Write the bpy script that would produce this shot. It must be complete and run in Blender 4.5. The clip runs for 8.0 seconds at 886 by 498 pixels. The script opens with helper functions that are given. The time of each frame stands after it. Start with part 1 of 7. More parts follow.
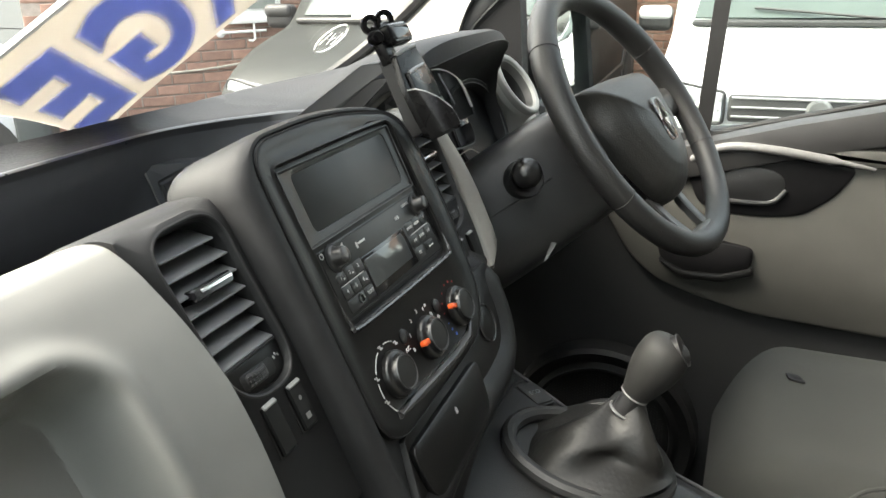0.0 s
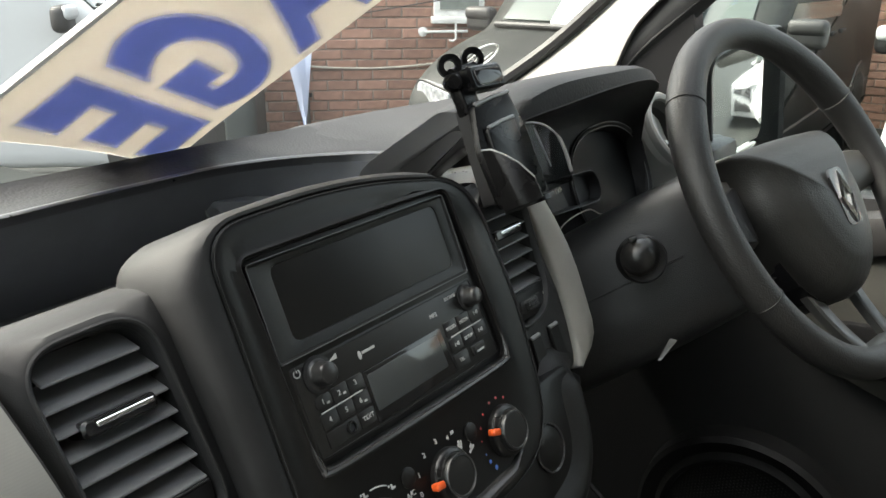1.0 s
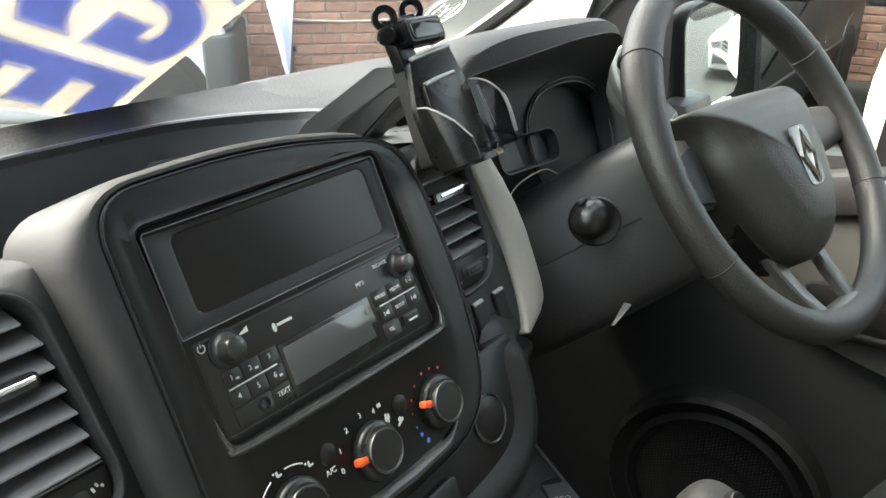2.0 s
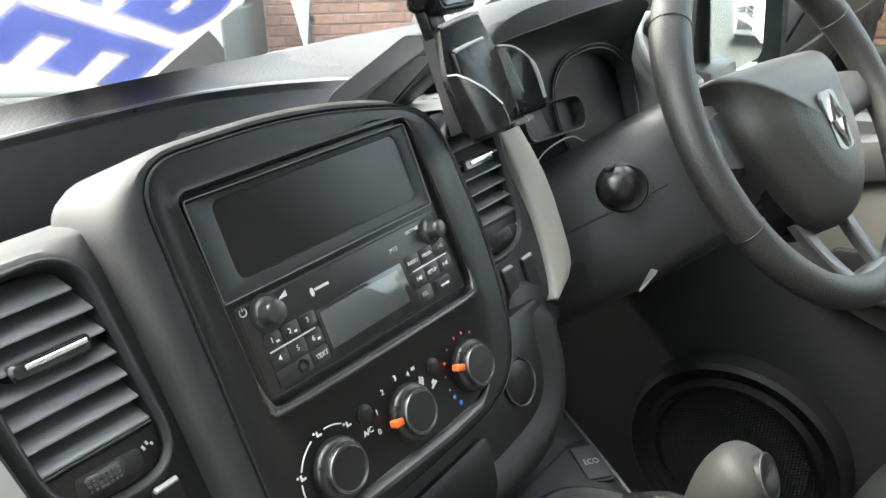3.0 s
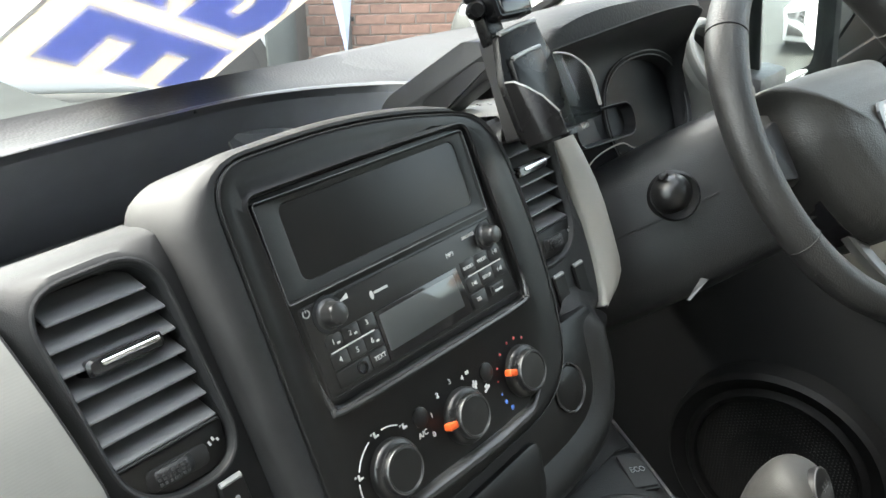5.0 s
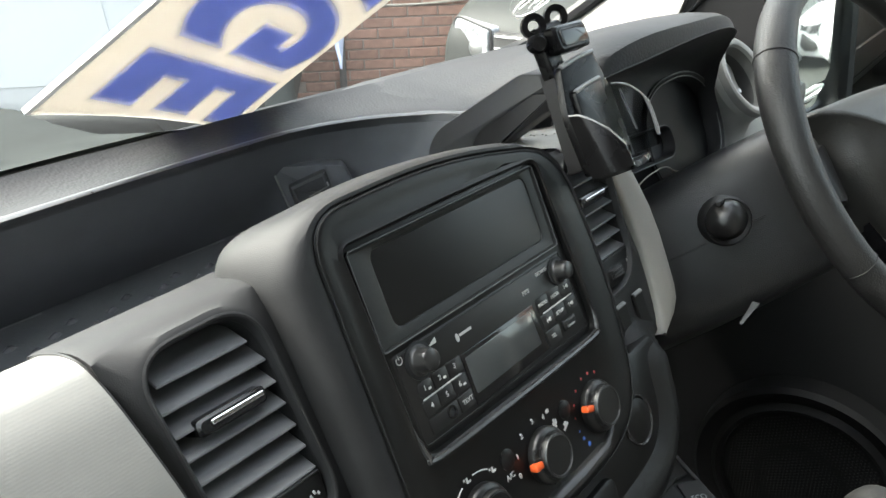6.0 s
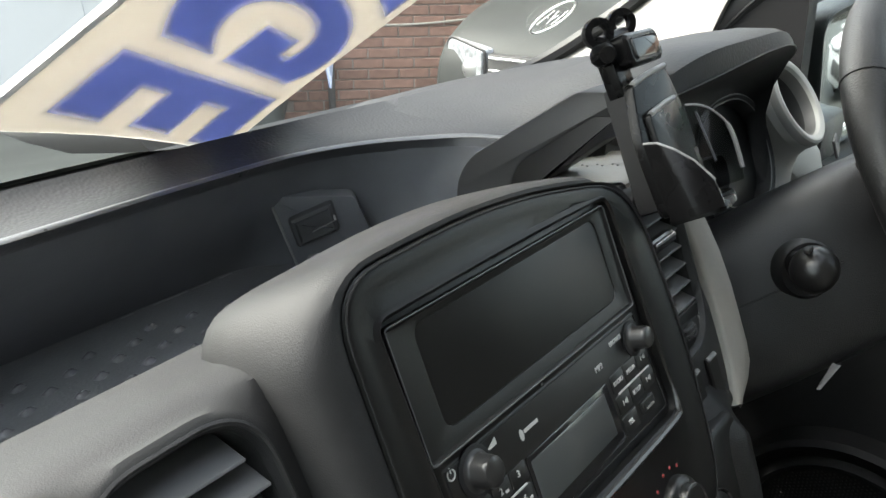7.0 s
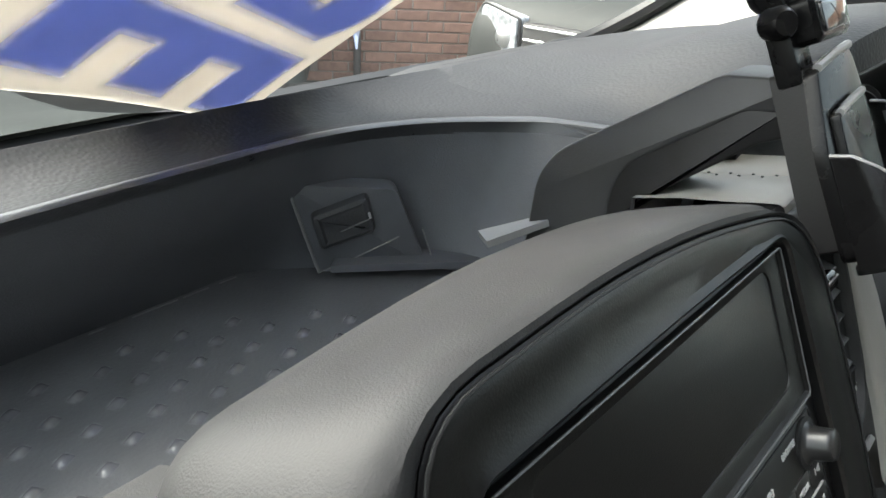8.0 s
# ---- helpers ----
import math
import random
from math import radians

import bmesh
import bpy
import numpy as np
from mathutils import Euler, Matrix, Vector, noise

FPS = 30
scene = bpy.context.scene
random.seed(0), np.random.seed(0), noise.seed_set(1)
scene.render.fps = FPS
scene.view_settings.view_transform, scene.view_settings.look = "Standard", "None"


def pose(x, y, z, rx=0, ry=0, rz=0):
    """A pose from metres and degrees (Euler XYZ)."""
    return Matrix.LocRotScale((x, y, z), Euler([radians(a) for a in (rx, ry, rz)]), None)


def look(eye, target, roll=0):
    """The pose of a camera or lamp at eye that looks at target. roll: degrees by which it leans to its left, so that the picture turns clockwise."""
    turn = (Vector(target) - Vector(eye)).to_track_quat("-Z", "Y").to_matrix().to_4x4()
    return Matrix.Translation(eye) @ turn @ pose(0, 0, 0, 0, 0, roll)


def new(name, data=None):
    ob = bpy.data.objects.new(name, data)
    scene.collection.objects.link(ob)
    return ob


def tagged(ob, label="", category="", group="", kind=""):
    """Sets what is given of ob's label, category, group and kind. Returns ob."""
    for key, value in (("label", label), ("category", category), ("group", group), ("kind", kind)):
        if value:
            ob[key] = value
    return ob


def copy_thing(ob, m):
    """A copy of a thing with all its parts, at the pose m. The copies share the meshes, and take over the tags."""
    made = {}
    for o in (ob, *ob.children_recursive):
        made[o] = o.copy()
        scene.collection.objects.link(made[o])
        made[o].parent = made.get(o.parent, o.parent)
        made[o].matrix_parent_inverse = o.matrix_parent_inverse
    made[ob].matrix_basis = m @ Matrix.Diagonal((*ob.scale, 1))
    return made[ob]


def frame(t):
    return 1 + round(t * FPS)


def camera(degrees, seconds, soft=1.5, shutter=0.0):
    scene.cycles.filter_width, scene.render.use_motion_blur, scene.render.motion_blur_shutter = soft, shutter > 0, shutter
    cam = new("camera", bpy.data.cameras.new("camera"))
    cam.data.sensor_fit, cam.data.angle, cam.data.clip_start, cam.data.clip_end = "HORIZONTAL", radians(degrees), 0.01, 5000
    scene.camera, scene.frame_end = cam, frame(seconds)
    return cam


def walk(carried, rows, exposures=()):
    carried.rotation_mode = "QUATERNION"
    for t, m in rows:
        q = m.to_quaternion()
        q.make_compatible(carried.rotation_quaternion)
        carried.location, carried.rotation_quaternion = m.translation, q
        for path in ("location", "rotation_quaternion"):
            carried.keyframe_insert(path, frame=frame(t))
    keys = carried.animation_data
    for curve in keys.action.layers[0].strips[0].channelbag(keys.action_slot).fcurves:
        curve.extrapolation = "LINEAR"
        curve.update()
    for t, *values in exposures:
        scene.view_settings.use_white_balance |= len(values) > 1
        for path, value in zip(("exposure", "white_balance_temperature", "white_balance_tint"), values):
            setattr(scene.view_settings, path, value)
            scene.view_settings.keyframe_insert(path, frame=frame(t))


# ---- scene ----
cam = camera(58.0, 8.0)
PATH = [
    (0, (-0.5397, -0.2631, 1.3985), (1.4138, 0.5062, 0.647), -1.3),
    (0.5, (-0.4137, -0.2799, 1.4085), (1.4194, 0.7493, 0.6659), -0.2),
    (1, (-0.3512, -0.2843, 1.4185), (1.3503, 0.9489, 0.6715), 0.4),
    (1.5, (-0.3089, -0.3011, 1.4174), (1.3781, 0.9043, 0.5957), 1.0),
    (1.7, (-0.3044, -0.3022, 1.4152), (1.3837, 0.8875, 0.5745), 0.7),
    (3, (-0.3167, -0.2988, 1.4152), (1.3057, 0.911, 0.4786), -0.4),
    (3.5, (-0.3245, -0.3044, 1.4185), (1.2845, 0.9065, 0.4596), -0.2),
    (4, (-0.3222, -0.2977, 1.4174), (1.2767, 0.9176, 0.4485), 0.1),
    (5.3, (-0.3367, -0.281, 1.4241), (1.222, 1.0124, 0.492), -0.4),
    (5.5, (-0.3457, -0.2709, 1.4297), (1.2109, 1.0147, 0.4808), -0.3),
    (6, (-0.3546, -0.2397, 1.4364), (1.2377, 1.028, 0.5265), -1.2),
    (6.5, (-0.3211, -0.1873, 1.423), (1.2967, 1.0749, 0.5477), -0.9),
    (7, (-0.2888, -0.1438, 1.4096), (1.3514, 1.1016, 0.5533), 0.1),
    (7.5, (-0.2732, -0.1204, 1.4029), (1.3447, 1.1484, 0.5377), 0.2),
    (8, (-0.1985, -0.0357, 1.3817), (1.3915, 1.2154, 0.4429), 3.2),
]
STOPS = [(0.0, 3.18, 7000, 7.5), (0.5, 2.6, 7000, 7.5), (1.0, 2.7, 6950, 7.5), (1.7, 3.27, 6900, 7), (3.0, 4.0, 6700, 6), (4.2, 4.0, 6700, 6), (5.5, 3.55, 6650, 6), (6.0, 3.2, 6650, 6), (7.0, 2.9, 6650, 6.5), (8.0, 2.95, 6650, 6.5)]
walk(cam, [(t, look(eye, target, roll)) for t, eye, target, roll in PATH], exposures=STOPS)

# ---- light ----
world = bpy.data.worlds.new("sky")
scene.world = world
world.use_nodes = True
wn = world.node_tree.nodes
sky = wn.new("ShaderNodeTexSky")
sky.sky_type = "NISHITA"
sky.sun_disc = False
sky.sun_elevation = radians(48)
sky.sun_rotation = radians(-27)
sky.air_density, sky.dust_density, sky.ozone_density = 1.0, 6.0, 1.0
hazy = wn.new("ShaderNodeHueSaturation")
hazy.inputs["Saturation"].default_value = 0.45
world.node_tree.links.new(sky.outputs[0], hazy.inputs["Color"])
world.node_tree.links.new(hazy.outputs[0], wn["Background"].inputs["Color"])
wn["Background"].inputs["Strength"].default_value = 0.15
sun = new("sun", bpy.data.lights.new("sun", "SUN"))
sun.data.energy, sun.data.angle, sun.data.color = 0.6, radians(40), (1.0, 0.98, 0.96)
sun.matrix_world = look((-1.6, 3.2, 4.6), (0, 0, 0))


# ---- materials ----
def mat(name, base, rough=0.5, metal=0.0, var=0.12, scale=30.0, bump=0.0, bump_scale=400.0, spec=0.5, dirt=0.0, dirt_col=None):
    m = bpy.data.materials.new(name)
    m.use_nodes = True
    nt = m.node_tree
    b = nt.nodes["Principled BSDF"]
    b.inputs["Metallic"].default_value = metal
    b.inputs["Specular IOR Level"].default_value = spec
    tc = nt.nodes.new("ShaderNodeTexCoord")
    n1 = nt.nodes.new("ShaderNodeTexNoise")
    n1.inputs["Scale"].default_value, n1.inputs["Detail"].default_value = scale, 6
    nt.links.new(tc.outputs["Object"], n1.inputs["Vector"])
    ramp = nt.nodes.new("ShaderNodeValToRGB")
    lo = tuple(c * (1 - var) for c in base)
    hi = tuple(min(1, c * (1 + var)) for c in base)
    ramp.color_ramp.elements[0].color, ramp.color_ramp.elements[1].color = (*lo, 1), (*hi, 1)
    ramp.color_ramp.elements[0].position, ramp.color_ramp.elements[1].position = 0.3, 0.7
    nt.links.new(n1.outputs["Fac"], ramp.inputs["Fac"])
    col = ramp.outputs["Color"]
    if dirt > 0:
        n3 = nt.nodes.new("ShaderNodeTexNoise")
        n3.inputs["Scale"].default_value, n3.inputs["Detail"].default_value = scale * 0.23, 8
        nt.links.new(tc.outputs["Object"], n3.inputs["Vector"])
        r3 = nt.nodes.new("ShaderNodeValToRGB")
        r3.color_ramp.elements[0].position, r3.color_ramp.elements[1].position = 0.5, 0.75
        r3.color_ramp.elements[1].color = (dirt, dirt, dirt, 1)
        nt.links.new(n3.outputs["Fac"], r3.inputs["Fac"])
        mx = nt.nodes.new("ShaderNodeMix")
        mx.data_type = "RGBA"
        mx.inputs["B"].default_value = (*(dirt_col or tuple(c * 0.5 for c in base)), 1)
        nt.links.new(r3.outputs["Color"], mx.inputs["Factor"])
        nt.links.new(col, mx.inputs["A"])
        col = mx.outputs["Result"]
    nt.links.new(col, b.inputs["Base Color"])
    rr = nt.nodes.new("ShaderNodeMapRange")
    rr.inputs["To Min"].default_value, rr.inputs["To Max"].default_value = max(0.0, rough - 0.07), min(1.0, rough + 0.07)
    nt.links.new(n1.outputs["Fac"], rr.inputs["Value"])
    nt.links.new(rr.outputs["Result"], b.inputs["Roughness"])
    if bump > 0:
        n2 = nt.nodes.new("ShaderNodeTexNoise")
        n2.inputs["Scale"].default_value, n2.inputs["Detail"].default_value = bump_scale, 3
        nt.links.new(tc.outputs["Object"], n2.inputs["Vector"])
        bp = nt.nodes.new("ShaderNodeBump")
        bp.inputs["Strength"].default_value, bp.inputs["Distance"].default_value = bump, 0.001
        nt.links.new(n2.outputs["Fac"], bp.inputs["Height"])
        nt.links.new(bp.outputs["Normal"], b.inputs["Normal"])
    return m


def leather(name, base, rough, cells=330.0, strength=0.5):
    """Grained moulded plastic: small rounded cells."""
    m = mat(name, base, rough, var=0.1, scale=14)
    nt = m.node_tree
    tc = nt.nodes.new("ShaderNodeTexCoord")
    v = nt.nodes.new("ShaderNodeTexVoronoi")
    v.feature = "SMOOTH_F1"
    v.inputs["Scale"].default_value = cells
    nt.links.new(tc.outputs["Object"], v.inputs["Vector"])
    bp = nt.nodes.new("ShaderNodeBump")
    bp.inputs["Strength"].default_value, bp.inputs["Distance"].default_value = strength, 0.0008
    bp.invert = True
    nt.links.new(v.outputs["Distance"], bp.inputs["Height"])
    nt.links.new(bp.outputs["Normal"], nt.nodes["Principled BSDF"].inputs["Normal"])
    return m


def glass(name, tint=(0.93, 0.97, 0.95), gloss=0.03, haze=0.0, edge=0.5):
    m = bpy.data.materials.new(name)
    m.use_nodes = True
    nt = m.node_tree
    nt.nodes.remove(nt.nodes["Principled BSDF"])
    tr, gl, mx = nt.nodes.new("ShaderNodeBsdfTransparent"), nt.nodes.new("ShaderNodeBsdfGlossy"), nt.nodes.new("ShaderNodeMixShader")
    fr = nt.nodes.new("ShaderNodeLayerWeight")
    fr.inputs["Blend"].default_value = 0.5
    pw = nt.nodes.new("ShaderNodeMath")
    pw.operation = "POWER"
    pw.inputs[1].default_value = 5.0
    nt.links.new(fr.outputs["Facing"], pw.inputs[0])
    sc_ = nt.nodes.new("ShaderNodeMath")
    sc_.operation = "MULTIPLY_ADD"
    sc_.inputs[1].default_value, sc_.inputs[2].default_value = edge, gloss
    nt.links.new(pw.outputs[0], sc_.inputs[0])
    tr.inputs["Color"].default_value = (*tint, 1)
    gl.inputs["Roughness"].default_value = 0.02
    nt.links.new(sc_.outputs[0], mx.inputs[0])
    nt.links.new(tr.outputs[0], mx.inputs[1])
    nt.links.new(gl.outputs[0], mx.inputs[2])
    last = mx
    if haze > 0:
        # stands in for reflected haze: thin uneven film, scatters a little daylight both ways
        tc, ns = nt.nodes.new("ShaderNodeTexCoord"), nt.nodes.new("ShaderNodeTexNoise")
        ns.inputs["Scale"].default_value, ns.inputs["Detail"].default_value = 6, 6
        nt.links.new(tc.outputs["Object"], ns.inputs["Vector"])
        mr = nt.nodes.new("ShaderNodeMapRange")
        mr.inputs["To Min"].default_value, mr.inputs["To Max"].default_value = haze * 0.6, haze * 1.4
        nt.links.new(ns.outputs["Fac"], mr.inputs["Value"])
        tl = nt.nodes.new("ShaderNodeBsdfTranslucent")
        tl.inputs["Color"].default_value = (0.85, 0.85, 0.83, 1)
        last = nt.nodes.new("ShaderNodeMixShader")
        nt.links.new(mr.outputs["Result"], last.inputs[0])
        nt.links.new(mx.outputs[0], last.inputs[1])
        nt.links.new(tl.outputs[0], last.inputs[2])
    nt.links.new(last.outputs[0], nt.nodes["Material Output"].inputs["Surface"])
    return m


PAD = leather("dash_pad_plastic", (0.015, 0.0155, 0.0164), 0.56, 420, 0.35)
PAD.node_tree.nodes["Principled BSDF"].inputs["Specular IOR Level"].default_value = 0.22
DARK = mat("black_moulded_plastic", (0.015, 0.0153, 0.016), 0.5, bump=0.25, bump_scale=900, var=0.15)
SHELL = mat("charcoal_moulded_plastic", (0.0165, 0.0169, 0.0174), 0.56, bump=0.2, bump_scale=1600, var=0.16, scale=60, spec=0.22)
PANEL = mat("satin_black_trim", (0.0042, 0.0042, 0.0043), 0.38, bump=0.08, bump_scale=1300, var=0.1, spec=0.32)
GLOSS = mat("gloss_black_plastic", (0.012, 0.012, 0.013), 0.12, var=0.1)
SCREEN = mat("dark_screen_glass", (0.0012, 0.0013, 0.0014), 0.22, var=0.15, scale=8, spec=0.02)
LCD = mat("grey_lcd_glass", (0.06, 0.065, 0.065), 0.06, var=0.05)
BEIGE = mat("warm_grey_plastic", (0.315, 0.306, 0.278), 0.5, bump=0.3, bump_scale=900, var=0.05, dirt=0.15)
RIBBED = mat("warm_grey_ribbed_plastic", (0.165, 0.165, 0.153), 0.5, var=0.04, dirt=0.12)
PILLAR = mat("pale_grey_pillar_trim", (0.16, 0.158, 0.148), 0.6, bump=0.3, bump_scale=700, var=0.05)
CHROME = mat("chrome", (0.75, 0.75, 0.76), 0.12, metal=1.0, var=0.03)
SILVER = mat("satin_silver", (0.5, 0.5, 0.5), 0.3, metal=0.9, var=0.05)
WHITE_INK = mat("white_ink", (0.46, 0.46, 0.45), 0.6, var=0.02)
ORANGE = mat("orange_plastic", (0.62, 0.09, 0.02), 0.4, var=0.05)
RED_INK = mat("red_ink", (0.35, 0.03, 0.03), 0.5)
BLUE_INK = mat("blue_ink", (0.04, 0.12, 0.45), 0.5)
# black rubber, base raised to make up for daylight missing in the tray
RUBBER = mat("brightened_rubber_mat", (0.105, 0.107, 0.110), 0.36, bump=0.3, bump_scale=500)
WHEEL_SKIN = leather("steering_wheel_skin", (0.013, 0.013, 0.0126), 0.52, 700, 0.35)
GAITER = leather("gear_gaiter_leather", (0.009, 0.009, 0.0085), 0.46, 260, 0.35)
GAITER.node_tree.nodes["Principled BSDF"].inputs["Specular IOR Level"].default_value = 0.25
SEAT_CLOTH = mat("grey_seat_cloth", (0.0145, 0.0155, 0.0135), 0.9, bump=0.6, bump_scale=1500, var=0.15, dirt=0.3)
DOOR_GREY = mat("olive_grey_door_card", (0.046, 0.046, 0.0405), 0.6, bump=0.35, bump_scale=900, var=0.08)
TUNNEL = mat("grey_tunnel_plastic", (0.012, 0.012, 0.0116), 0.55, bump=0.35, bump_scale=800, var=0.1)
CARPET = mat("black_carpet", (0.014, 0.0145, 0.0155), 0.95, bump=0.8, bump_scale=600)
CEILING = mat("pale_headlining", (0.25, 0.25, 0.243), 0.9, bump=0.4, bump_scale=500)
# paler than the plastic itself: the tray's missing fill light is in the colour
TRAY = mat("brightened_tray_plastic", (0.098, 0.102, 0.109), 0.5, bump=0.25, bump_scale=900, var=0.12, dirt=0.2, dirt_col=(0.09, 0.09, 0.09))
GLASS = glass("clear_glass")
# the scattering film imitates the veil of reflections in the windscreen
SCREEN_GLASS = glass("hazed_windscreen_glass", gloss=0.02, haze=0.004, edge=0.12)
HOLDER = mat("phone_holder_plastic", (0.0045, 0.0045, 0.0047), 0.27, bump=0.1, bump_scale=900, spec=0.16)
HOLDER_MATT = mat("phone_holder_arm_plastic", (0.010, 0.010, 0.0104), 0.5, bump=0.1, bump_scale=900, spec=0.25)
def lit_through(m, share):
    """Thin board: part of the light passes through it."""
    nt = m.node_tree
    b = nt.nodes["Principled BSDF"]
    out = nt.nodes["Material Output"]
    t, x = nt.nodes.new("ShaderNodeBsdfTranslucent"), nt.nodes.new("ShaderNodeMixShader")
    x.inputs[0].default_value = share
    nt.links.new(b.inputs["Base Color"].links[0].from_socket, t.inputs["Color"])
    nt.links.new(b.outputs[0], x.inputs[1])
    nt.links.new(t.outputs[0], x.inputs[2])
    nt.links.new(x.outputs[0], out.inputs["Surface"])


SIGN = mat("cream_sign_board", (0.60, 0.575, 0.53), 0.7, var=0.04, scale=12)
WHITE_EDGE = mat("white_board_edge", (0.78, 0.78, 0.76), 0.6, var=0.03)
SIGN_GREY = mat("grey_sign_print", (0.18, 0.19, 0.21), 0.6)
SIGN_SKY = mat("pale_blue_sign_print", (0.30, 0.45, 0.62), 0.6)


def soft_ink(name, ink, paper):
    """Print whose rim fades into the paper, by the mesh's own ink value."""
    m = bpy.data.materials.new(name)
    m.use_nodes = True
    nt = m.node_tree
    b = nt.nodes["Principled BSDF"]
    b.inputs["Roughness"].default_value = 0.7
    at = nt.nodes.new("ShaderNodeAttribute")
    at.attribute_name = "ink"
    sm = nt.nodes.new("ShaderNodeMapRange")
    sm.interpolation_type = "SMOOTHSTEP"
    nt.links.new(at.outputs["Fac"], sm.inputs["Value"])
    tc, ns = nt.nodes.new("ShaderNodeTexCoord"), nt.nodes.new("ShaderNodeTexNoise")
    ns.inputs["Scale"].default_value = 25
    nt.links.new(tc.outputs["Object"], ns.inputs["Vector"])
    tone = nt.nodes.new("ShaderNodeMix")
    tone.data_type = "RGBA"
    tone.inputs["A"].default_value, tone.inputs["B"].default_value = (*ink, 1), (*[c * 1.18 for c in ink], 1)
    nt.links.new(ns.outputs["Fac"], tone.inputs["Factor"])
    mx = nt.nodes.new("ShaderNodeMix")
    mx.data_type = "RGBA"
    mx.inputs["A"].default_value = (*paper, 1)
    mx.inputs["Factor"].default_value = 1.0
    nt.links.new(tone.outputs["Result"], mx.inputs["B"])
    nt.links.new(mx.outputs["Result"], b.inputs["Base Color"])
    return m


SIGN_BLUE = soft_ink("blue_sign_letters", (0.15, 0.22, 0.74), (0.60, 0.575, 0.53))
lit_through(SIGN, 0.42)
lit_through(SIGN_BLUE, 0.75)


def clear_without_ink(m):
    """The film of ink thins out to nothing at its rim."""
    nt = m.node_tree
    out = nt.nodes["Material Output"]
    src = out.inputs["Surface"].links[0].from_socket
    cl, x = nt.nodes.new("ShaderNodeBsdfTransparent"), nt.nodes.new("ShaderNodeMixShader")
    fac = [n for n in nt.nodes if n.type == "MAP_RANGE"][0]
    nt.links.new(fac.outputs["Result"], x.inputs[0])
    nt.links.new(cl.outputs[0], x.inputs[1])
    nt.links.new(src, x.inputs[2])
    nt.links.new(x.outputs[0], out.inputs["Surface"])


clear_without_ink(SIGN_BLUE)


def ribs(m, pitch, strength):
    """Fine moulded ribs across a panel."""
    nt = m.node_tree
    tc = nt.nodes.new("ShaderNodeTexCoord")
    mp = nt.nodes.new("ShaderNodeMapping")
    mp.inputs["Rotation"].default_value = (radians(24), 0, 0)
    w = nt.nodes.new("ShaderNodeTexWave")
    w.wave_type, w.bands_direction = "BANDS", "Z"
    w.inputs["Scale"].default_value = 0.314 / pitch
    w.inputs["Distortion"].default_value = 0.0
    nt.links.new(tc.outputs["Object"], mp.inputs["Vector"])
    nt.links.new(mp.outputs["Vector"], w.inputs["Vector"])
    bp = nt.nodes.new("ShaderNodeBump")
    bp.inputs["Strength"].default_value, bp.inputs["Distance"].default_value = strength, 0.0008
    nt.links.new(w.outputs["Fac"], bp.inputs["Height"])
    nt.links.new(bp.outputs["Normal"], nt.nodes["Principled BSDF"].inputs["Normal"])


ribs(RIBBED, 0.0015, 0.035)
SCRATCH = mat("scratched_plastic", (0.22, 0.22, 0.22), 0.5)
BULKHEAD = mat("grey_bulkhead", (0.14, 0.14, 0.137), 0.7)
SEAL = mat("black_rubber_seal", (0.006, 0.006, 0.006), 0.55)
SCUTTLE = mat("grey_scuttle_plastic", (0.023, 0.026, 0.0255), 0.85, var=0.2, scale=14, dirt=0.4, dirt_col=(0.022, 0.025, 0.024), bump=0.3, bump_scale=300, spec=0.03)
# smoother than the mat, and a little paler to imitate the bumps' glints
STUD = mat("glossy_glinting_bumps", (0.125, 0.127, 0.131), 0.15, var=0.1)
CAP = mat("dark_shift_cap", (0.008, 0.008, 0.0085), 0.35, spec=0.1)
DOOR_SKIN = mat("black_door_skin", (0.014, 0.015, 0.0155), 0.7, bump=0.3, bump_scale=700, var=0.1)
WORN = mat("worn_plastic_edge", (0.045, 0.045, 0.046), 0.4, bump=0.4, bump_scale=1200, var=0.4, scale=120)
BOWL = mat("grey_vent_bowl", (0.07, 0.07, 0.067), 0.5, bump=0.2, bump_scale=900, var=0.06)
HOOD_FACE = mat("hood_face_plastic", (0.014, 0.0144, 0.0151), 0.6, bump=0.2, bump_scale=800, spec=0.25)
ARM = mat("holder_arm_plastic", (0.026, 0.0265, 0.027), 0.5, bump=0.2, bump_scale=900, var=0.1, spec=0.4)
SAIL = mat("matt_black_sail_panel", (0.004, 0.004, 0.0045), 0.6, bump=0.2, bump_scale=700, spec=0.2)
SMOKED = glass("smoked_clear_plastic", tint=(0.55, 0.56, 0.57), gloss=0.02, edge=0.3)
RIM_LINE = mat("grey_cluster_rim", (0.075, 0.077, 0.08), 0.4)
LENS = mat("smoked_cluster_lens", (0.003, 0.0032, 0.0037), 0.4, var=0.1, spec=0.06)
FLAP = mat("worn_flap_plastic", (0.04, 0.041, 0.043), 0.4, bump=0.25, bump_scale=900, var=0.2, scale=60)
# base raised well above black for the daylight on the slats' upper faces
SLAT = mat("lit_vent_slats", (0.13, 0.131, 0.134), 0.36, var=0.08, scale=60)
# pale tone for small marks, edge lines and the painted glints on the switches
PALE_MARK = mat("pale_glints_and_marks", (0.19, 0.19, 0.187), 0.4)
# glossier and paler than the pad, so the lip shows its highlight line
LIP = mat("highlit_pad_lip", (0.034, 0.035, 0.037), 0.30, bump=0.2, bump_scale=500, var=0.12)
# satin black with its base raised to help the edges' highlight lines
SILL = mat("highlit_satin_edge", (0.032, 0.032, 0.032), 0.24, var=0.15, scale=40)
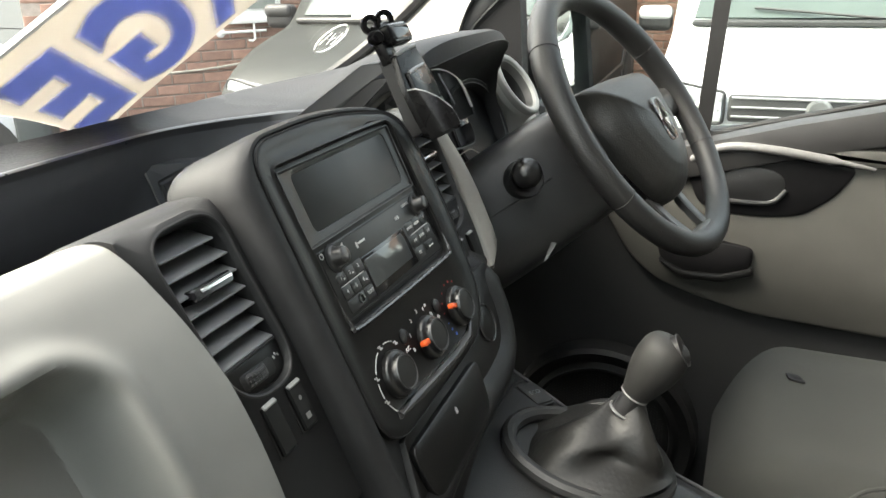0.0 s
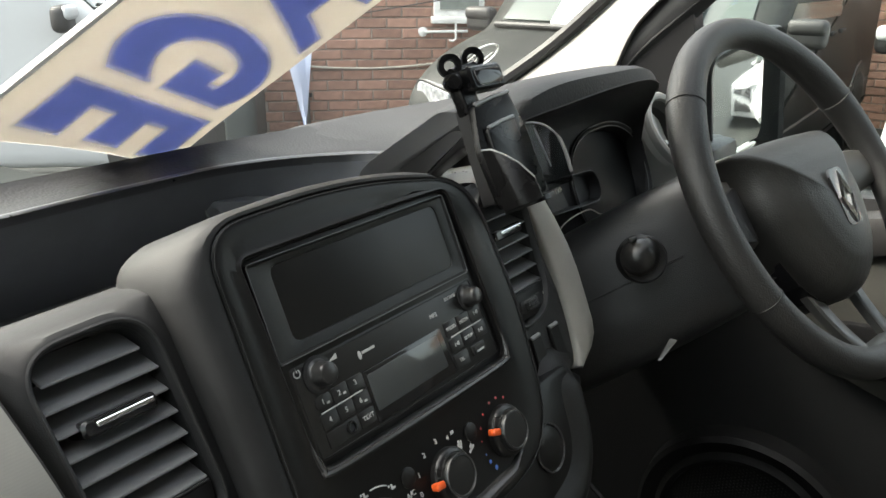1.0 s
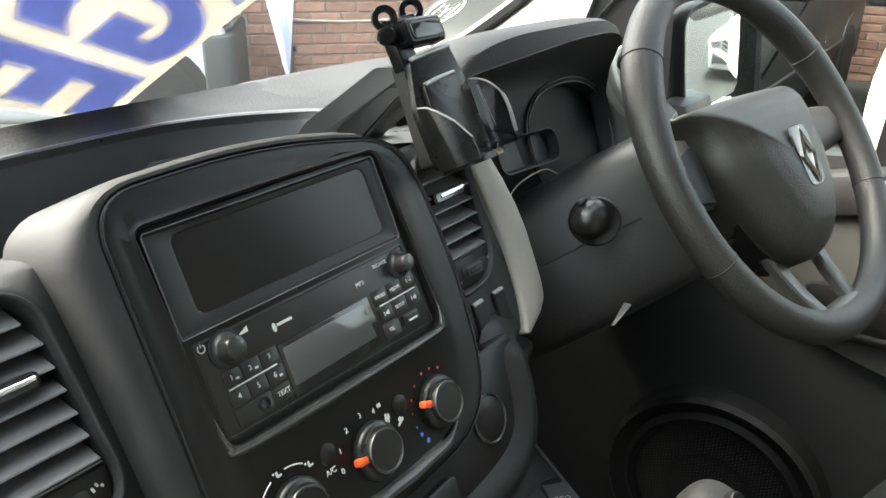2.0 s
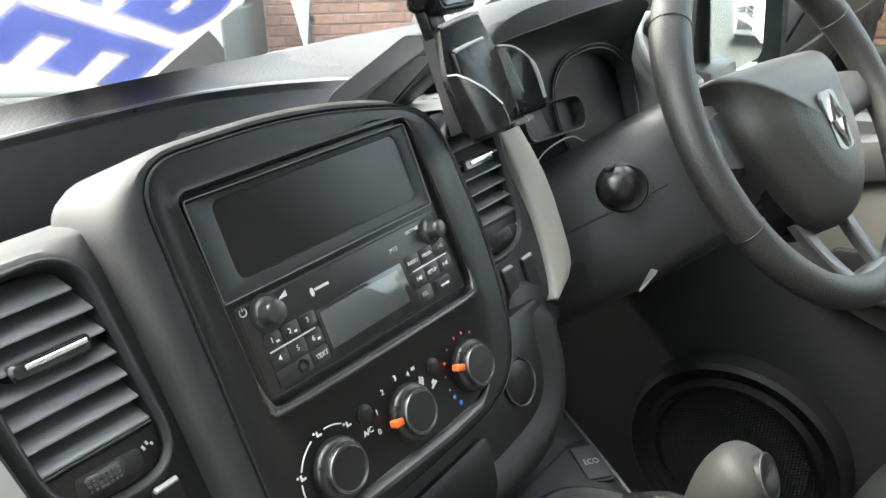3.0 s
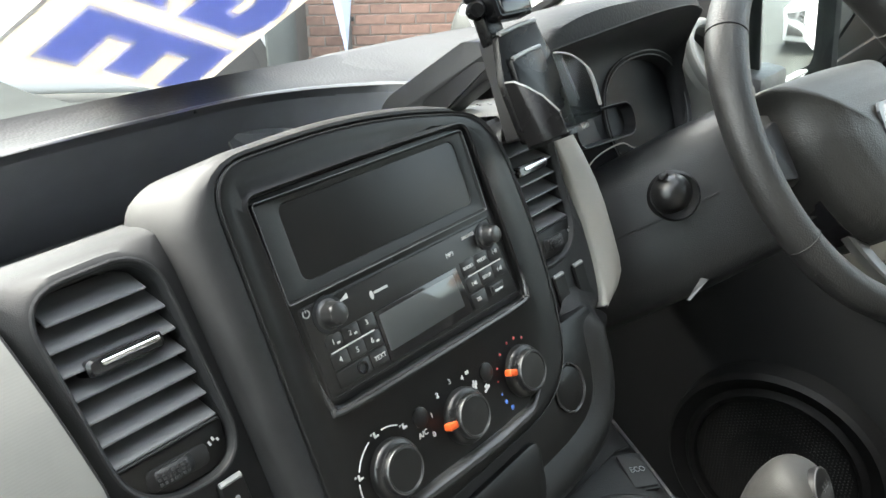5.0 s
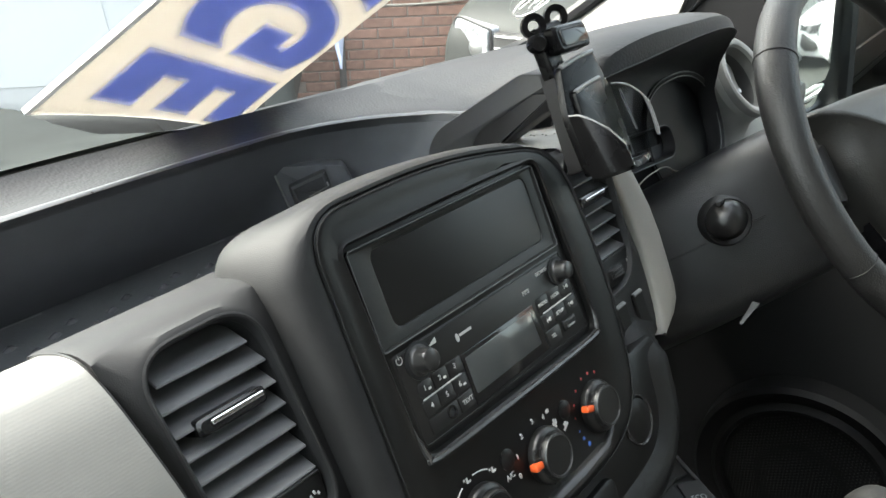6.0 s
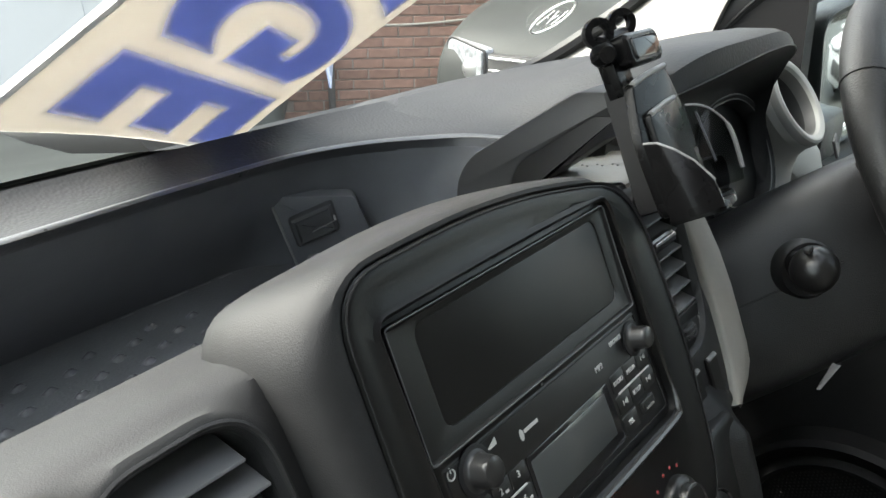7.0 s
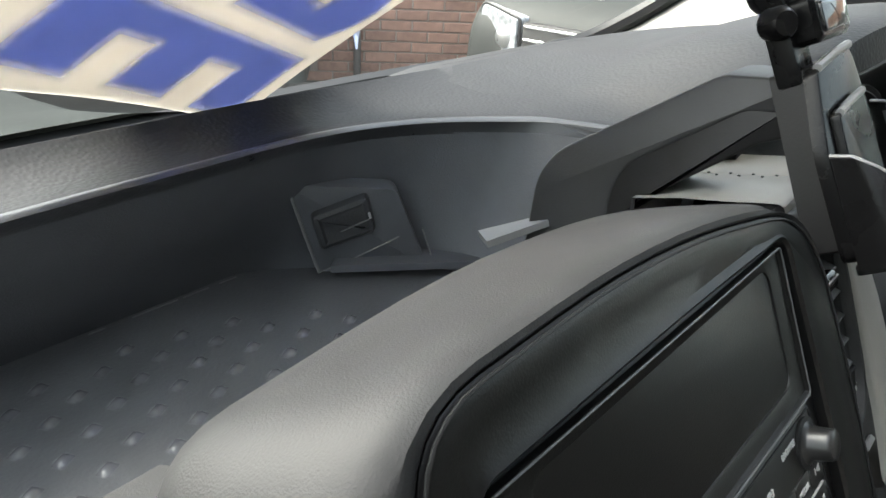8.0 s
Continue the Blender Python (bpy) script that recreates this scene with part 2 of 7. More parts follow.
MOULD = mat("grained_black_moulding", (0.008, 0.008, 0.008), 0.45, bump=0.4, bump_scale=1000, spec=0.35)
RADIO = mat("radio_front_plastic", (0.006, 0.006, 0.006), 0.42, var=0.1, scale=60)
RADIO_KEY = mat("radio_key_plastic", (0.0075, 0.0075, 0.0075), 0.4, var=0.1)
RADIO_KNOB = mat("grey_radio_knob", (0.018, 0.018, 0.018), 0.3, var=0.15, scale=90)
DIAL_RING = mat("dull_silver_ring", (0.075, 0.075, 0.075), 0.3, metal=0.7)
DIAL = mat("dial_plastic", (0.006, 0.006, 0.006), 0.35, var=0.1, scale=80)
RING_GREY = mat("mid_grey_vent_ring", (0.23, 0.23, 0.219), 0.5, bump=0.3, bump_scale=900, var=0.06)
PALE = mat("pale_warm_grey_plastic", (0.34, 0.34, 0.32), 0.55, bump=0.3, bump_scale=800, var=0.04, dirt=0.15)
WIRE = mat("beige_wire", (0.22, 0.20, 0.17), 0.5)
COWL = mat("cowl_plastic", (0.015, 0.0157, 0.0165), 0.42, bump=0.4, bump_scale=900, var=0.12, dirt=0.3, dirt_col=(0.06, 0.06, 0.058))
AIRBAG = leather("airbag_cover_skin", (0.018, 0.0177, 0.0162), 0.52, 700, 0.35)
SPOKE = mat("satin_grey_spoke", (0.055, 0.055, 0.052), 0.4, var=0.08)
KNOB = mat("gear_knob_plastic", (0.014, 0.014, 0.0133), 0.62, bump=0.2, bump_scale=900, spec=0.25)
BELT = mat("door_belt_plastic", (0.022, 0.022, 0.022), 0.5, bump=0.3, bump_scale=800)
SATIN = mat("satin_grey_rail", (0.13, 0.13, 0.128), 0.38, var=0.08)
# rim and mesh are near black to hold the shadow under the dashboard
SPEAKER_RIM = mat("shaded_speaker_rim", (0.005, 0.0053, 0.0056), 0.6, bump=0.3, bump_scale=900)
GRILLE = mat("speaker_mesh", (0.004, 0.0041, 0.0043), 0.8, bump=1.0, bump_scale=450)
MIRROR = mat("mirror_silver", (0.85, 0.86, 0.86), 0.02, metal=1.0, var=0.01)
CLEAR_EDGE = mat("polished_plastic_edge", (0.15, 0.15, 0.15), 0.3, var=0.05)
FOOT = mat("pale_fixing_plastic", (0.20, 0.20, 0.196), 0.5)


# ---- mesh helpers ----
def part(name, bm, material, parent=None, label="", smooth=True, m=None, auto=35):
    """Links a bmesh as one mesh object, under a thing or a part."""
    if m is not None:
        bmesh.ops.transform(bm, matrix=m, verts=bm.verts)
    bmesh.ops.recalc_face_normals(bm, faces=bm.faces)
    me = bpy.data.meshes.new(name)
    if smooth:
        lim = radians(auto)
        for f in bm.faces:
            f.smooth = True
        for e in bm.edges:
            if len(e.link_faces) == 2 and e.calc_face_angle(0) > lim:
                e.smooth = False
    bm.to_mesh(me)
    bm.free()
    me.materials.append(material)
    ob = new(name, me)
    if parent is not None:
        ob.parent = parent
        base = parent.matrix_world if parent.parent is None and parent.type == "EMPTY" else Matrix.Identity(4)
        ob.matrix_parent_inverse = Matrix.Translation(base.translation).inverted()
    if label:
        tagged(ob, label)
    return ob


def thing(name, label, category, at=(0, 0, 0), group=""):
    ob = new(name)
    ob.empty_display_size = 0.02
    ob.matrix_world = Matrix.Translation(at)
    return tagged(ob, label, category, group)


def structure(name, bm, material, label="", **k):
    return tagged(part(name, bm, material, None, "", **k), label, "", "", "structure")


def loft(loops, closed=True, cap=True):
    bm = bmesh.new()
    rows = [[bm.verts.new(p) for p in lp] for lp in loops]
    n = len(rows[0])
    for a, b in zip(rows, rows[1:]):
        for i in range(n if closed else n - 1):
            j = (i + 1) % n
            bm.faces.new((a[i], a[j], b[j], b[i]))
    if cap and closed:
        bm.faces.new(rows[0][::-1])
        bm.faces.new(rows[-1])
    return bm


def rpoly(corners, n=5):
    """A closed outline: corners (x, y, radius) rounded off."""
    out = []
    k = len(corners)
    for i in range(k):
        p0, p1, p2 = (Vector(corners[(i + d) % k][:2]) for d in (-1, 0, 1))
        r = corners[i][2]
        a = p1 + (p0 - p1).normalized() * min(r, (p0 - p1).length * 0.49)
        b = p1 + (p2 - p1).normalized() * min(r, (p2 - p1).length * 0.49)
        for s in range(n + 1):
            t = s / n
            q = a * (1 - t) ** 2 * 1.0 + p1 * 2 * t * (1 - t) + b * t * t
            out.append((q.x, q.y))
    return out


def rrect(x0, x1, y0, y1, r, n=5):
    return rpoly([(x0, y0, r), (x1, y0, r), (x1, y1, r), (x0, y1, r)], n)


def inset(pts, d):
    """Moves a counter-clockwise outline inwards by d."""
    out = []
    k = len(pts)
    for i in range(k):
        a, b = Vector(pts[i - 1]), Vector(pts[(i + 1) % k])
        t = (b - a).normalized()
        out.append((pts[i][0] - t.y * d, pts[i][1] + t.x * d))
    return out


def at_z(pts, z):
    return [(p[0], p[1], z) for p in pts]


def plate(outline, z0, z1, bev=0.001):
    """A slab with a rounded upper edge."""
    bev = min(bev, abs(z1 - z0) * 0.6)
    return loft([at_z(outline, z0), at_z(outline, z1 - bev), at_z(inset(outline, bev * 0.35), z1 - bev * 0.3), at_z(inset(outline, bev), z1)])


def rbox(sx, sy, sz, r=0.003, seg=2, c=(0, 0, 0)):
    bm = bmesh.new()
    bmesh.ops.create_cube(bm, size=1)
    bmesh.ops.scale(bm, vec=(sx, sy, sz), verts=bm.verts)
    if r > 0:
        bmesh.ops.bevel(bm, geom=bm.edges[:], offset=r, segments=seg, affect="EDGES", profile=0.5)
    bmesh.ops.translate(bm, vec=c, verts=bm.verts)
    return bm


def lathe(profile, n=32, cap=True):
    return loft([[(r * math.cos(2 * math.pi * i / n), r * math.sin(2 * math.pi * i / n), z) for i in range(n)] for r, z in profile], True, cap)


def tube(points, radius, n=10, cap=True, closed=False, flat=1.0):
    pts = [Vector(p) for p in points]
    k = len(pts)
    rad = radius if isinstance(radius, (list, tuple)) else [radius] * k
    up = None
    loops = []
    for i in range(k):
        a = pts[i - 1] if (i > 0 or closed) else pts[i]
        b = pts[(i + 1) % k] if (i < k - 1 or closed) else pts[i]
        d = (b - a).normalized()
        if up is None:
            up = Vector((0, 0, 1)) if abs(d.z) < 0.9 else Vector((0, 1, 0))
        up = (up - d * up.dot(d)).normalized()
        s = d.cross(up)
        loops.append([pts[i] + (s * math.cos(2 * math.pi * j / n) + up * math.sin(2 * math.pi * j / n) * flat) * rad[i] for j in range(n)])
    if closed:
        loops.append(loops[0])
    return loft(loops, True, cap and not closed)


def spline(ctrl, n=6):
    """A smooth line through control points (Catmull-Rom)."""
    p = [Vector(c) for c in ctrl]
    out = []
    for i in range(len(p) - 1):
        p0, p1, p2, p3 = p[max(i - 1, 0)], p[i], p[i + 1], p[min(i + 2, len(p) - 1)]
        for s in range(n):
            t = s / n
            out.append(0.5 * ((2 * p1) + (p2 - p0) * t + (2 * p0 - 5 * p1 + 4 * p2 - p3) * t * t + (3 * p1 - p0 - 3 * p2 + p3) * t ** 3))
    out.append(p[-1])
    return out


def join(*bms):
    out = bmesh.new()
    for b in bms:
        me = bpy.data.meshes.new("tmp")
        b.to_mesh(me)
        out.from_mesh(me)
        b.free()
        bpy.data.meshes.remove(me)
    return out


def letters(body, size, m, material, parent, name="writing", width=None, bold=0.0, depth=0.0003, label=""):
    """Writing in the built-in font, centred on the pose m, as a mesh."""
    cu = bpy.data.curves.new("text", "FONT")
    cu.body, cu.size, cu.align_x, cu.align_y, cu.extrude, cu.offset = body, size, "CENTER", "CENTER", depth, bold
    cu.resolution_u = 4
    ob = bpy.data.objects.new("text", cu)
    scene.collection.objects.link(ob)
    bpy.context.view_layer.update()
    me = bpy.data.meshes.new_from_object(ob.evaluated_get(bpy.context.evaluated_depsgraph_get()))
    bpy.data.objects.remove(ob)
    bm = bmesh.new()
    bm.from_mesh(me)
    bpy.data.meshes.remove(me)
    if width:
        w = max(v.co.x for v in bm.verts) - min(v.co.x for v in bm.verts)
        bmesh.ops.scale(bm, vec=(width / w, 1, 1), verts=bm.verts)
    return part(name, bm, material, parent, label, smooth=False, m=m)


def smooth(t):
    t = max(0.0, min(1.0, t))
    return t * t * (3 - 2 * t)


# the frame of the centre console's face: x to the right, y up the face, z out towards the cab
TILT = radians(24)
FACE = Matrix(((1, 0, 0, 0), (0, math.sin(TILT), -math.cos(TILT), 0.0022), (0, math.cos(TILT), math.sin(TILT), 1.2), (0, 0, 0, 1)))


def on_face(u, v, w=0.0, rz=0.0):
    return FACE @ pose(u, v, w, 0, 0, rz)


def fp(u, v, w=0.0):
    return FACE @ Vector((u, v, w))


# ---- the van's shell ----
def slab(a, b, c, d, thick):
    """A flat slab on four corners, with thickness along its normal."""
    a, b, c, d = (Vector(p) for p in (a, b, c, d))
    nrm = (b - a).cross(d - a).normalized() * thick
    return loft([[a, b, c, d], [a + nrm, b + nrm, c + nrm, d + nrm]])


structure("floor", slab((-0.9, -0.95, 0.36), (0.92, -0.95, 0.36), (0.92, 0.55, 0.36), (-0.9, 0.55, 0.36), -0.04), CARPET, "black rubber-backed cab floor in shadow")
# out of view: ceiling and rear wall are toned for the fill they bounce
structure("ceiling", slab((-0.9, -0.95, 1.95), (0.9, -0.95, 1.95), (0.9, -0.35, 1.95), (-0.9, -0.35, 1.95), 0.04), CEILING, "unseen pale grey headlining, toned to bounce fill light")
structure("wall_rear", slab((-0.92, -0.95, 0.34), (0.92, -0.95, 0.34), (0.92, -0.95, 1.99), (-0.92, -0.95, 1.99), 0.04), BULKHEAD, "unseen grey panel behind the seats, toned to bounce fill light")
structure("wall_front", slab((-0.9, 0.55, 0.34), (0.92, 0.55, 0.34), (0.92, 0.55, 1.14), (-0.9, 0.55, 1.14), -0.04), CARPET, "black front bulkhead")

# windscreen, its seal and the scuttle outside it
SY, SZ, SA = 0.52, 1.235, radians(42)


def screen_pt(x, w, off=0.0):
    """A point on the raked windscreen: x across, w up the glass, off outwards."""
    bow = 0.035 * (x / 0.8) ** 2
    return Vector((x, SY - bow - w * math.cos(SA) + off * math.sin(SA), SZ + w * math.sin(SA) + off * math.cos(SA)))


wind = thing("windscreen", "clear laminated van windscreen with a slight veil of reflected light", "windscreen", screen_pt(0, 0))
xs = [-1.06 + 2.12 * i / 30 for i in range(31)]
# its edge on the driver's side: across, up the glass
side_edge = spline([(0.60, -0.094, 0), (0.74, -0.089, 0), (0.825, -0.074, 0), (0.875, -0.03, 0), (0.908, 0.03, 0), (0.930, 0.1, 0), (0.934, 0.2, 0), (0.92, 0.4, 0), (0.88, 0.7, 0), (0.82, 1.02, 0)], 5)
xg = [-0.95 + 1.9 * i / 30 for i in range(31)]
pane = part("pane", loft([[screen_pt(x, w, 0.012) for x in xg] for w in (-0.12, 0.2, 0.5, 0.8, 1.02)], False), SCREEN_GLASS, wind)
pane.visible_shadow = False
part("seal", tube([screen_pt(-0.95 + 1.55 * i / 24, -0.094, -0.002) for i in range(24)] + [screen_pt(p.x, p.y, -0.004) for p in side_edge], 0.013, 8), SEAL, wind, "black rubber seal")
scuttle = thing("scuttle_panel", "grey plastic scuttle panel outside the windscreen", "scuttle panel", (0, 0.5, 1.15))
# the panel rises a little towards the passenger's side
part("panel", loft([[Vector((x, screen_pt(x, 0).y + dy, z - drop * smooth((x - 0.12) / 0.24))) for x in xs] for dy, z, drop in ((0.06, 1.19, 0.03), (0.09, 1.185, 0.045), (0.19, 1.168, 0.075), (0.30, 1.166, 0.11), (0.40, 1.172, 0.15), (0.52, 1.16, 0.16), (0.60, 1.10, 0.16), (0.62, 0.9, 0.0))], False), SCUTTLE, scuttle)
wiper = thing("windscreen_wiper", "black windscreen wiper lying on the scuttle", "wiper", (-0.1, 0.47, 1.19))
part("blade", tube([(-0.62, 0.60, 1.215), (-0.35, 0.60, 1.218), (-0.08, 0.60, 1.215)], 0.006, 8), SEAL, wiper)
part("arm", tube([(-0.35, 0.61, 1.226), (-0.12, 0.64, 1.215), (0.0, 0.66, 1.19)], 0.008, 8, flat=0.6), SCUTTLE, wiper)

# ---- dashboard ----
dash = thing("dashboard", "black grained plastic van dashboard with a deep open tray", "dashboard", (0, 0.3, 0.9))
# plan of the tray's lip, of its wall's foot and of the pad's far edge, from the passenger's end to the driver's side
lip = spline([(-0.80, 0.245, 1.246), (-0.5, 0.266, 1.248), (-0.15, 0.277, 1.249), (0.03, 0.287, 1.247), (0.11, 0.292, 1.244), (0.17, 0.279, 1.242), (0.212, 0.245, 1.243), (0.232, 0.205, 1.246), (0.242, 0.12, 1.25)], 6)
far = spline([(-0.80, 0.315, 1.25), (-0.5, 0.33, 1.256), (-0.15, 0.340, 1.258), (0.03, 0.344, 1.256), (0.11, 0.345, 1.255), (0.17, 0.345, 1.254), (0.215, 0.345, 1.253), (0.25, 0.346, 1.252), (0.285, 0.346, 1.251)], 6)
foot = spline([(-0.80, 0.31, 1.143), (-0.5, 0.335, 1.143), (-0.15, 0.35, 1.143), (0.03, 0.352, 1.143), (0.085, 0.350, 1.143), (0.12, 0.325, 1.143), (0.165, 0.285, 1.143), (0.19, 0.235, 1.143), (0.205, 0.12, 1.143)], 6)


def mix(a, b, t, dz=0.0):
    return [p.lerp(q, t) + Vector((0, 0, dz)) for p, q in zip(a, b)]


base_far = [Vector((p.x, p.y + 0.16, p.z - 0.06)) for p in far]
part("upper_pad", loft([base_far, mix(far, base_far, 0.3, -0.004), mix(far, base_far, 0.08, -0.001), far, mix(far, lip, 0.12, -0.004), mix(far, lip, 0.5, -0.006), mix(far, lip, 0.86, -0.001)], False), PAD, dash, "grained black dashboard top")
# own lighter strip that carries the highlight along the lip
part("rolled_lip", loft([mix(far, lip, 0.85, -0.0014), mix(far, lip, 0.88, -0.0003), mix(far, lip, 0.95, 0.0008), lip, mix(lip, foot, 0.03, -0.001), mix(lip, foot, 0.08)], False), LIP, dash, "smooth lip of the tray, lightened for its highlight")
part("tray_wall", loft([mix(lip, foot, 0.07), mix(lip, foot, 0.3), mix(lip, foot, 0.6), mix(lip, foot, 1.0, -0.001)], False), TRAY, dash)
part("tray_floor", loft([[Vector((p.x, p.y + 0.01, 1.138)) for p in foot], [Vector((p.x, 0.05, 1.138)) for p in foot]], False), DARK, dash)
# rubber mat with low oval bumps on a square grid turned by thirty degrees
gi, gj = Vector((0.01895, 0.0106)), Vector((0.0100, -0.0188))
SUB = 14
V, Fc, at = [], [], {}


def mat_vert(a, b):
    if (a, b) not in at:
        x, y = Vector((-0.016, 0.272)) + gi * (a / SUB - 0.5) + gj * (b / SUB - 0.5)
        ca, cb = round(a / SUB - 0.5), round(b / SUB - 0.5)
        c = Vector((-0.016, 0.272)) + gi * ca + gj * cb
        d = Vector((x, y)) - c
        r = math.hypot(d.dot(gi.normalized()) / 0.0050, d.dot(gj.normalized()) / 0.0034)
        deep = -0.0019 * smooth((1 - r) / 0.45) if r < 1 else 0.0
        if c.y > 0.322 - max(0, c.x - 0.03) * 0.9:
            deep = 0.0
        at[a, b] = len(V)
        V.append((x, y, 1.143 - deep))
    return at[a, b]


for i in range(-40, 20):
    for j in range(-14, 14):
        c = Vector((-0.016, 0.272)) + gi * i + gj * j
        if -0.62 < c.x < 0.22 and 0.10 < c.y < 0.37:
            for a in range(SUB):
                for b in range(SUB):
                    p, q = (i * SUB + a), (j * SUB + b)
                    Fc.append([mat_vert(p, q), mat_vert(p, q + 1), mat_vert(p + 1, q + 1), mat_vert(p + 1, q)])
me = bpy.data.meshes.new("tray_mat")
me.from_pydata(V, [], Fc)
for p in me.polygons:
    p.use_smooth = True
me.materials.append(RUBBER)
me.materials.append(STUD)
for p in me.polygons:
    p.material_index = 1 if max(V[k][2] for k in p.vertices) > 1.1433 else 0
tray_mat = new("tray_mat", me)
tray_mat.parent = dash
tray_mat.matrix_parent_inverse = Matrix.Translation(dash.location).inverted()
tagged(tray_mat, "black rubber tray mat with rows of bumps", "", "", "")
# worn pale scratches along the tray's far corner
for x0, x1 in ((-0.0225, -0.0125), (0.004, 0.034), (0.038, 0.056), (0.064, 0.077), (-0.16, -0.12)):
    part("scratch", rbox(x1 - x0, 0.0011, 0.0005, 0, 1, ((x0 + x1) / 2, 0.3480 - 0.02 * max(0.0, -0.1 - x0), 1.1433)), SCRATCH, dash)

# socket panel let into the far corner of the tray
sp = thing("socket_panel", "black blanking panel with a flap in the tray corner", "socket panel", (0.13, 0.32, 1.18))
ex_ = Vector((0.782, -0.622, -0.048)).normalized()
ez_ = Vector((-0.625, -0.769, -0.133)).normalized()
ey_ = ez_.cross(ex_)
SPM = Matrix(((ex_.x, ey_.x, ez_.x, 0.102), (ex_.y, ey_.y, ez_.y, 0.324), (ex_.z, ey_.z, ez_.z, 1.210), (0, 0, 0, 1))) @ pose(0, 0, 0.007)
part("plate", plate(rpoly([(0.021, -0.0635, 0.002), (0.093, -0.060, 0.002), (0.066, -0.001, 0.006), (-0.001, 0.0, 0.003)], 3), -0.012, 0.001, 0.001), TRAY, sp, m=SPM)
part("edge", tube([(-0.001, 0.0, 0.001), (0.010, -0.032, 0.0015), (0.021, -0.0635, 0.001)], 0.0011, 6), PALE_MARK, sp, m=SPM)
part("lower_edge", tube([(0.0215, -0.0632, 0.0012), (0.041, -0.0535, 0.0014), (0.071, -0.0358, 0.0014)], 0.0005, 6), PALE_MARK, sp, m=SPM)
FLP = rpoly([(0.0215, -0.0455, 0.004), (0.0555, -0.0300, 0.004), (0.0480, -0.0030, 0.004), (0.0130, -0.0190, 0.004)], 4)
part("flap", loft([at_z(FLP, 0.0), at_z(FLP, 0.0030), at_z(inset(FLP, 0.0015), 0.0052), at_z(inset(FLP, 0.0042), 0.0062), at_z(inset(FLP, 0.006), 0.0055)]), FLAP, sp, "worn black flap", m=SPM)
part("slot", tube([(0.0325, -0.0295, 0.0060), (0.0500, -0.0200, 0.0060)], 0.0005, 6), PALE_MARK, sp, m=SPM)
part("catch", rbox(0.0016, 0.0042, 0.001, 0, 1), WHITE_INK, sp, m=SPM @ pose(0.0500, -0.0172, 0.0062, 0, 0, 18))
part("side_edge", tube([(0.0856, -0.0288, 0.002), (0.0933, -0.0489, 0.002)], 0.0006, 6), PALE_MARK, sp, m=SPM)
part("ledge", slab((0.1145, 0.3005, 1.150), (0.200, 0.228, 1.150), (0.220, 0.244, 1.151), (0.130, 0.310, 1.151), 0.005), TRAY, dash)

# pods that carry the outer air vents
VENT = [(-0.1985, -0.045, 0.03), (-0.1365, -0.049, 0.028), (-0.1455, 0.0715, 0.024), (-0.2105, 0.0695, 0.022)]
VENT_DRIVER = [(0.1325, -0.049, 0.028), (0.1985, -0.045, 0.03), (0.207, 0.066, 0.02), (0.1415, 0.067, 0.024)]


def seam_x(v):
    """The seam between the vent housing and the pale panel."""
    return -0.2122 - 0.125 * max(0.0, v + 0.02) - 0.06 * max(0.0, -0.06 - v)



# plan of the pale strip beside the driver's vent: its inner and its outer edge
strip_in = [(0.2005, 0.0775), (0.2035, 0.068), (0.2095, 0.044), (0.2145, 0.02), (0.2185, -0.005), (0.2210, -0.03), (0.2205, -0.055), (0.219, -0.07), (0.2165, -0.084), (0.2135, -0.095), (0.209, -0.104)]
strip_out = [(0.2300, 0.0800), (0.233, 0.068), (0.2405, 0.045), (0.2495, 0.02), (0.256, -0.004), (0.2585, -0.028), (0.2575, -0.054), (0.2560, -0.075), (0.2520, -0.087), (0.241, -0.096), (0.215, -0.107)]



def around(inner, plan, c):
    """For every point of the inner outline, the point of the plan in the same direction from c."""
    out = []
    for x, y in inner:
        dx, dy = x - c[0], y - c[1]
        best = None
        for (ax, ay), (bx, by) in zip(plan, plan[1:] + plan[:1]):
            ex, ey = bx - ax, by - ay
            den = dx * ey - dy * ex
            if abs(den) > 1e-12:
                k = ((ax - c[0]) * ey - (ay - c[1]) * ex) / den
                f = ((ax - c[0]) * dy - (ay - c[1]) * dx) / den
                if k > 0 and -1e-6 <= f <= 1 + 1e-6 and (best is None or k > best):
                    best = k
        out.append((c[0] + dx * best, c[1] + dy * best))
    return out


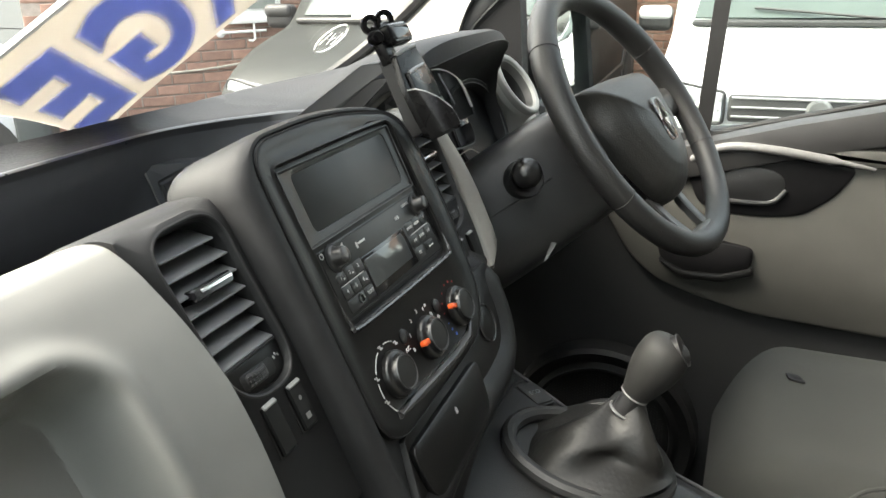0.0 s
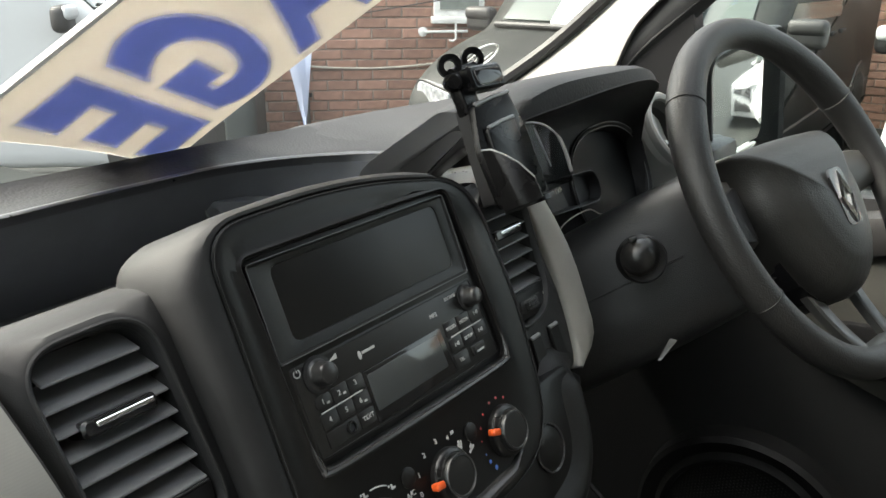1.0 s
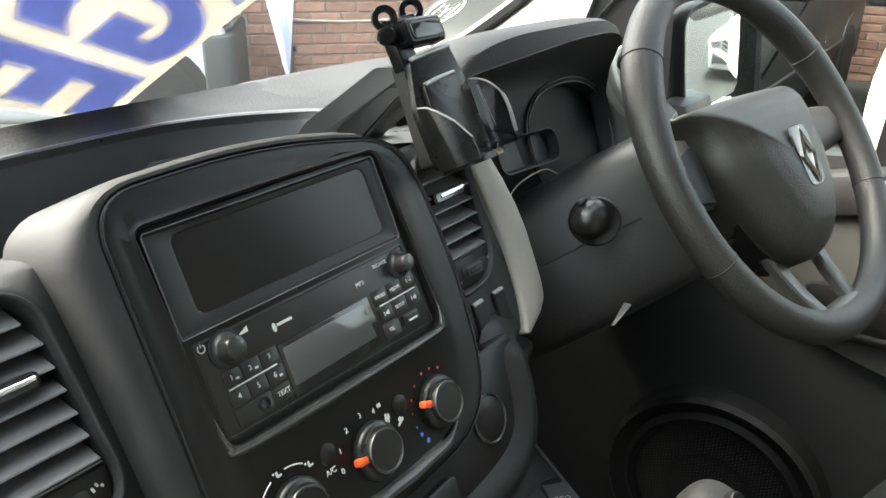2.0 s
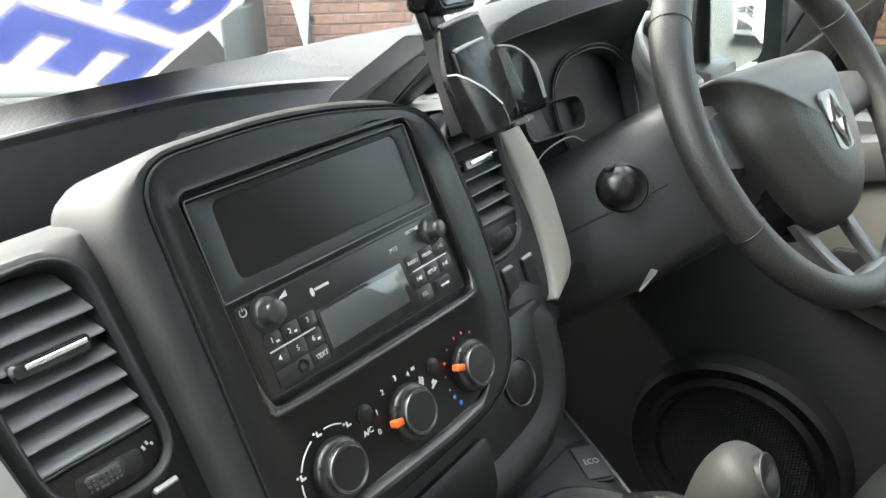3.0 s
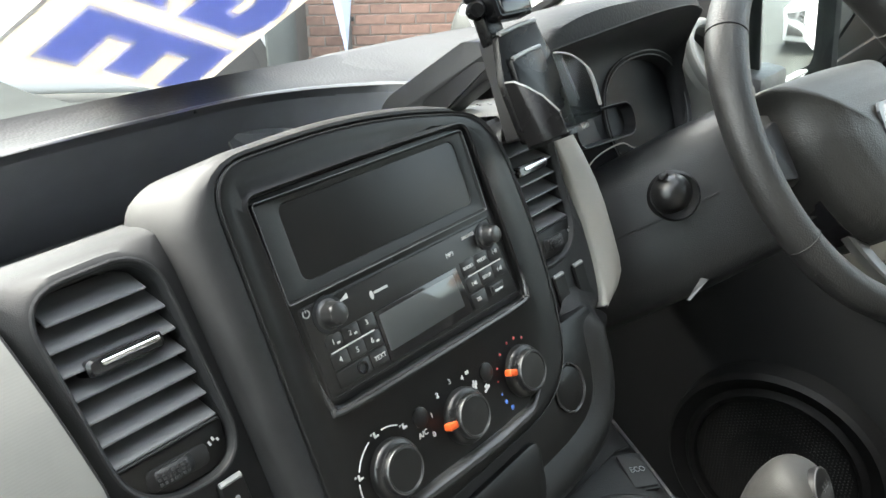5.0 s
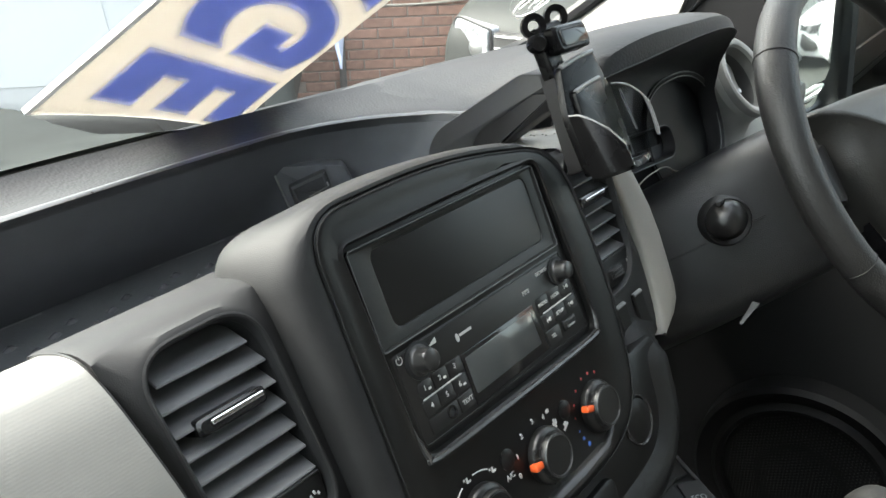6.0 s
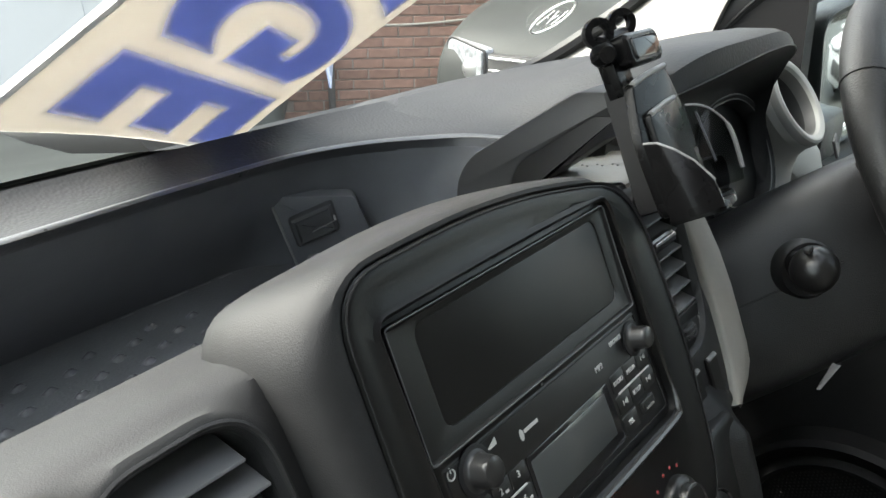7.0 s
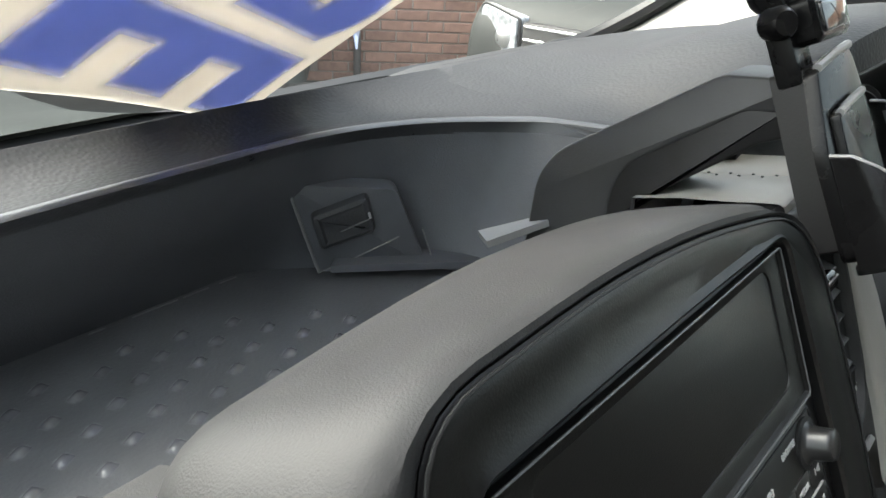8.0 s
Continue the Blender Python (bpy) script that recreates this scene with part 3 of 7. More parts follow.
def pod(side):
    hole = rpoly(VENT if side < 0 else VENT_DRIVER, 12)
    if side > 0:
        plan = rpoly([(0.100, -0.150, 0.008), (0.172, -0.150, 0.015), (0.176, -0.112, 0.02)] + [(x + 0.0012, y, 0.004) for x, y in strip_in[:0:-1]] + [(0.2005, 0.0745, 0.003), (0.100, 0.0725, 0.008)], 3)
        outer = around(hole, plan, (0.170, 0.01))
        lps = [at_z(inset(outer, 0.005), -0.085), at_z(inset(outer, 0.001), -0.030), at_z(inset(outer, 0.0010), -0.0262), at_z(inset(outer, 0.0025), -0.0245), at_z(inset(outer, 0.004), -0.0235), at_z(inset(outer, 0.0045), -0.0225),
               at_z(inset(hole, -0.0035), -0.0195), at_z(inset(hole, -0.002), -0.0172), at_z(hole, -0.0168), at_z(inset(hole, 0.0015), -0.0185), at_z(inset(hole, 0.0028), -0.024), at_z(inset(hole, 0.003), -0.058)]
        return loft(lps, True, True), hole
    plan = [(seam_x(v) + 0.0012, v) for v in (0.0845, 0.06, 0.03, 0.0, -0.02, -0.06, -0.09, -0.15)] + [(-0.09, -0.15), (-0.09, 0.0865)]
    outer = around(hole, plan, (-0.172, 0.01))

    def ease(d):
        """The outline with its top edge lowered by d; the flank beside the seam stays sharp."""
        return [(x + min(d, 0.001) * smooth((-0.195 - x) / 0.01), y - d * smooth((y - 0.060) / 0.02)) for x, y in outer]

    lps = [at_z(ease(0.001), -0.090), at_z(ease(0.0), -0.066), at_z(ease(0.0015), -0.050), at_z(ease(0.003), -0.040), at_z(ease(0.005), -0.0325), at_z(ease(0.0075), -0.0275), at_z(ease(0.0095), -0.0245),
           at_z(inset(hole, -0.0045), -0.0188), at_z(inset(hole, -0.002), -0.0170), at_z(hole, -0.0168), at_z(inset(hole, 0.0015), -0.0185), at_z(inset(hole, 0.0028), -0.024), at_z(inset(hole, 0.003), -0.058)]
    return loft(lps, True, True), hole


def air_vent(side):
    s = "passenger's" if side < 0 else "driver's"
    v = thing("air_vent", "black slatted air vent with a chrome tab" + (" in a charcoal housing" if side < 0 else " beside a pale strip"), "air vent", fp(side * 0.168, 0.01, -0.03), "dashboard air vents")
    body, hole = pod(side)
    part("housing", body, SHELL if side < 0 else DARK, v, "satin charcoal housing" if side < 0 else "", m=FACE)
    part("rim", tube([FACE @ Vector((x, y, -0.0178)) for x, y in inset(hole, -0.0006)], 0.0014, 8, closed=True), DARK, v, "smooth rounded rim of the opening")
    # black lining and vanes deepen the shade in the gaps between slats
    part("throat", loft([at_z(inset(hole, 0.0024), -0.0215), at_z(inset(hole, 0.0026), -0.056), at_z(inset(hole, 0.022), -0.0565)], True, False), SEAL, v, "throat blackened for the shade between the slats", m=FACE)
    hx = (lambda vv: (-0.2078 + (0.066 - vv) * 0.085, -0.1475 + (0.067 - vv) * 0.06)) if side < 0 else (lambda vv: (-0.2045 + (0.066 - vv) * 0.075, -0.1435 + (0.067 - vv) * 0.075))
    n = 7
    for i in range(n):
        vv = 0.0615 - i * 0.0122
        a, b = hx(vv)
        if side > 0:
            a, b = -b, -a
        trim = 0.005 if i == 0 else 0.0
        bl = rbox(b - a - 2 * trim, 0.0016, 0.023, 0.0006, 1)
        bmesh.ops.rotate(bl, cent=(0, 0, 0), matrix=Matrix.Rotation(radians(33), 3, "X"), verts=bl.verts)
        part("slat", bl, SLAT, v, m=on_face((a + b) / 2, vv - 0.002, -0.0305))
    for k in (-0.02, 0.0, 0.02):
        part("vane", rbox(0.0012, 0.085, 0.012, 0, 1), SEAL, v, m=on_face(side * 0.170 + k, 0.02, -0.05))
    cx = -0.1745 if side < 0 else 0.1715
    part("tab", loft([at_z(rrect(-0.0195, 0.0195, -0.0042, 0.0042, 0.003), -0.012), at_z(rrect(-0.0195, 0.0195, -0.0042, 0.0042, 0.003), 0.0035), at_z(rrect(-0.018, 0.018, -0.003, 0.003, 0.0025), 0.005)]), GLOSS, v, m=on_face(cx, 0.028, -0.022))
    part("tab_inlay", rbox(0.030, 0.0026, 0.0012, 0.0005, 1), CHROME, v, "chrome inlay", m=on_face(cx + 0.0025, 0.0288, -0.0165))
    a, b = hx(-0.02)
    if side > 0:
        a, b = -b, -a
    part("lower_plate", plate(rpoly([(a + 0.004, -0.0425, 0.02), (b - 0.002, -0.0455, 0.02), (b + 0.0005, -0.022, 0.002), (a + 0.0005, -0.022, 0.002)], 5), -0.04, -0.0205, 0.001), PANEL, v, m=FACE)
    part("lower_edge", rbox(b - a - 0.002, 0.0014, 0.003, 0.0005, 1), SHELL, v, m=on_face((a + b) / 2, -0.0212, -0.0205))
    part("thumbwheel_slot", plate(rrect(-0.017, 0.017, -0.0055, 0.0055, 0.004), -0.002, 0.0007, 0.0006), SEAL, v, m=on_face(cx + 0.003, -0.034, -0.0205, -2))
    tw = lathe([(0.0155, -0.0045), (0.0165, -0.003), (0.0165, 0.003), (0.0155, 0.0045)], 40)
    for q in list(tw.verts)[::4]:
        q.co.x *= 1.03
        q.co.y *= 1.03
    part("thumbwheel", tw, DARK, v, m=on_face(cx + 0.001, -0.034, -0.0325) @ pose(0, 0, 0, 90, 0, 0))
    part("grip", join(*[rbox(0.0013, 0.0013, 0.0012, 0, 1, (0.0024 * p, 0.0024 * q, -0.00012 * p * p)) for p in range(-4, 3) for q in (-1, 0, 1)]), WORN, v, "knobbly grip of the thumbwheel", m=on_face(cx + 0.001, -0.034, -0.0158))
    for dx, dv in ((-0.0215, -0.0385), (0.0245, -0.0315)):
        for q in range(3):
            part("mark", rbox(0.0012, 0.0025 - 0.0004 * q, 0.0004, 0, 1), WHITE_INK, v, m=on_face(cx + dx + 0.0024 * (q - 1), dv + 0.0015 * (q % 2), -0.0202, 20))
    return v


air_vent(-1)
air_vent(1)


# blank switches below the vents
def switch(u, v, w, height, mark):
    sw = thing("blank_switch", "black rocker switch below an air vent", "switch", fp(u, v, w), "dashboard switches")
    part("frame", plate(rrect(-0.0087, 0.0087, -height - 0.0012, 0.0012, 0.0015), -0.006, 0.0012, 0.0006), SEAL, sw, m=on_face(u, v, w))
    part("rocker", loft([at_z(rrect(-0.0075, 0.0075, -height, 0, 0.0015), -0.008), at_z(rrect(-0.0075, 0.0075, -height, 0, 0.0015), 0.003), at_z(rrect(-0.0065, 0.0065, -height + 0.001, -0.0012, 0.0012), 0.0042)]), PANEL, sw, m=on_face(u, v, w))
    # pale bar painted in for the glint on the rocker's top
    part("top_glint", rbox(0.0135, 0.0034, 0.002, 0.0006, 1), PALE_MARK, sw, m=on_face(u, v - 0.0008, w + 0.0036) @ pose(0, 0, 0, -40, 0, 0))
    if mark:
        part("lamp", lathe([(0.0016, 0), (0.0013, 0.0005)], 10), PALE_MARK, sw, m=on_face(u, v - 0.011, w + 0.0042))
        part("mark", rbox(0.005, 0.004, 0.0004, 0, 1), PALE_MARK, sw, m=on_face(u, v - height * 0.75, w + 0.0043))
    return sw


switch(-0.1510, -0.0518, -0.0205, 0.032, True)
switch(-0.1785, -0.0515, -0.0205, 0.034, False)
switch(0.1605, -0.0575, -0.0215, 0.034, False)
switch(0.1890, -0.0580, -0.0215, 0.034, False)

# pale passenger panel with a moulded hollow, ribbed
vv = [0.076, 0.0825, 0.0822, 0.0795, 0.0745, 0.066, 0.055, 0.04, 0.02, 0.0, -0.02, -0.04, -0.06, -0.09, -0.12, -0.16, -0.2, -0.24]
ww = [-0.100, -0.078, -0.056, -0.042, -0.0325, -0.0265, -0.0215, -0.0170, -0.012, -0.009, -0.007, -0.006, -0.006, -0.0065, -0.009, -0.014, -0.024, -0.038]


profile = spline([(v, w, 0) for v, w in zip(vv, ww)], 9)
vf, wf = [p.x for p in profile], [p.y for p in profile]
lps = []
for i in range(140):
    d = 0.0015 * i if i < 110 else 0.165 + 0.015 * (i - 110)
    row = []
    for v, w in zip(vf, wf):
        x = seam_x(v) - d
        # hollow: right flank near x = -0.275, rounded upper edge near v = 0.035
        dx, dv, rad = -0.275 - x, 0.035 - v, 0.034
        edge = rad - math.hypot(rad - dx, rad - dv) if dx < rad and dv < rad else min(dx, dv)
        edge = min(edge, 0.05)
        h = smooth(edge / 0.017)
        h -= 0.10 * math.exp(-((x + 0.340 + 0.25 * v) / 0.008) ** 2) * smooth((-0.012 - v) / 0.04)
        rise = 0.004 * math.exp(-((edge + 0.004) / 0.008) ** 2)
        row.append(fp(x, v, w + 0.003 - 0.046 * h + rise))
    lps.append(row)
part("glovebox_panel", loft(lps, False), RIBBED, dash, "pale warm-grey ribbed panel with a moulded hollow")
part("panel_seam", tube([fp(seam_x(v) + 0.0006, v, w + 0.0012) for v, w in zip(vf, wf)], 0.0011, 6), SEAL, dash)
part("hollow_catch", rbox(0.03, 0.01, 0.006, 0.002, 2), DARK, dash, m=on_face(-0.300, -0.052, -0.030))

# ---- centre console ----
console = thing("centre_console", "black plastic centre console with a satin surround", "console", (0, 0.05, 0.9))
LINE = rpoly([(-0.114, -0.137, 0.04), (0.112, -0.1325, 0.06), (0.1285, -0.035, 0.05), (0.117, 0.080, 0.040), (0.0, 0.1015, 0.12), (-0.1135, 0.0985, 0.028)], 7)
LOW = [(x, y if y > -0.05 else y - (0.02 + (-0.05 - y) * 1.3) * smooth((0.05 - x) / 0.12)) for x, y in LINE]


BACK = rpoly([(-0.128, -0.21, 0.04), (0.095, -0.15, 0.045), (0.126, -0.05, 0.045), (0.124, 0.088, 0.040), (0.0, 0.1105, 0.09), (-0.1395, 0.1005, 0.030)], 7)


def edge_x(y):
    """The fascia's edge on the driver's side at the height y."""
    near = sorted(LINE, key=lambda p: abs(p[1] - y) + (1.0 if p[0] < 0.06 else 0.0))[:2]
    (x0, y0), (x1, y1) = near
    return x0 if abs(y1 - y0) < 1e-6 else x0 + (x1 - x0) * max(-0.5, min(1.5, (y - y0) / (y1 - y0)))


def grow(d, t=0.0, shrink=0.0):
    """The console's outline, d larger, blended by t into the squarer outline at its back."""
    a, b = inset(LOW, -d), inset(BACK, shrink)
    c = [(p[0] * (1 - t) + q[0] * t, p[1] * (1 - t) + q[1] * t) for p, q in zip(a, b)]
    c = [(x, y - 0.0135 * (1 - t) * smooth((y - 0.05) / 0.05) * max(0.0, min(1.0, d / 0.0195))) for x, y in c]
    for n, (lx, ly) in enumerate(inset(LINE, 0.004)):
        k = smooth((lx + 0.118) / 0.03) * smooth((-0.03 - ly) / 0.04)
        c[n] = (c[n][0] * (1 - k) + lx * k, c[n][1] * (1 - k) + ly * k)
    return [(min(x, edge_x(max(y, -0.075)) + 0.0012 + 0.003 * smooth((y - 0.055) / 0.035)), y) if x > 0.06 else (x, y) for x, y in c]


part("surround", loft([at_z(grow(-0.004), -0.004), at_z(grow(0.0000), -0.0030), at_z(grow(0.0003), 0.0004), at_z(grow(0.003), 0.0012), at_z(grow(0.009), 0.0010), at_z(grow(0.0145), -0.0012), at_z(grow(0.018, 0.12), -0.0055), at_z(grow(0.0195, 0.3), -0.012),
                       at_z(grow(0.0195, 0.6), -0.021), at_z(grow(0.019, 0.9), -0.034), at_z(grow(0.0, 1.0, 0.0), -0.046), at_z(grow(0.0, 1.0, 0.002), -0.056), at_z(grow(0.0, 1.0, 0.0055), -0.0625), at_z(grow(0.0, 1.0, 0.012), -0.066), at_z(grow(0.0, 1.0, 0.02), -0.072), at_z(grow(0.0, 1.0, 0.03), -0.11)]), SHELL, console, "satin charcoal surround", m=FACE)
OPEN = rpoly([(-0.0915, -0.0455, 0.012), (0.0950, -0.0505, 0.012), (0.0920, 0.0, 0.012), (0.0870, 0.0765, 0.008), (0.0, 0.0780, 0.06), (-0.0955, 0.0770, 0.006)], 7)
part("fascia", loft([at_z(inset(LINE, 0.0005), -0.006), at_z(inset(LINE, 0.0005), 0.0003), at_z(inset(LINE, 0.0012), 0.0009), at_z(inset(LINE, 0.004), 0.0014), at_z(inset(LINE, 0.0085), 0.0010), at_z(inset(OPEN, -0.0042), 0.0004), at_z(inset(OPEN, -0.0018), 0.0018), at_z(inset(OPEN, -0.0004), 0.0006), at_z(OPEN, -0.002), at_z(inset(OPEN, 0.001), -0.014)], True, False), PANEL, console, "satin black fascia", m=FACE)
part("fascia_line", tube([fp(x, y, 0.0016) for x, y in inset(LINE, 0.0014)], 0.0005, 5, closed=True), SHELL, console)
# lower edge of the radio's opening, lightened for its highlight, and the ridge below the knobs
part("sill", tube(spline([fp(-0.0935, -0.020, 0.0004), fp(-0.0930, -0.033, 0.0012), fp(-0.0912, -0.0435, 0.0016), fp(-0.0855, -0.0482, 0.0018), fp(-0.03, -0.0508, 0.0018), fp(0.03, -0.0524, 0.0018), fp(0.0865, -0.0528, 0.0018), fp(0.0935, -0.0485, 0.0016), fp(0.0955, -0.040, 0.0012), fp(0.0955, -0.030, 0.0006)], 5), [0.0002 + 0.0019 * min(1.0, i / 9, (45 - i) / 9) for i in range(46)], 8), SILL, console)
part("ridge", tube([fp(x, v, 0.0015) for x, v in ((-0.085, -0.1185), (-0.04, -0.1200), (0.02, -0.1225), (0.058, -0.1215), (0.074, -0.114))], [0.004, 0.006, 0.006, 0.005, 0.002], 10, flat=0.7), SILL, console)
part("lower_cover", plate(rpoly([(-0.085, -0.195, 0.02), (0.05, -0.19, 0.02), (0.06, -0.143, 0.012), (-0.088, -0.146, 0.012)], 5), -0.01, 0.0005, 0.002), PANEL, console, m=FACE)
part("lock_mark", join(rbox(0.0034, 0.003, 0.0004, 0, 1), tube([(-0.0011, 0.0015, 0), (-0.0010, 0.0032, 0), (0.0, 0.0038, 0), (0.0010, 0.0032, 0), (0.0011, 0.0015, 0)], 0.0004, 6)), WHITE_INK, console, m=on_face(-0.009, -0.159, 0.0009))
# side moulding that sweeps down beside the console, and the round blank in it
part("side_panel", plate(rpoly([(-0.116, -0.235, 0.01), (0.0, -0.205, 0.03), (0.10, -0.188, 0.03), (0.160, -0.165, 0.03), (0.172, -0.10, 0.02), (0.168, -0.086, 0.006), (0.125, -0.086, 0.004), (0.10, -0.10, 0.01), (0.0, -0.12, 0.01), (-0.113, -0.11, 0.01)], 5), -0.05, -0.0045, 0.003), PANEL, console, "black lower panel", m=FACE)
ridge_ = spline([(0.200, -0.092, 0), (0.181, -0.094, 0), (0.170, -0.102, 0), (0.166, -0.116, 0), (0.163, -0.136, 0), (0.154, -0.157, 0), (0.134, -0.174, 0), (0.10, -0.182, 0), (0.04, -0.185, 0), (-0.04, -0.190, 0), (-0.10, -0.205, 0), (-0.14, -0.23, 0)], 5)
sweep = []
for i, p in enumerate(ridge_):
    d = (ridge_[min(i + 1, len(ridge_) - 1)] - ridge_[max(i - 1, 0)]).normalized()
    n_ = Vector((-d.y, d.x, 0))
    k = 0.5 + 0.5 * smooth(i / 14)
    lift = -0.020 + 0.014 * smooth(i / 12)
    sweep.append([FACE @ (p + n_ * (o * k) + Vector((0, 0, z * k + lift))) for o, z in ((-0.034, -0.010), (-0.024, -0.002), (-0.015, 0.0025), (-0.007, 0.0055), (0.0, 0.0065), (0.007, 0.0055), (0.014, 0.001), (0.0195, -0.008), (0.022, -0.022), (0.022, -0.075))])
part("side_moulding", loft(sweep, False), MOULD, console, "black rounded side moulding", auto=80)
blank = thing("round_blank", "round black socket blank beside the heater controls", "socket blank", fp(0.1135, -0.1320, 0.0))
part("ring", lathe([(0.0185, -0.014), (0.0185, 0.0008), (0.0178, 0.0014), (0.0168, 0.0008), (0.0163, -0.001)], 36), SILL, blank, m=on_face(0.1135, -0.1320, -0.0035))
part("cap", lathe([(0.0162, -0.014), (0.0162, 0.0002), (0.015, 0.0008), (0.006, 0.0011), (0.0005, 0.0012)], 36), PANEL, blank, m=on_face(0.1135, -0.1320, -0.0035))

# blank display with its bezel
disp = thing("display_unit", "blank dark display panel in a black bezel", "display", fp(0, 0.045))
BEZ = rrect(-0.0935, 0.084, 0.0165, 0.0745, 0.003)
DOP = rrect(-0.0745, 0.0715, 0.0270, 0.0670, 0.004)
part("bezel", loft([at_z(BEZ, -0.012), at_z(BEZ, -0.0012), at_z(inset(BEZ, 0.0005), -0.0002), at_z(inset(BEZ, 0.0012), -0.0004), at_z(inset(BEZ, 0.002), -0.0016), at_z(inset(DOP, -0.0042), -0.002), at_z(inset(DOP, -0.0025), -0.0024), at_z(inset(DOP, -0.0010), -0.0055), at_z(DOP, -0.0085), at_z(inset(DOP, 0.001), -0.014)], True, False), PANEL, disp, m=FACE)
part("bezel_line", tube([fp(x, y, -0.0001) for x, y in inset(BEZ, 0.0004)], 0.0004, 5, closed=True), RIM_LINE, disp)
part("screen", plate(rrect(-0.086, 0.078, 0.022, 0.073, 0.002), -0.018, -0.0125), SCREEN, disp, "dark blank screen", m=FACE)
part("backing", plate(rpoly([(-0.0925, -0.0460, 0.006), (0.0955, -0.0505, 0.006), (0.0880, 0.0775, 0.006), (-0.0965, 0.0775, 0.006)], 5), -0.022, -0.0030, 0.001), PANEL, disp, m=FACE)
part("thread", tube([fp(-0.004, 0.035, -0.0118), fp(-0.0035, 0.031, -0.0115), fp(-0.002, 0.027, -0.009)], 0.0005, 6), SHELL, disp)

# radio
radio = thing("car_radio", "black single-height car radio with buttons and a grey display", "radio", fp(0, -0.018))
RAD = rpoly([(-0.0885, -0.0430, 0.006), (0.0925, -0.0478, 0.006), (0.0855, 0.0135, 0.003), (-0.0885, 0.0135, 0.003)], 5)
part("front", plate(RAD, -0.012, -0.0028, 0.0012), RADIO, radio, m=FACE)
part("seam", tube([fp(x, y, -0.0026) for x, y in inset(RAD, 0.0022)], 0.0004, 5, closed=True), SHELL, radio)
part("display_glass", plate(rpoly([(-0.0385, -0.0410, 0.001), (0.0415, -0.0410, 0.001), (0.0385, -0.0085, 0.001), (-0.0385, -0.0085, 0.001)], 2), -0.004, -0.0022, 0.0004), GLOSS, radio, m=FACE)
part("lcd", plate(rpoly([(-0.0360, -0.0345, 0.001), (0.0350, -0.0345, 0.001), (0.0335, -0.0115, 0.001), (-0.0360, -0.0115, 0.001)], 2), -0.003, -0.0019, 0.0002), LCD, radio, "grey unlit liquid crystal display", m=FACE)


def knob(u, v, w, r, h, parent, name="knob", material=None):
    prof = [(r * 1.25, 0), (r * 1.25, 0.0012), (r * 1.05, 0.002), (r, 0.003), (r * 0.94, h * 0.8), (r * 0.86, h * 0.95), (r * 0.6, h), (0.0004, h)]
    bm = lathe(prof, 36)
    for q in bm.verts:
        rr = math.hypot(q.co.x, q.co.y)
        if rr > r * 0.7 and q.co.z > 0.0025:
            a = math.atan2(q.co.y, q.co.x)
            k = 1 - 0.035 * (1 if int(a / (2 * math.pi) * 36 + 100) % 2 else 0)
            q.co.x *= k
            q.co.y *= k
    return part(name, bm, material or RADIO_KNOB, parent, m=on_face(u, v, w), auto=50)


for u, v in ((-0.0695, 0.0030), (0.0755, 0.0008)):
    r_ = 0.0085 if u < 0 else 0.0075
    part("knob_ring", lathe([(r_ * 1.3, 0), (r_ * 1.3, 0.001), (r_ * 1.12, 0.0014)], 32), SHELL, radio, m=on_face(u, v, -0.0028))
    knob(u, v, -0.0026, r_ * 0.85, 0.011, radio)
# buttons: preset block, function block
def button(u0, u1, v0, v1, r=0.0012):
    part("button", plate(rrect(u0, u1, v0, v1, r, 3), -0.004, -0.0022, 0.0003), RADIO_KEY, radio, m=FACE)


for k in range(3):
    u0 = -0.0785 + 0.0132 * k
    button(u0, u0 + 0.0126, -0.0168, -0.0078, 0.004 if k == 0 else 0.0012)
    button(u0, u0 + 0.0126, -0.0275, -0.0185)
part("button_bar", rbox(0.034, 0.0007, 0.0006, 0, 1), WHITE_INK, radio, m=on_face(-0.060, -0.0177, -0.0021))
button(-0.0525, -0.0395, -0.0385, -0.0290)
button(-0.0785, -0.0535, -0.0385, -0.0290)
for k in range(3):
    u0 = 0.0428 + 0.0145 * k
    button(u0, u0 + 0.014, -0.0175, -0.0075, 0.004 if k == 2 else 0.0012)
    button(u0, u0 + 0.014, -0.0290, -0.0193)
part("button_bar", rbox(0.036, 0.0007, 0.0006, 0, 1), WHITE_INK, radio, m=on_face(0.0645, -0.0184, -0.0021))
button(0.0428, 0.0585, -0.0410, -0.0305)
part("usb_frame", plate(rrect(0.0625, 0.0775, -0.0385, -0.0315, 0.0008, 2), -0.004, -0.0012, 0.0006), RADIO_KEY, radio, m=FACE)
part("usb_port", rbox(0.011, 0.0042, 0.0006, 0, 1), SEAL, radio, m=on_face(0.070, -0.035, -0.0010))
part("usb_tongue", rbox(0.0085, 0.0012, 0.0006, 0, 1), SILVER, radio, m=on_face(0.0702, -0.0362, -0.0007))
part("aux_socket", lathe([(0.0038, 0), (0.0038, 0.0014), (0.0026, 0.0014), (0.0022, -0.001)], 20), GLOSS, radio, m=on_face(-0.0600, -0.0335, -0.0026))
INK = -0.0021
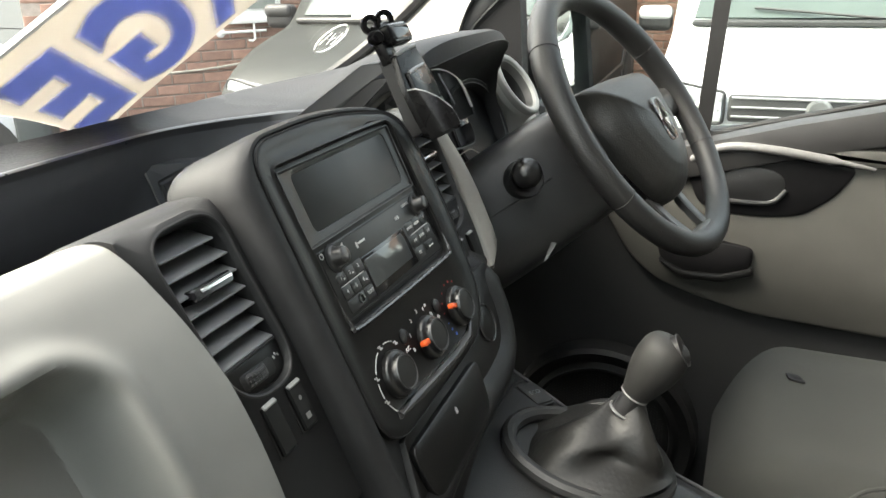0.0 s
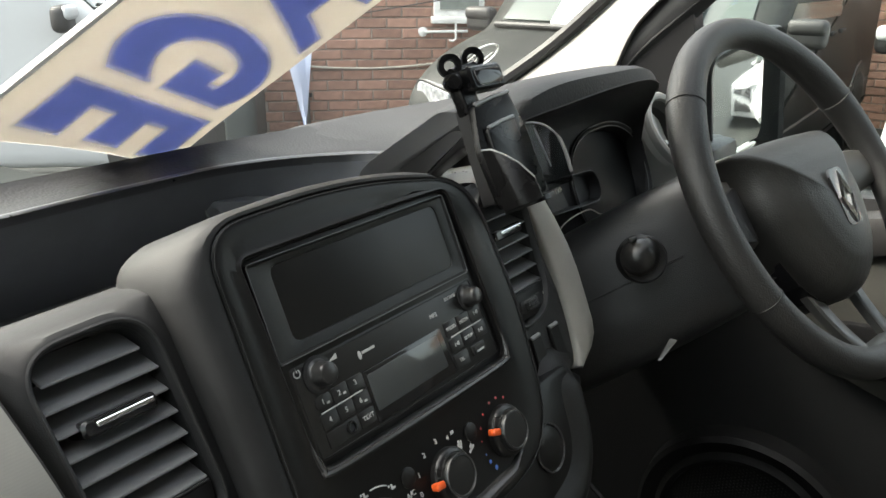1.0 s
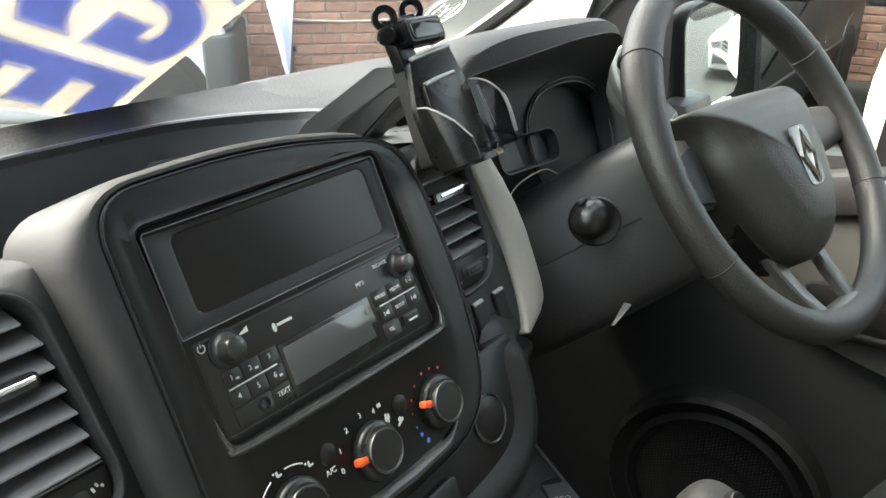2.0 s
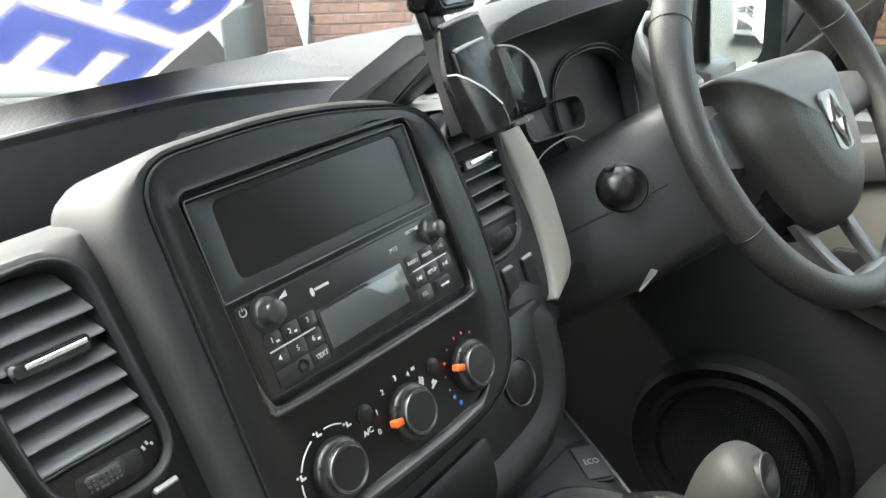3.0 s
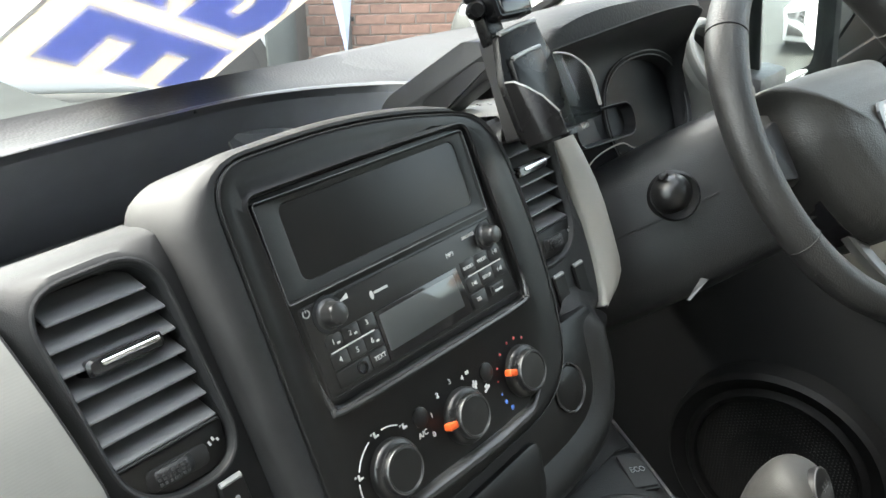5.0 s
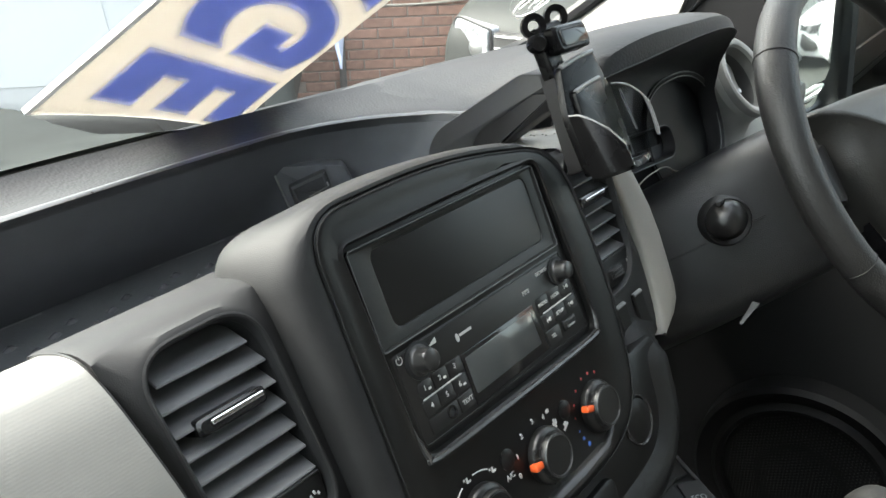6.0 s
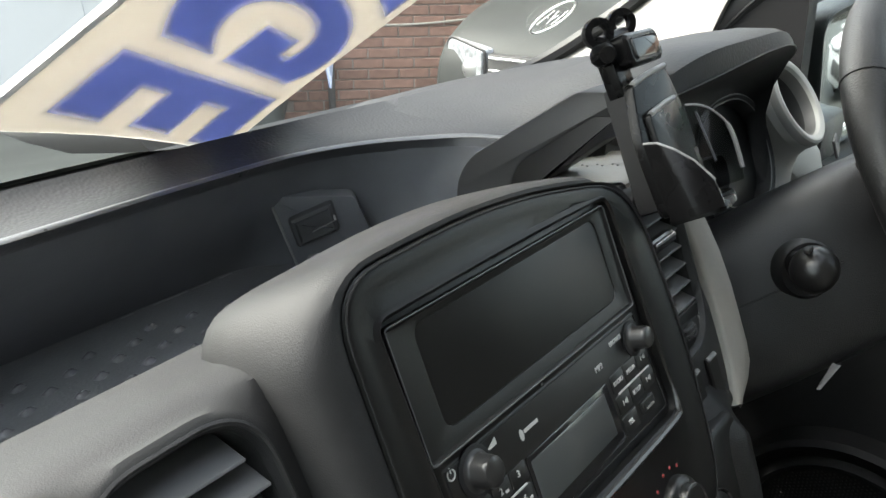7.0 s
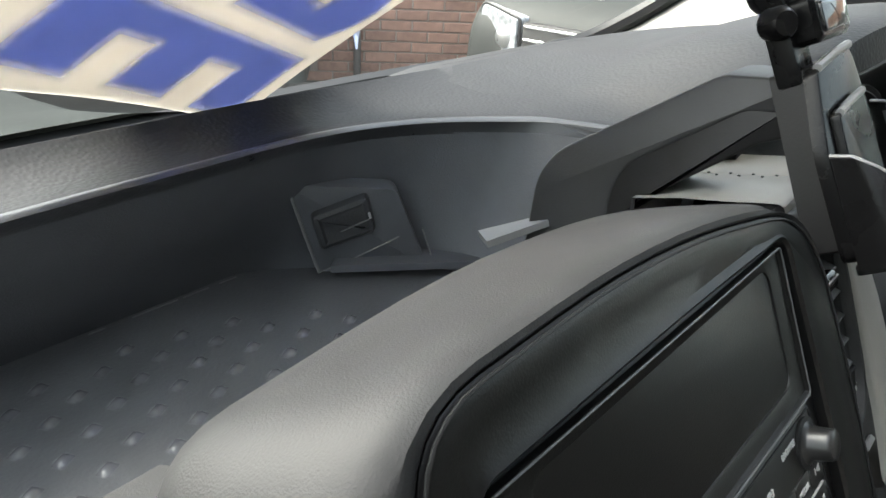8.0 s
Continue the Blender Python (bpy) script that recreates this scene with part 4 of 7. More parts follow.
for body_, size, u, v in (("1", 0.0052, -0.0730, -0.0122), ("2", 0.0052, -0.0600, -0.0122), ("3", 0.0052, -0.0462, -0.0115), ("4", 0.0052, -0.0722, -0.0230), ("5", 0.0052, -0.0590, -0.0230), ("6", 0.0052, -0.0468, -0.0228),
                          ("TEXT", 0.0047, -0.0452, -0.0337), ("MP3", 0.0050, 0.0370, 0.0005), ("BROWSE", 0.0040, 0.0590, 0.0063), ("RADIO", 0.0040, 0.0495, -0.0125), ("MEDIA", 0.0040, 0.0645, -0.0125), ("SETUP", 0.0040, 0.0640, -0.0243), ("TEL", 0.0042, 0.0500, -0.0355)):
    letters(body_, size * 0.84, on_face(u, v, INK if v < 0 else -0.0026), WHITE_INK, radio, "writing")
for u, v in ((-0.0695, -0.0137), (-0.0562, -0.0137), (-0.0430, -0.0243)):
    part("small_mark", rbox(0.0022, 0.0012, 0.0004, 0, 1), WHITE_INK, radio, m=on_face(u, v, -0.0021))
part("volume_wedge", loft([[(0, 0, 0), (0.0075, 0, 0), (0.0075, 0.0032, 0)], [(0, 0, 0.0004), (0.0075, 0, 0.0004), (0.0075, 0.0032, 0.0004)]]), WHITE_INK, radio, m=on_face(-0.0600, 0.0062, -0.0028))
part("power_mark", join(tube([(0.0022 * math.sin(a), 0.0022 * math.cos(a), 0) for a in [0.6 + (2 * math.pi - 1.2) * i / 14 for i in range(15)]], 0.0004, 5), rbox(0.0006, 0.0024, 0.0006, 0, 1, (0, 0.0018, 0))), WHITE_INK, radio, m=on_face(-0.0830, 0.0088, -0.0027))
part("oval_mark", loft([[(0.0014 * math.cos(a), 0.0026 * math.sin(a), z) for a in [2 * math.pi * i / 16 for i in range(16)]] for z in (0, 0.0004)]), WHITE_INK, radio, m=on_face(-0.0355, 0.0012, -0.0028))
part("word_bar", rbox(0.0115, 0.0016, 0.0004, 0, 1), WHITE_INK, radio, m=on_face(-0.0275, 0.0018, -0.0027))
for u, v in ((0.0790, -0.0118), (0.0500, -0.0243), (0.0785, -0.0243)):
    part("arrow_mark", join(rbox(0.0005, 0.0028, 0.0004, 0, 1, (-0.0018, 0, 0)), loft([[(-0.001, 0, 0), (0.0015, -0.0014, 0), (0.0015, 0.0014, 0)], [(-0.001, 0, 0.0004), (0.0015, -0.0014, 0.0004), (0.0015, 0.0014, 0.0004)]]), rbox(0.0005, 0.0028, 0.0004, 0, 1, (0.0024, 0, 0))), WHITE_INK, radio, m=on_face(u, v, -0.0021))
part("screw_mark", lathe([(0.0010, 0), (0.0007, 0.0006)], 8), SHELL, radio, m=on_face(-0.0140, 0.0152, 0.0002))

# heater controls: three rotary knobs on the fascia
heater = thing("heater_controls", "three black rotary heater knobs with orange pointers", "heater controls", fp(0, -0.095))


def dial(u, v, pointer):
    r = 0.0180
    k = part("dial", lathe([(r, 0), (r, 0.0035), (r * 0.97, 0.0049), (r * 0.90, 0.0058), (r * 0.80, 0.0064), (r * 0.78, 0.0096), (r * 0.745, 0.0106), (r * 0.69, 0.0109), (r * 0.66, 0.0103), (0.0004, 0.0105)], 48), DIAL, heater, m=on_face(u, v, 0.0008))
    part("ring", tube([(r * 0.745 * math.cos(a), r * 0.745 * math.sin(a), 0.0104) for a in [2 * math.pi * i / 48 for i in range(48)]], 0.0006, 6, closed=True), DIAL_RING, k, "thin silver ring", m=on_face(u, v, 0.0008))
    part("collar", tube([(r * 0.81 * math.cos(a), r * 0.81 * math.sin(a), 0.0066) for a in [2 * math.pi * i / 48 for i in range(48)]], 0.0004, 6, closed=True), SHELL, k, m=on_face(u, v, 0.0008))
    if pointer is not None:
        part("pointer", rbox(0.0105, 0.0046, 0.0062, 0.0012, 2, (-0.0160, 0, 0.0052)), ORANGE, k, "orange pointer", m=on_face(u, v, 0.0008, pointer))
        part("pointer_slot", tube([(-0.0140, 0.0042, 0.0085), (-0.0180, 0.0042, 0.0048), (-0.0165, 0.0100, 0.0048), (-0.0115, 0.0095, 0.0085)], 0.0004, 5), SHELL, k, m=on_face(u, v, 0.0008, pointer))
    for a in (150, 250):
        part("grip_mark", rbox(0.003, 0.0012, 0.0006, 0, 1, (-0.0165, 0, 0.0053)), SHELL, k, m=on_face(u, v, 0.0008, a - 180))


DIALS = ((-0.0660, -0.0945, None), (-0.0010, -0.0945, -6), (0.0640, -0.0945, -20))
for u, v, p in DIALS:
    dial(u, v, p)
W0 = 0.0013
for body_, size, u, v in (("0", 0.0055, -0.0292, -0.0925), ("1", 0.0055, -0.0262, -0.0815), ("2", 0.0055, -0.0168, -0.0730), ("3", 0.0055, -0.0035, -0.0702), ("4", 0.0055, 0.0078, -0.0732), ("A/C", 0.0055, -0.0372, -0.0880)):
    letters(body_, size * 0.88, on_face(u, v, W0), WHITE_INK, heater, "writing")
for a, ink, s in [(100, RED_INK, 1.0), (80, RED_INK, 1.0), (60, RED_INK, 1.0), (125, RED_INK, 0.9), (148, RED_INK, 0.8), (168, RED_INK, 0.6), (190, BLUE_INK, 0.7), (205, BLUE_INK, 1.3), (222, BLUE_INK, 1.6)]:
    part("dot", lathe([(0.0011 * s, 0), (0.0009 * s, 0.0003)], 10), ink, heater, m=on_face(0.0620 + 0.0245 * math.cos(radians(a)), -0.0955 + 0.0245 * math.sin(radians(a)), W0 - 0.0002))
for a0, a1 in ((60, 88), (112, 150), (165, 190), (205, 235)):
    part("arc", tube([fp(-0.0665 + 0.0262 * math.cos(radians(a)), -0.0962 + 0.0262 * math.sin(radians(a)), W0) for a in [a0 + (a1 - a0) * i / 6 for i in range(7)]], 0.00045, 5), WHITE_INK, heater)
for a in (50, 100, 157, 198, 245):
    u, v = -0.0665 + 0.0262 * math.cos(radians(a)), -0.0962 + 0.0262 * math.sin(radians(a))
    part("symbol", join(rbox(0.0014, 0.0032, 0.0003, 0, 1), rbox(0.0030, 0.0012, 0.0003, 0, 1, (0.0014, -0.0012, 0)), rbox(0.0012, 0.0012, 0.0003, 0, 1, (-0.0022, 0.0012, 0))), WHITE_INK, heater, m=on_face(u, v, W0))
for u, v in ((-0.0352, -0.0780), (0.0300, -0.0795)):
    part("push_button", lathe([(0.0062, -0.002), (0.0062, 0.0012), (0.0054, 0.0016), (0.0004, 0.0013)], 28), PANEL, heater, m=on_face(u, v, 0.0006))
part("fan_mark", join(*[rbox(0.0016, 0.0030, 0.0003, 0.0, 1, (0.0016 * math.cos(a), 0.0016 * math.sin(a), 0)) for a in (0.3, 1.9, 3.4, 5.0)]), WHITE_INK, heater, m=on_face(0.0165, -0.0820, W0))
part("recirculation_mark", join(rbox(0.0065, 0.0016, 0.0003, 0, 1), rbox(0.003, 0.0026, 0.0003, 0, 1, (0.0006, 0.0016, 0))), WHITE_INK, heater, m=on_face(0.0262, -0.0895, W0, 25))
part("defrost_mark", rbox(0.0032, 0.0022, 0.0003, 0, 1), WHITE_INK, heater, m=on_face(0.0132, -0.0718, W0))

# pale strip beside the driver's vent and its cap on top of the pod
lps = []
for (a, v0), (b, v1) in zip(strip_in, strip_out):
    lps.append([fp(a - 0.001, v0, -0.045), fp(a, v0, -0.0215), fp(a + 0.0012, v0, -0.0192), fp(a + 0.0035, v0, -0.0184), fp((a + b) / 2, (v0 + v1) / 2, -0.0176), fp(b - 0.004, v1, -0.0188), fp(b - 0.001, v1, -0.0208), fp(b, v1, -0.0240), fp(b + 0.001, v1, -0.07)])
part("pale_strip", loft(lps, False), BEIGE, dash, "pale warm-grey ribbed strip", auto=100)
cap_rows = []
for x, v0 in ((0.156, 0.0744), (0.166, 0.0748), (0.180, 0.0754), (0.1985, 0.0768), (0.2000, 0.0762), (0.2015, 0.0772), (0.215, 0.0788), (0.231, 0.0800)):
    cap_rows.append([fp(x, v0 + dv, w) for dv, w in ((-0.006, -0.0225), (-0.0025, -0.0228), (-0.0006, -0.0245), (0.0012, -0.032), (0.0034, -0.045), (0.0088, -0.070), (0.0125, -0.095), (-0.02, -0.11))])
part("pod_cap", loft(cap_rows, False), BEIGE, dash, "pale grey cap with small pinholes")
for i in range(7):
    part("pinhole", lathe([(0.0008, 0), (0.0007, 0.0006)], 6), SEAL, dash, m=on_face(0.1955 - 0.004 * (i % 2), 0.0796 + 0.0012 * i, -0.0375 - 0.0056 * i) @ pose(0, 0, 0, -77, 0, 0))

# ---- driver's side: hood, instruments, side vent, knee panel ----
hood_top = spline([(0.213, 0.122, 1.2455), (0.243, 0.122, 1.2505), (0.254, 0.104, 1.268), (0.268, 0.080, 1.300), (0.32, 0.068, 1.315), (0.42, 0.064, 1.316), (0.50, 0.064, 1.313), (0.54, 0.066, 1.302), (0.556, 0.072, 1.286)], 6)
hood_mid = spline([(0.223, 0.178, 1.2425), (0.253, 0.178, 1.2462), (0.271, 0.168, 1.2545), (0.295, 0.15, 1.278), (0.34, 0.145, 1.303), (0.44, 0.145, 1.306), (0.53, 0.15, 1.302), (0.58, 0.16, 1.292), (0.60, 0.165, 1.278)], 6)
hood_far = spline([(0.239, 0.260, 1.2420), (0.269, 0.260, 1.2452), (0.292, 0.256, 1.2480), (0.32, 0.25, 1.254), (0.38, 0.245, 1.268), (0.48, 0.24, 1.273), (0.58, 0.24, 1.270), (0.68, 0.235, 1.258), (0.84, 0.225, 1.235)], 6)
hood_end = spline([(0.255, 0.346, 1.2480), (0.285, 0.346, 1.2510), (0.310, 0.3465, 1.2508), (0.34, 0.347, 1.2506), (0.42, 0.347, 1.250), (0.54, 0.338, 1.249), (0.66, 0.330, 1.246), (0.80, 0.32, 1.238), (1.02, 0.305, 1.215)], 6)
seam_line = spline([(0.214, 0.118, 1.240), (0.230, 0.100, 1.258), (0.242, 0.087, 1.273), (0.255, 0.074, 1.287), (0.32, 0.062, 1.296), (0.42, 0.057, 1.302), (0.50, 0.057, 1.301), (0.54, 0.060, 1.292), (0.556, 0.068, 1.280)], 6)
lower = spline([(0.225, 0.10, 1.235), (0.262, 0.078, 1.255), (0.33, 0.068, 1.266), (0.42, 0.066, 1.270), (0.49, 0.068, 1.268), (0.525, 0.072, 1.262), (0.54, 0.08, 1.255)], 6)
inner = spline([(0.24, 0.125, 1.215), (0.28, 0.11, 1.240), (0.34, 0.105, 1.250), (0.42, 0.105, 1.254), (0.48, 0.105, 1.252), (0.515, 0.108, 1.245), (0.53, 0.115, 1.235)], 6)
part("instrument_hood", loft([hood_end, hood_far, mix(hood_far, hood_mid, 0.5, 0.003), hood_mid, mix(hood_mid, hood_top, 0.5, 0.004), mix(hood_mid, hood_top, 0.88, 0.003), hood_top, mix(hood_top, seam_line, 0.35, 0.001), mix(hood_top, seam_line, 0.92)], False), PAD, dash, "grained black instrument hood")
part("hood_seam", tube([p + Vector((0, -0.0006, 0.0006)) for p in seam_line[12:]], 0.0008, 6), SEAL, dash)
part("edge_gap", tube([p + Vector((0, 0.016, -0.009)) for p in far] + [p + Vector((0, 0.016, -0.007)) for p in hood_end[8:]], 0.004, 8), SEAL, dash)
part("dash_top", loft([hood_end, [p + Vector((0, 0.04, -0.008)) for p in hood_end], [p + Vector((0.0, 0.20, -0.08)) for p in hood_end]], False), PAD, dash)
part("instrument_back", loft([[Vector((x, 0.135, z)) for x in (0.215, 0.35, 0.5, 0.66)] for z in (1.06, 1.27)], False), DARK, dash)
dials_ = thing("instrument_cluster", "dark unlit instrument cluster in an oval surround", "instrument cluster", (0.5, 0.1, 1.19))
CM = Matrix.Translation((0.490, 0.086, 1.187)) @ pose(0, 0, 0, 68, 0, 0)
OV = [(0.092 * math.copysign(abs(math.cos(a)) ** 0.82, math.cos(a)), 0.060 * math.copysign(abs(math.sin(a)) ** 0.82, math.sin(a))) for a in [2 * math.pi * i / 48 for i in range(48)]]
# the hood's concave front sweeps from its seam into the oval
rim_ = [CM @ Vector((x * 1.05, y * 1.07, 0.001)) for x, y in OV]
under = spline([(0.222, 0.098, 1.262), (0.215, 0.10, 1.19), (0.25, 0.10, 1.11), (0.40, 0.10, 1.08), (0.55, 0.10, 1.08), (0.60, 0.098, 1.10), (0.590, 0.098, 1.17), (0.566, 0.104, 1.24), (0.556, 0.072, 1.280)], 6)
outer_ = []
for i in range(48):
    a = 360 * i / 48
    if -8 < (a + 180) % 360 - 180 < 172:
        k = (a + 8) % 360 / 180
        src = seam_line[::-1]
    else:
        k = ((a - 172) % 360) / 180
        src = under
    f = max(0.0, min(0.9999, k)) * (len(src) - 1)
    outer_.append(src[int(f)].lerp(src[int(f) + 1], f - int(f)))
part("hood_face", loft([[p + Vector((0, 0.008, 0.006)) for p in outer_], outer_, [p.lerp(q, 0.3) + Vector((0, 0.010, 0.002)) for p, q in zip(outer_, rim_)], [p.lerp(q, 0.6) + Vector((0, 0.012, 0.002)) for p, q in zip(outer_, rim_)], [p.lerp(q, 0.9) + Vector((0, 0.004, 0)) for p, q in zip(outer_, rim_)], rim_], True, False), HOOD_FACE, dash, "matt black face below the hood")
part("surround", loft([at_z([(x * 1.07, y * 1.09) for x, y in OV], -0.006), at_z([(x * 1.055, y * 1.075) for x, y in OV], 0.003), at_z([(x * 1.035, y * 1.05) for x, y in OV], 0.0055), at_z([(x * 1.0, y * 1.0) for x, y in OV], 0.002), at_z([(x * 0.97, y * 0.96) for x, y in OV], -0.012)], True, False), HOOD_FACE, dials_, m=CM)
part("lens", loft([at_z([(x * 0.98, y * 0.97) for x, y in OV], -0.014), at_z([(x * 0.98, y * 0.97) for x, y in OV], -0.012)]), LENS, dials_, "dark lens", m=CM)
part("trim_line", tube([(x * 1.0, y * 1.0, 0.0025) for x, y in OV], 0.0007, 5, closed=True), RIM_LINE, dials_, m=CM)
part("outer_line", tube([(x * 1.055, y * 1.075, 0.0042) for x, y in OV], 0.0006, 5, closed=True), RIM_LINE, dials_, m=CM)
pocket = rpoly([(-0.060, -0.0165, 0.015), (0.053, -0.0165, 0.017), (0.053, 0.0165, 0.017), (-0.060, 0.0165, 0.01)], 6)
PM = Matrix.Translation((0.385, 0.080, 1.1955)) @ pose(0, 0, 0, 68, 0, 0) @ pose(0, 0, 0, 0, 0, -4)
part("side_pocket", loft([at_z(inset(pocket, -0.0014), -0.018), at_z(inset(pocket, -0.0014), 0.0025), at_z(inset(pocket, -0.0007), 0.003), at_z(pocket, 0.0025), at_z(inset(pocket, 0.002), -0.010)], True, False), COWL, dials_, m=PM)
part("side_pocket_floor", loft([at_z(pocket, -0.012), at_z(pocket, -0.010)]), SEAL, dials_, m=PM)
wire = thing("loose_wire", "thin beige wire hanging from the dashboard", "wire", (0.31, 0.03, 1.17))
part("strand", tube(spline([(0.292, 0.045, 1.145), (0.296, 0.055, 1.160), (0.335, 0.065, 1.174), (0.382, 0.062, 1.1795), (0.400, 0.055, 1.172), (0.432, 0.05, 1.164)], 5), 0.0008, 6), WIRE, wire)

# round side vent in its pale housing
side = thing("side_air_vent", "round side air vent in a pale grey housing", "air vent", (0.62, 0.07, 1.22), "dashboard air vents")
RV = Matrix.Translation((0.633, 0.0735, 1.2245)) @ pose(0, 0, 0, 55, 0, -3)
part("ring", lathe([(0.0505, -0.013), (0.0518, -0.006), (0.0525, -0.001), (0.0512, 0.0030), (0.0485, 0.0050), (0.0450, 0.0050), (0.0420, 0.0030), (0.0405, -0.001)], 48, False), RING_GREY, side, "pale grey rim", m=RV)
part("bowl", lathe([(0.0406, -0.0008), (0.0395, -0.006), (0.0380, -0.0125)], 48, False), BOWL, side, "mid grey bowl", m=RV)
part("collar", lathe([(0.0515, -0.003), (0.0522, -0.008), (0.0515, -0.014)], 48, False), PALE, side, "pale flared collar", m=RV)
part("throat", loft([[(r * math.cos(2 * math.pi * i / 48), r * math.sin(2 * math.pi * i / 48), z) for i in range(48)] for r, z in ((0.0381, -0.0123), (0.0365, -0.020), (0.0325, -0.044), (0.0005, -0.044))], True, False), SEAL, side, m=RV)
for k in (-0.018, -0.006, 0.006, 0.018):
    part("slat", rbox(2 * math.sqrt(0.031 ** 2 - k * k) - 0.004, 0.0015, 0.009, 0, 1), DARK, side, m=RV @ pose(0, k, -0.034, 20, 0, 0))
part("catch", rbox(0.008, 0.006, 0.006, 0.001, 1), SILVER, side, m=RV @ pose(0.006, -0.012, -0.018))
hl = []
for v, (a, b, y0, y1) in zip((1.272, 1.262, 1.24, 1.21, 1.18, 1.15, 1.11, 1.06), ((0.560, 0.66, 0.095, 0.16), (0.562, 0.67, 0.093, 0.15), (0.570, 0.69, 0.092, 0.14), (0.588, 0.71, 0.090, 0.12), (0.608, 0.72, 0.086, 0.10), (0.630, 0.73, 0.080, 0.08), (0.68, 0.74, 0.06, 0.07), (0.70, 0.75, 0.06, 0.06))):
    hl.append([Vector((a + 0.15, 0.16, v)), Vector((a + 0.018, y0 + 0.010, v)), Vector((a + 0.020, y0, v)), Vector((0.5 * (a + b), (y0 + y1) / 2 - 0.012, v)), Vector((b, y1 - 0.02, v)), Vector((b + 0.01, y1 + 0.02, v))])
part("housing", loft(hl, False), PALE, side, "pale warm-grey housing")
trumpet = []
for rr_, ox, oy, z in ((0.0516, 0.0, 0.0, -0.006), (0.0490, 0.002, -0.003, -0.014), (0.0420, 0.008, -0.013, -0.028), (0.0370, 0.013, -0.030, -0.044), (0.0365, 0.015, -0.052, -0.060), (0.042, 0.018, -0.082, -0.080)):
    trumpet.append([(ox + rr_ * math.cos(a), oy + rr_ * math.sin(a), z) for a in [2 * math.pi * i / 40 for i in range(40)]])
part("neck", loft(trumpet, True, False), PALE, side, "pale flared neck", m=RV)
for k in range(4):
    part("louvre", rbox(0.010, 0.003, 0.02, 0.001, 1), DARK, side, m=Matrix.Translation((0.646 + 0.011 * k, 0.028 + 0.002 * k, 1.176)) @ pose(0, 0, 0, -20, 0, 10))

# knee panel below the instruments and the dark parts under it
part("knee_panel", loft([[Vector((x, y + 0.02 * abs(x - 0.5), z)) for x in (0.206, 0.24, 0.3, 0.4, 0.5, 0.6, 0.7, 0.86)] for y, z in ((0.14, 1.165), (0.11, 1.160), (0.09, 1.145), (0.08, 1.11), (0.08, 1.05), (0.10, 1.0), (0.14, 0.95), (0.3, 0.9))], False), COWL, dash)
part("under_cover", rbox(0.05, 0.06, 0.05, 0.008, 2), SEAL, dash, m=Matrix.Translation((0.245, 0.03, 1.035)) @ pose(0, 0, 0, 15, 0, 20))
lever = thing("column_lever", "small satin metal column adjusting lever", "lever", (0.33, -0.06, 1.068))
part("blade", slab((0.316, -0.0525, 1.0680), (0.3165, -0.0550, 1.0680), (0.3310, -0.0640, 1.0865), (0.3270, -0.0580, 1.0885), 0.003), SATIN, lever)

# ---- steering column, wheel ----
wa, wb = radians(35.8), radians(-10.8)
nz = Vector((math.sin(wb) * math.cos(wa), -math.cos(wa) * math.cos(wb), math.sin(wa)))
wx = Vector((0, 0, 1)).cross(nz).normalized()
wy = nz.cross(wx)
WH = Matrix(((wx.x, wy.x, nz.x, 0.491), (wx.y, wy.y, nz.y, -0.125), (wx.z, wy.z, nz.z, 1.209), (0, 0, 0, 1)))
column = thing("steering_column", "black plastic steering column cowl with a stalk", "steering column", (0.491, 0.0, 1.1))
part("cowl", loft([at_z(rrect(-0.070, 0.070, -0.065, 0.050, 0.035, 8), -0.045), at_z(rrect(-0.090, 0.088, -0.08, 0.062, 0.042, 8), -0.055), at_z(rrect(-0.118, 0.105, -0.088, 0.066, 0.05, 8), -0.085), at_z(rrect(-0.150, 0.115, -0.093, 0.065, 0.055, 8), -0.12), at_z(rrect(-0.185, 0.12, -0.098, 0.062, 0.06, 8), -0.165), at_z(rrect(-0.235, 0.12, -0.102, 0.056, 0.06, 8), -0.235), at_z(rrect(-0.255, 0.12, -0.105, 0.05, 0.06, 8), -0.29)]), COWL, column, m=WH)
part("seam", tube([WH @ Vector(p) for p in ((-0.1178, -0.012, -0.085), (-0.1500, -0.014, -0.12), (-0.1850, -0.016, -0.165), (-0.2350, -0.018, -0.235))], 0.0011, 6), SEAL, column)
part("stalk", tube([(0.272, -0.041, 1.183), (0.285, -0.036, 1.178), (0.33, -0.015, 1.166)], 0.0115, 16), GLOSS, column)
st = lathe([(0.0005, 0.016), (0.006, 0.0155), (0.0115, 0.012), (0.0152, 0.006), (0.0164, -0.002), (0.0160, -0.010), (0.013, -0.018), (0.010, -0.022)], 28)
part("stalk_knob", st, DIAL, column, auto=70, m=Matrix.Translation((0.268, -0.043, 1.184)) @ Vector((-1, -0.18, 0.12)).to_track_quat("Z", "Y").to_matrix().to_4x4())
part("stalk_tip", rbox(0.009, 0.005, 0.004, 0.001, 1), SHELL, column, m=Matrix.Translation((0.262, -0.038, 1.2005)))
part("stalk_socket", lathe([(0.0225, -0.012), (0.0225, 0.0), (0.0205, 0.003), (0.016, 0.0005), (0.012, -0.006)], 28), SEAL, column, "dark socket", m=Matrix.Translation((0.312, -0.030, 1.166)) @ Vector((-0.75, -0.60, 0.28)).to_track_quat("Z", "Y").to_matrix().to_4x4())

wheel = thing("steering_wheel", "black grained steering wheel with a maker's emblem", "steering wheel", (0.491, -0.125, 1.209))
R0 = 0.178


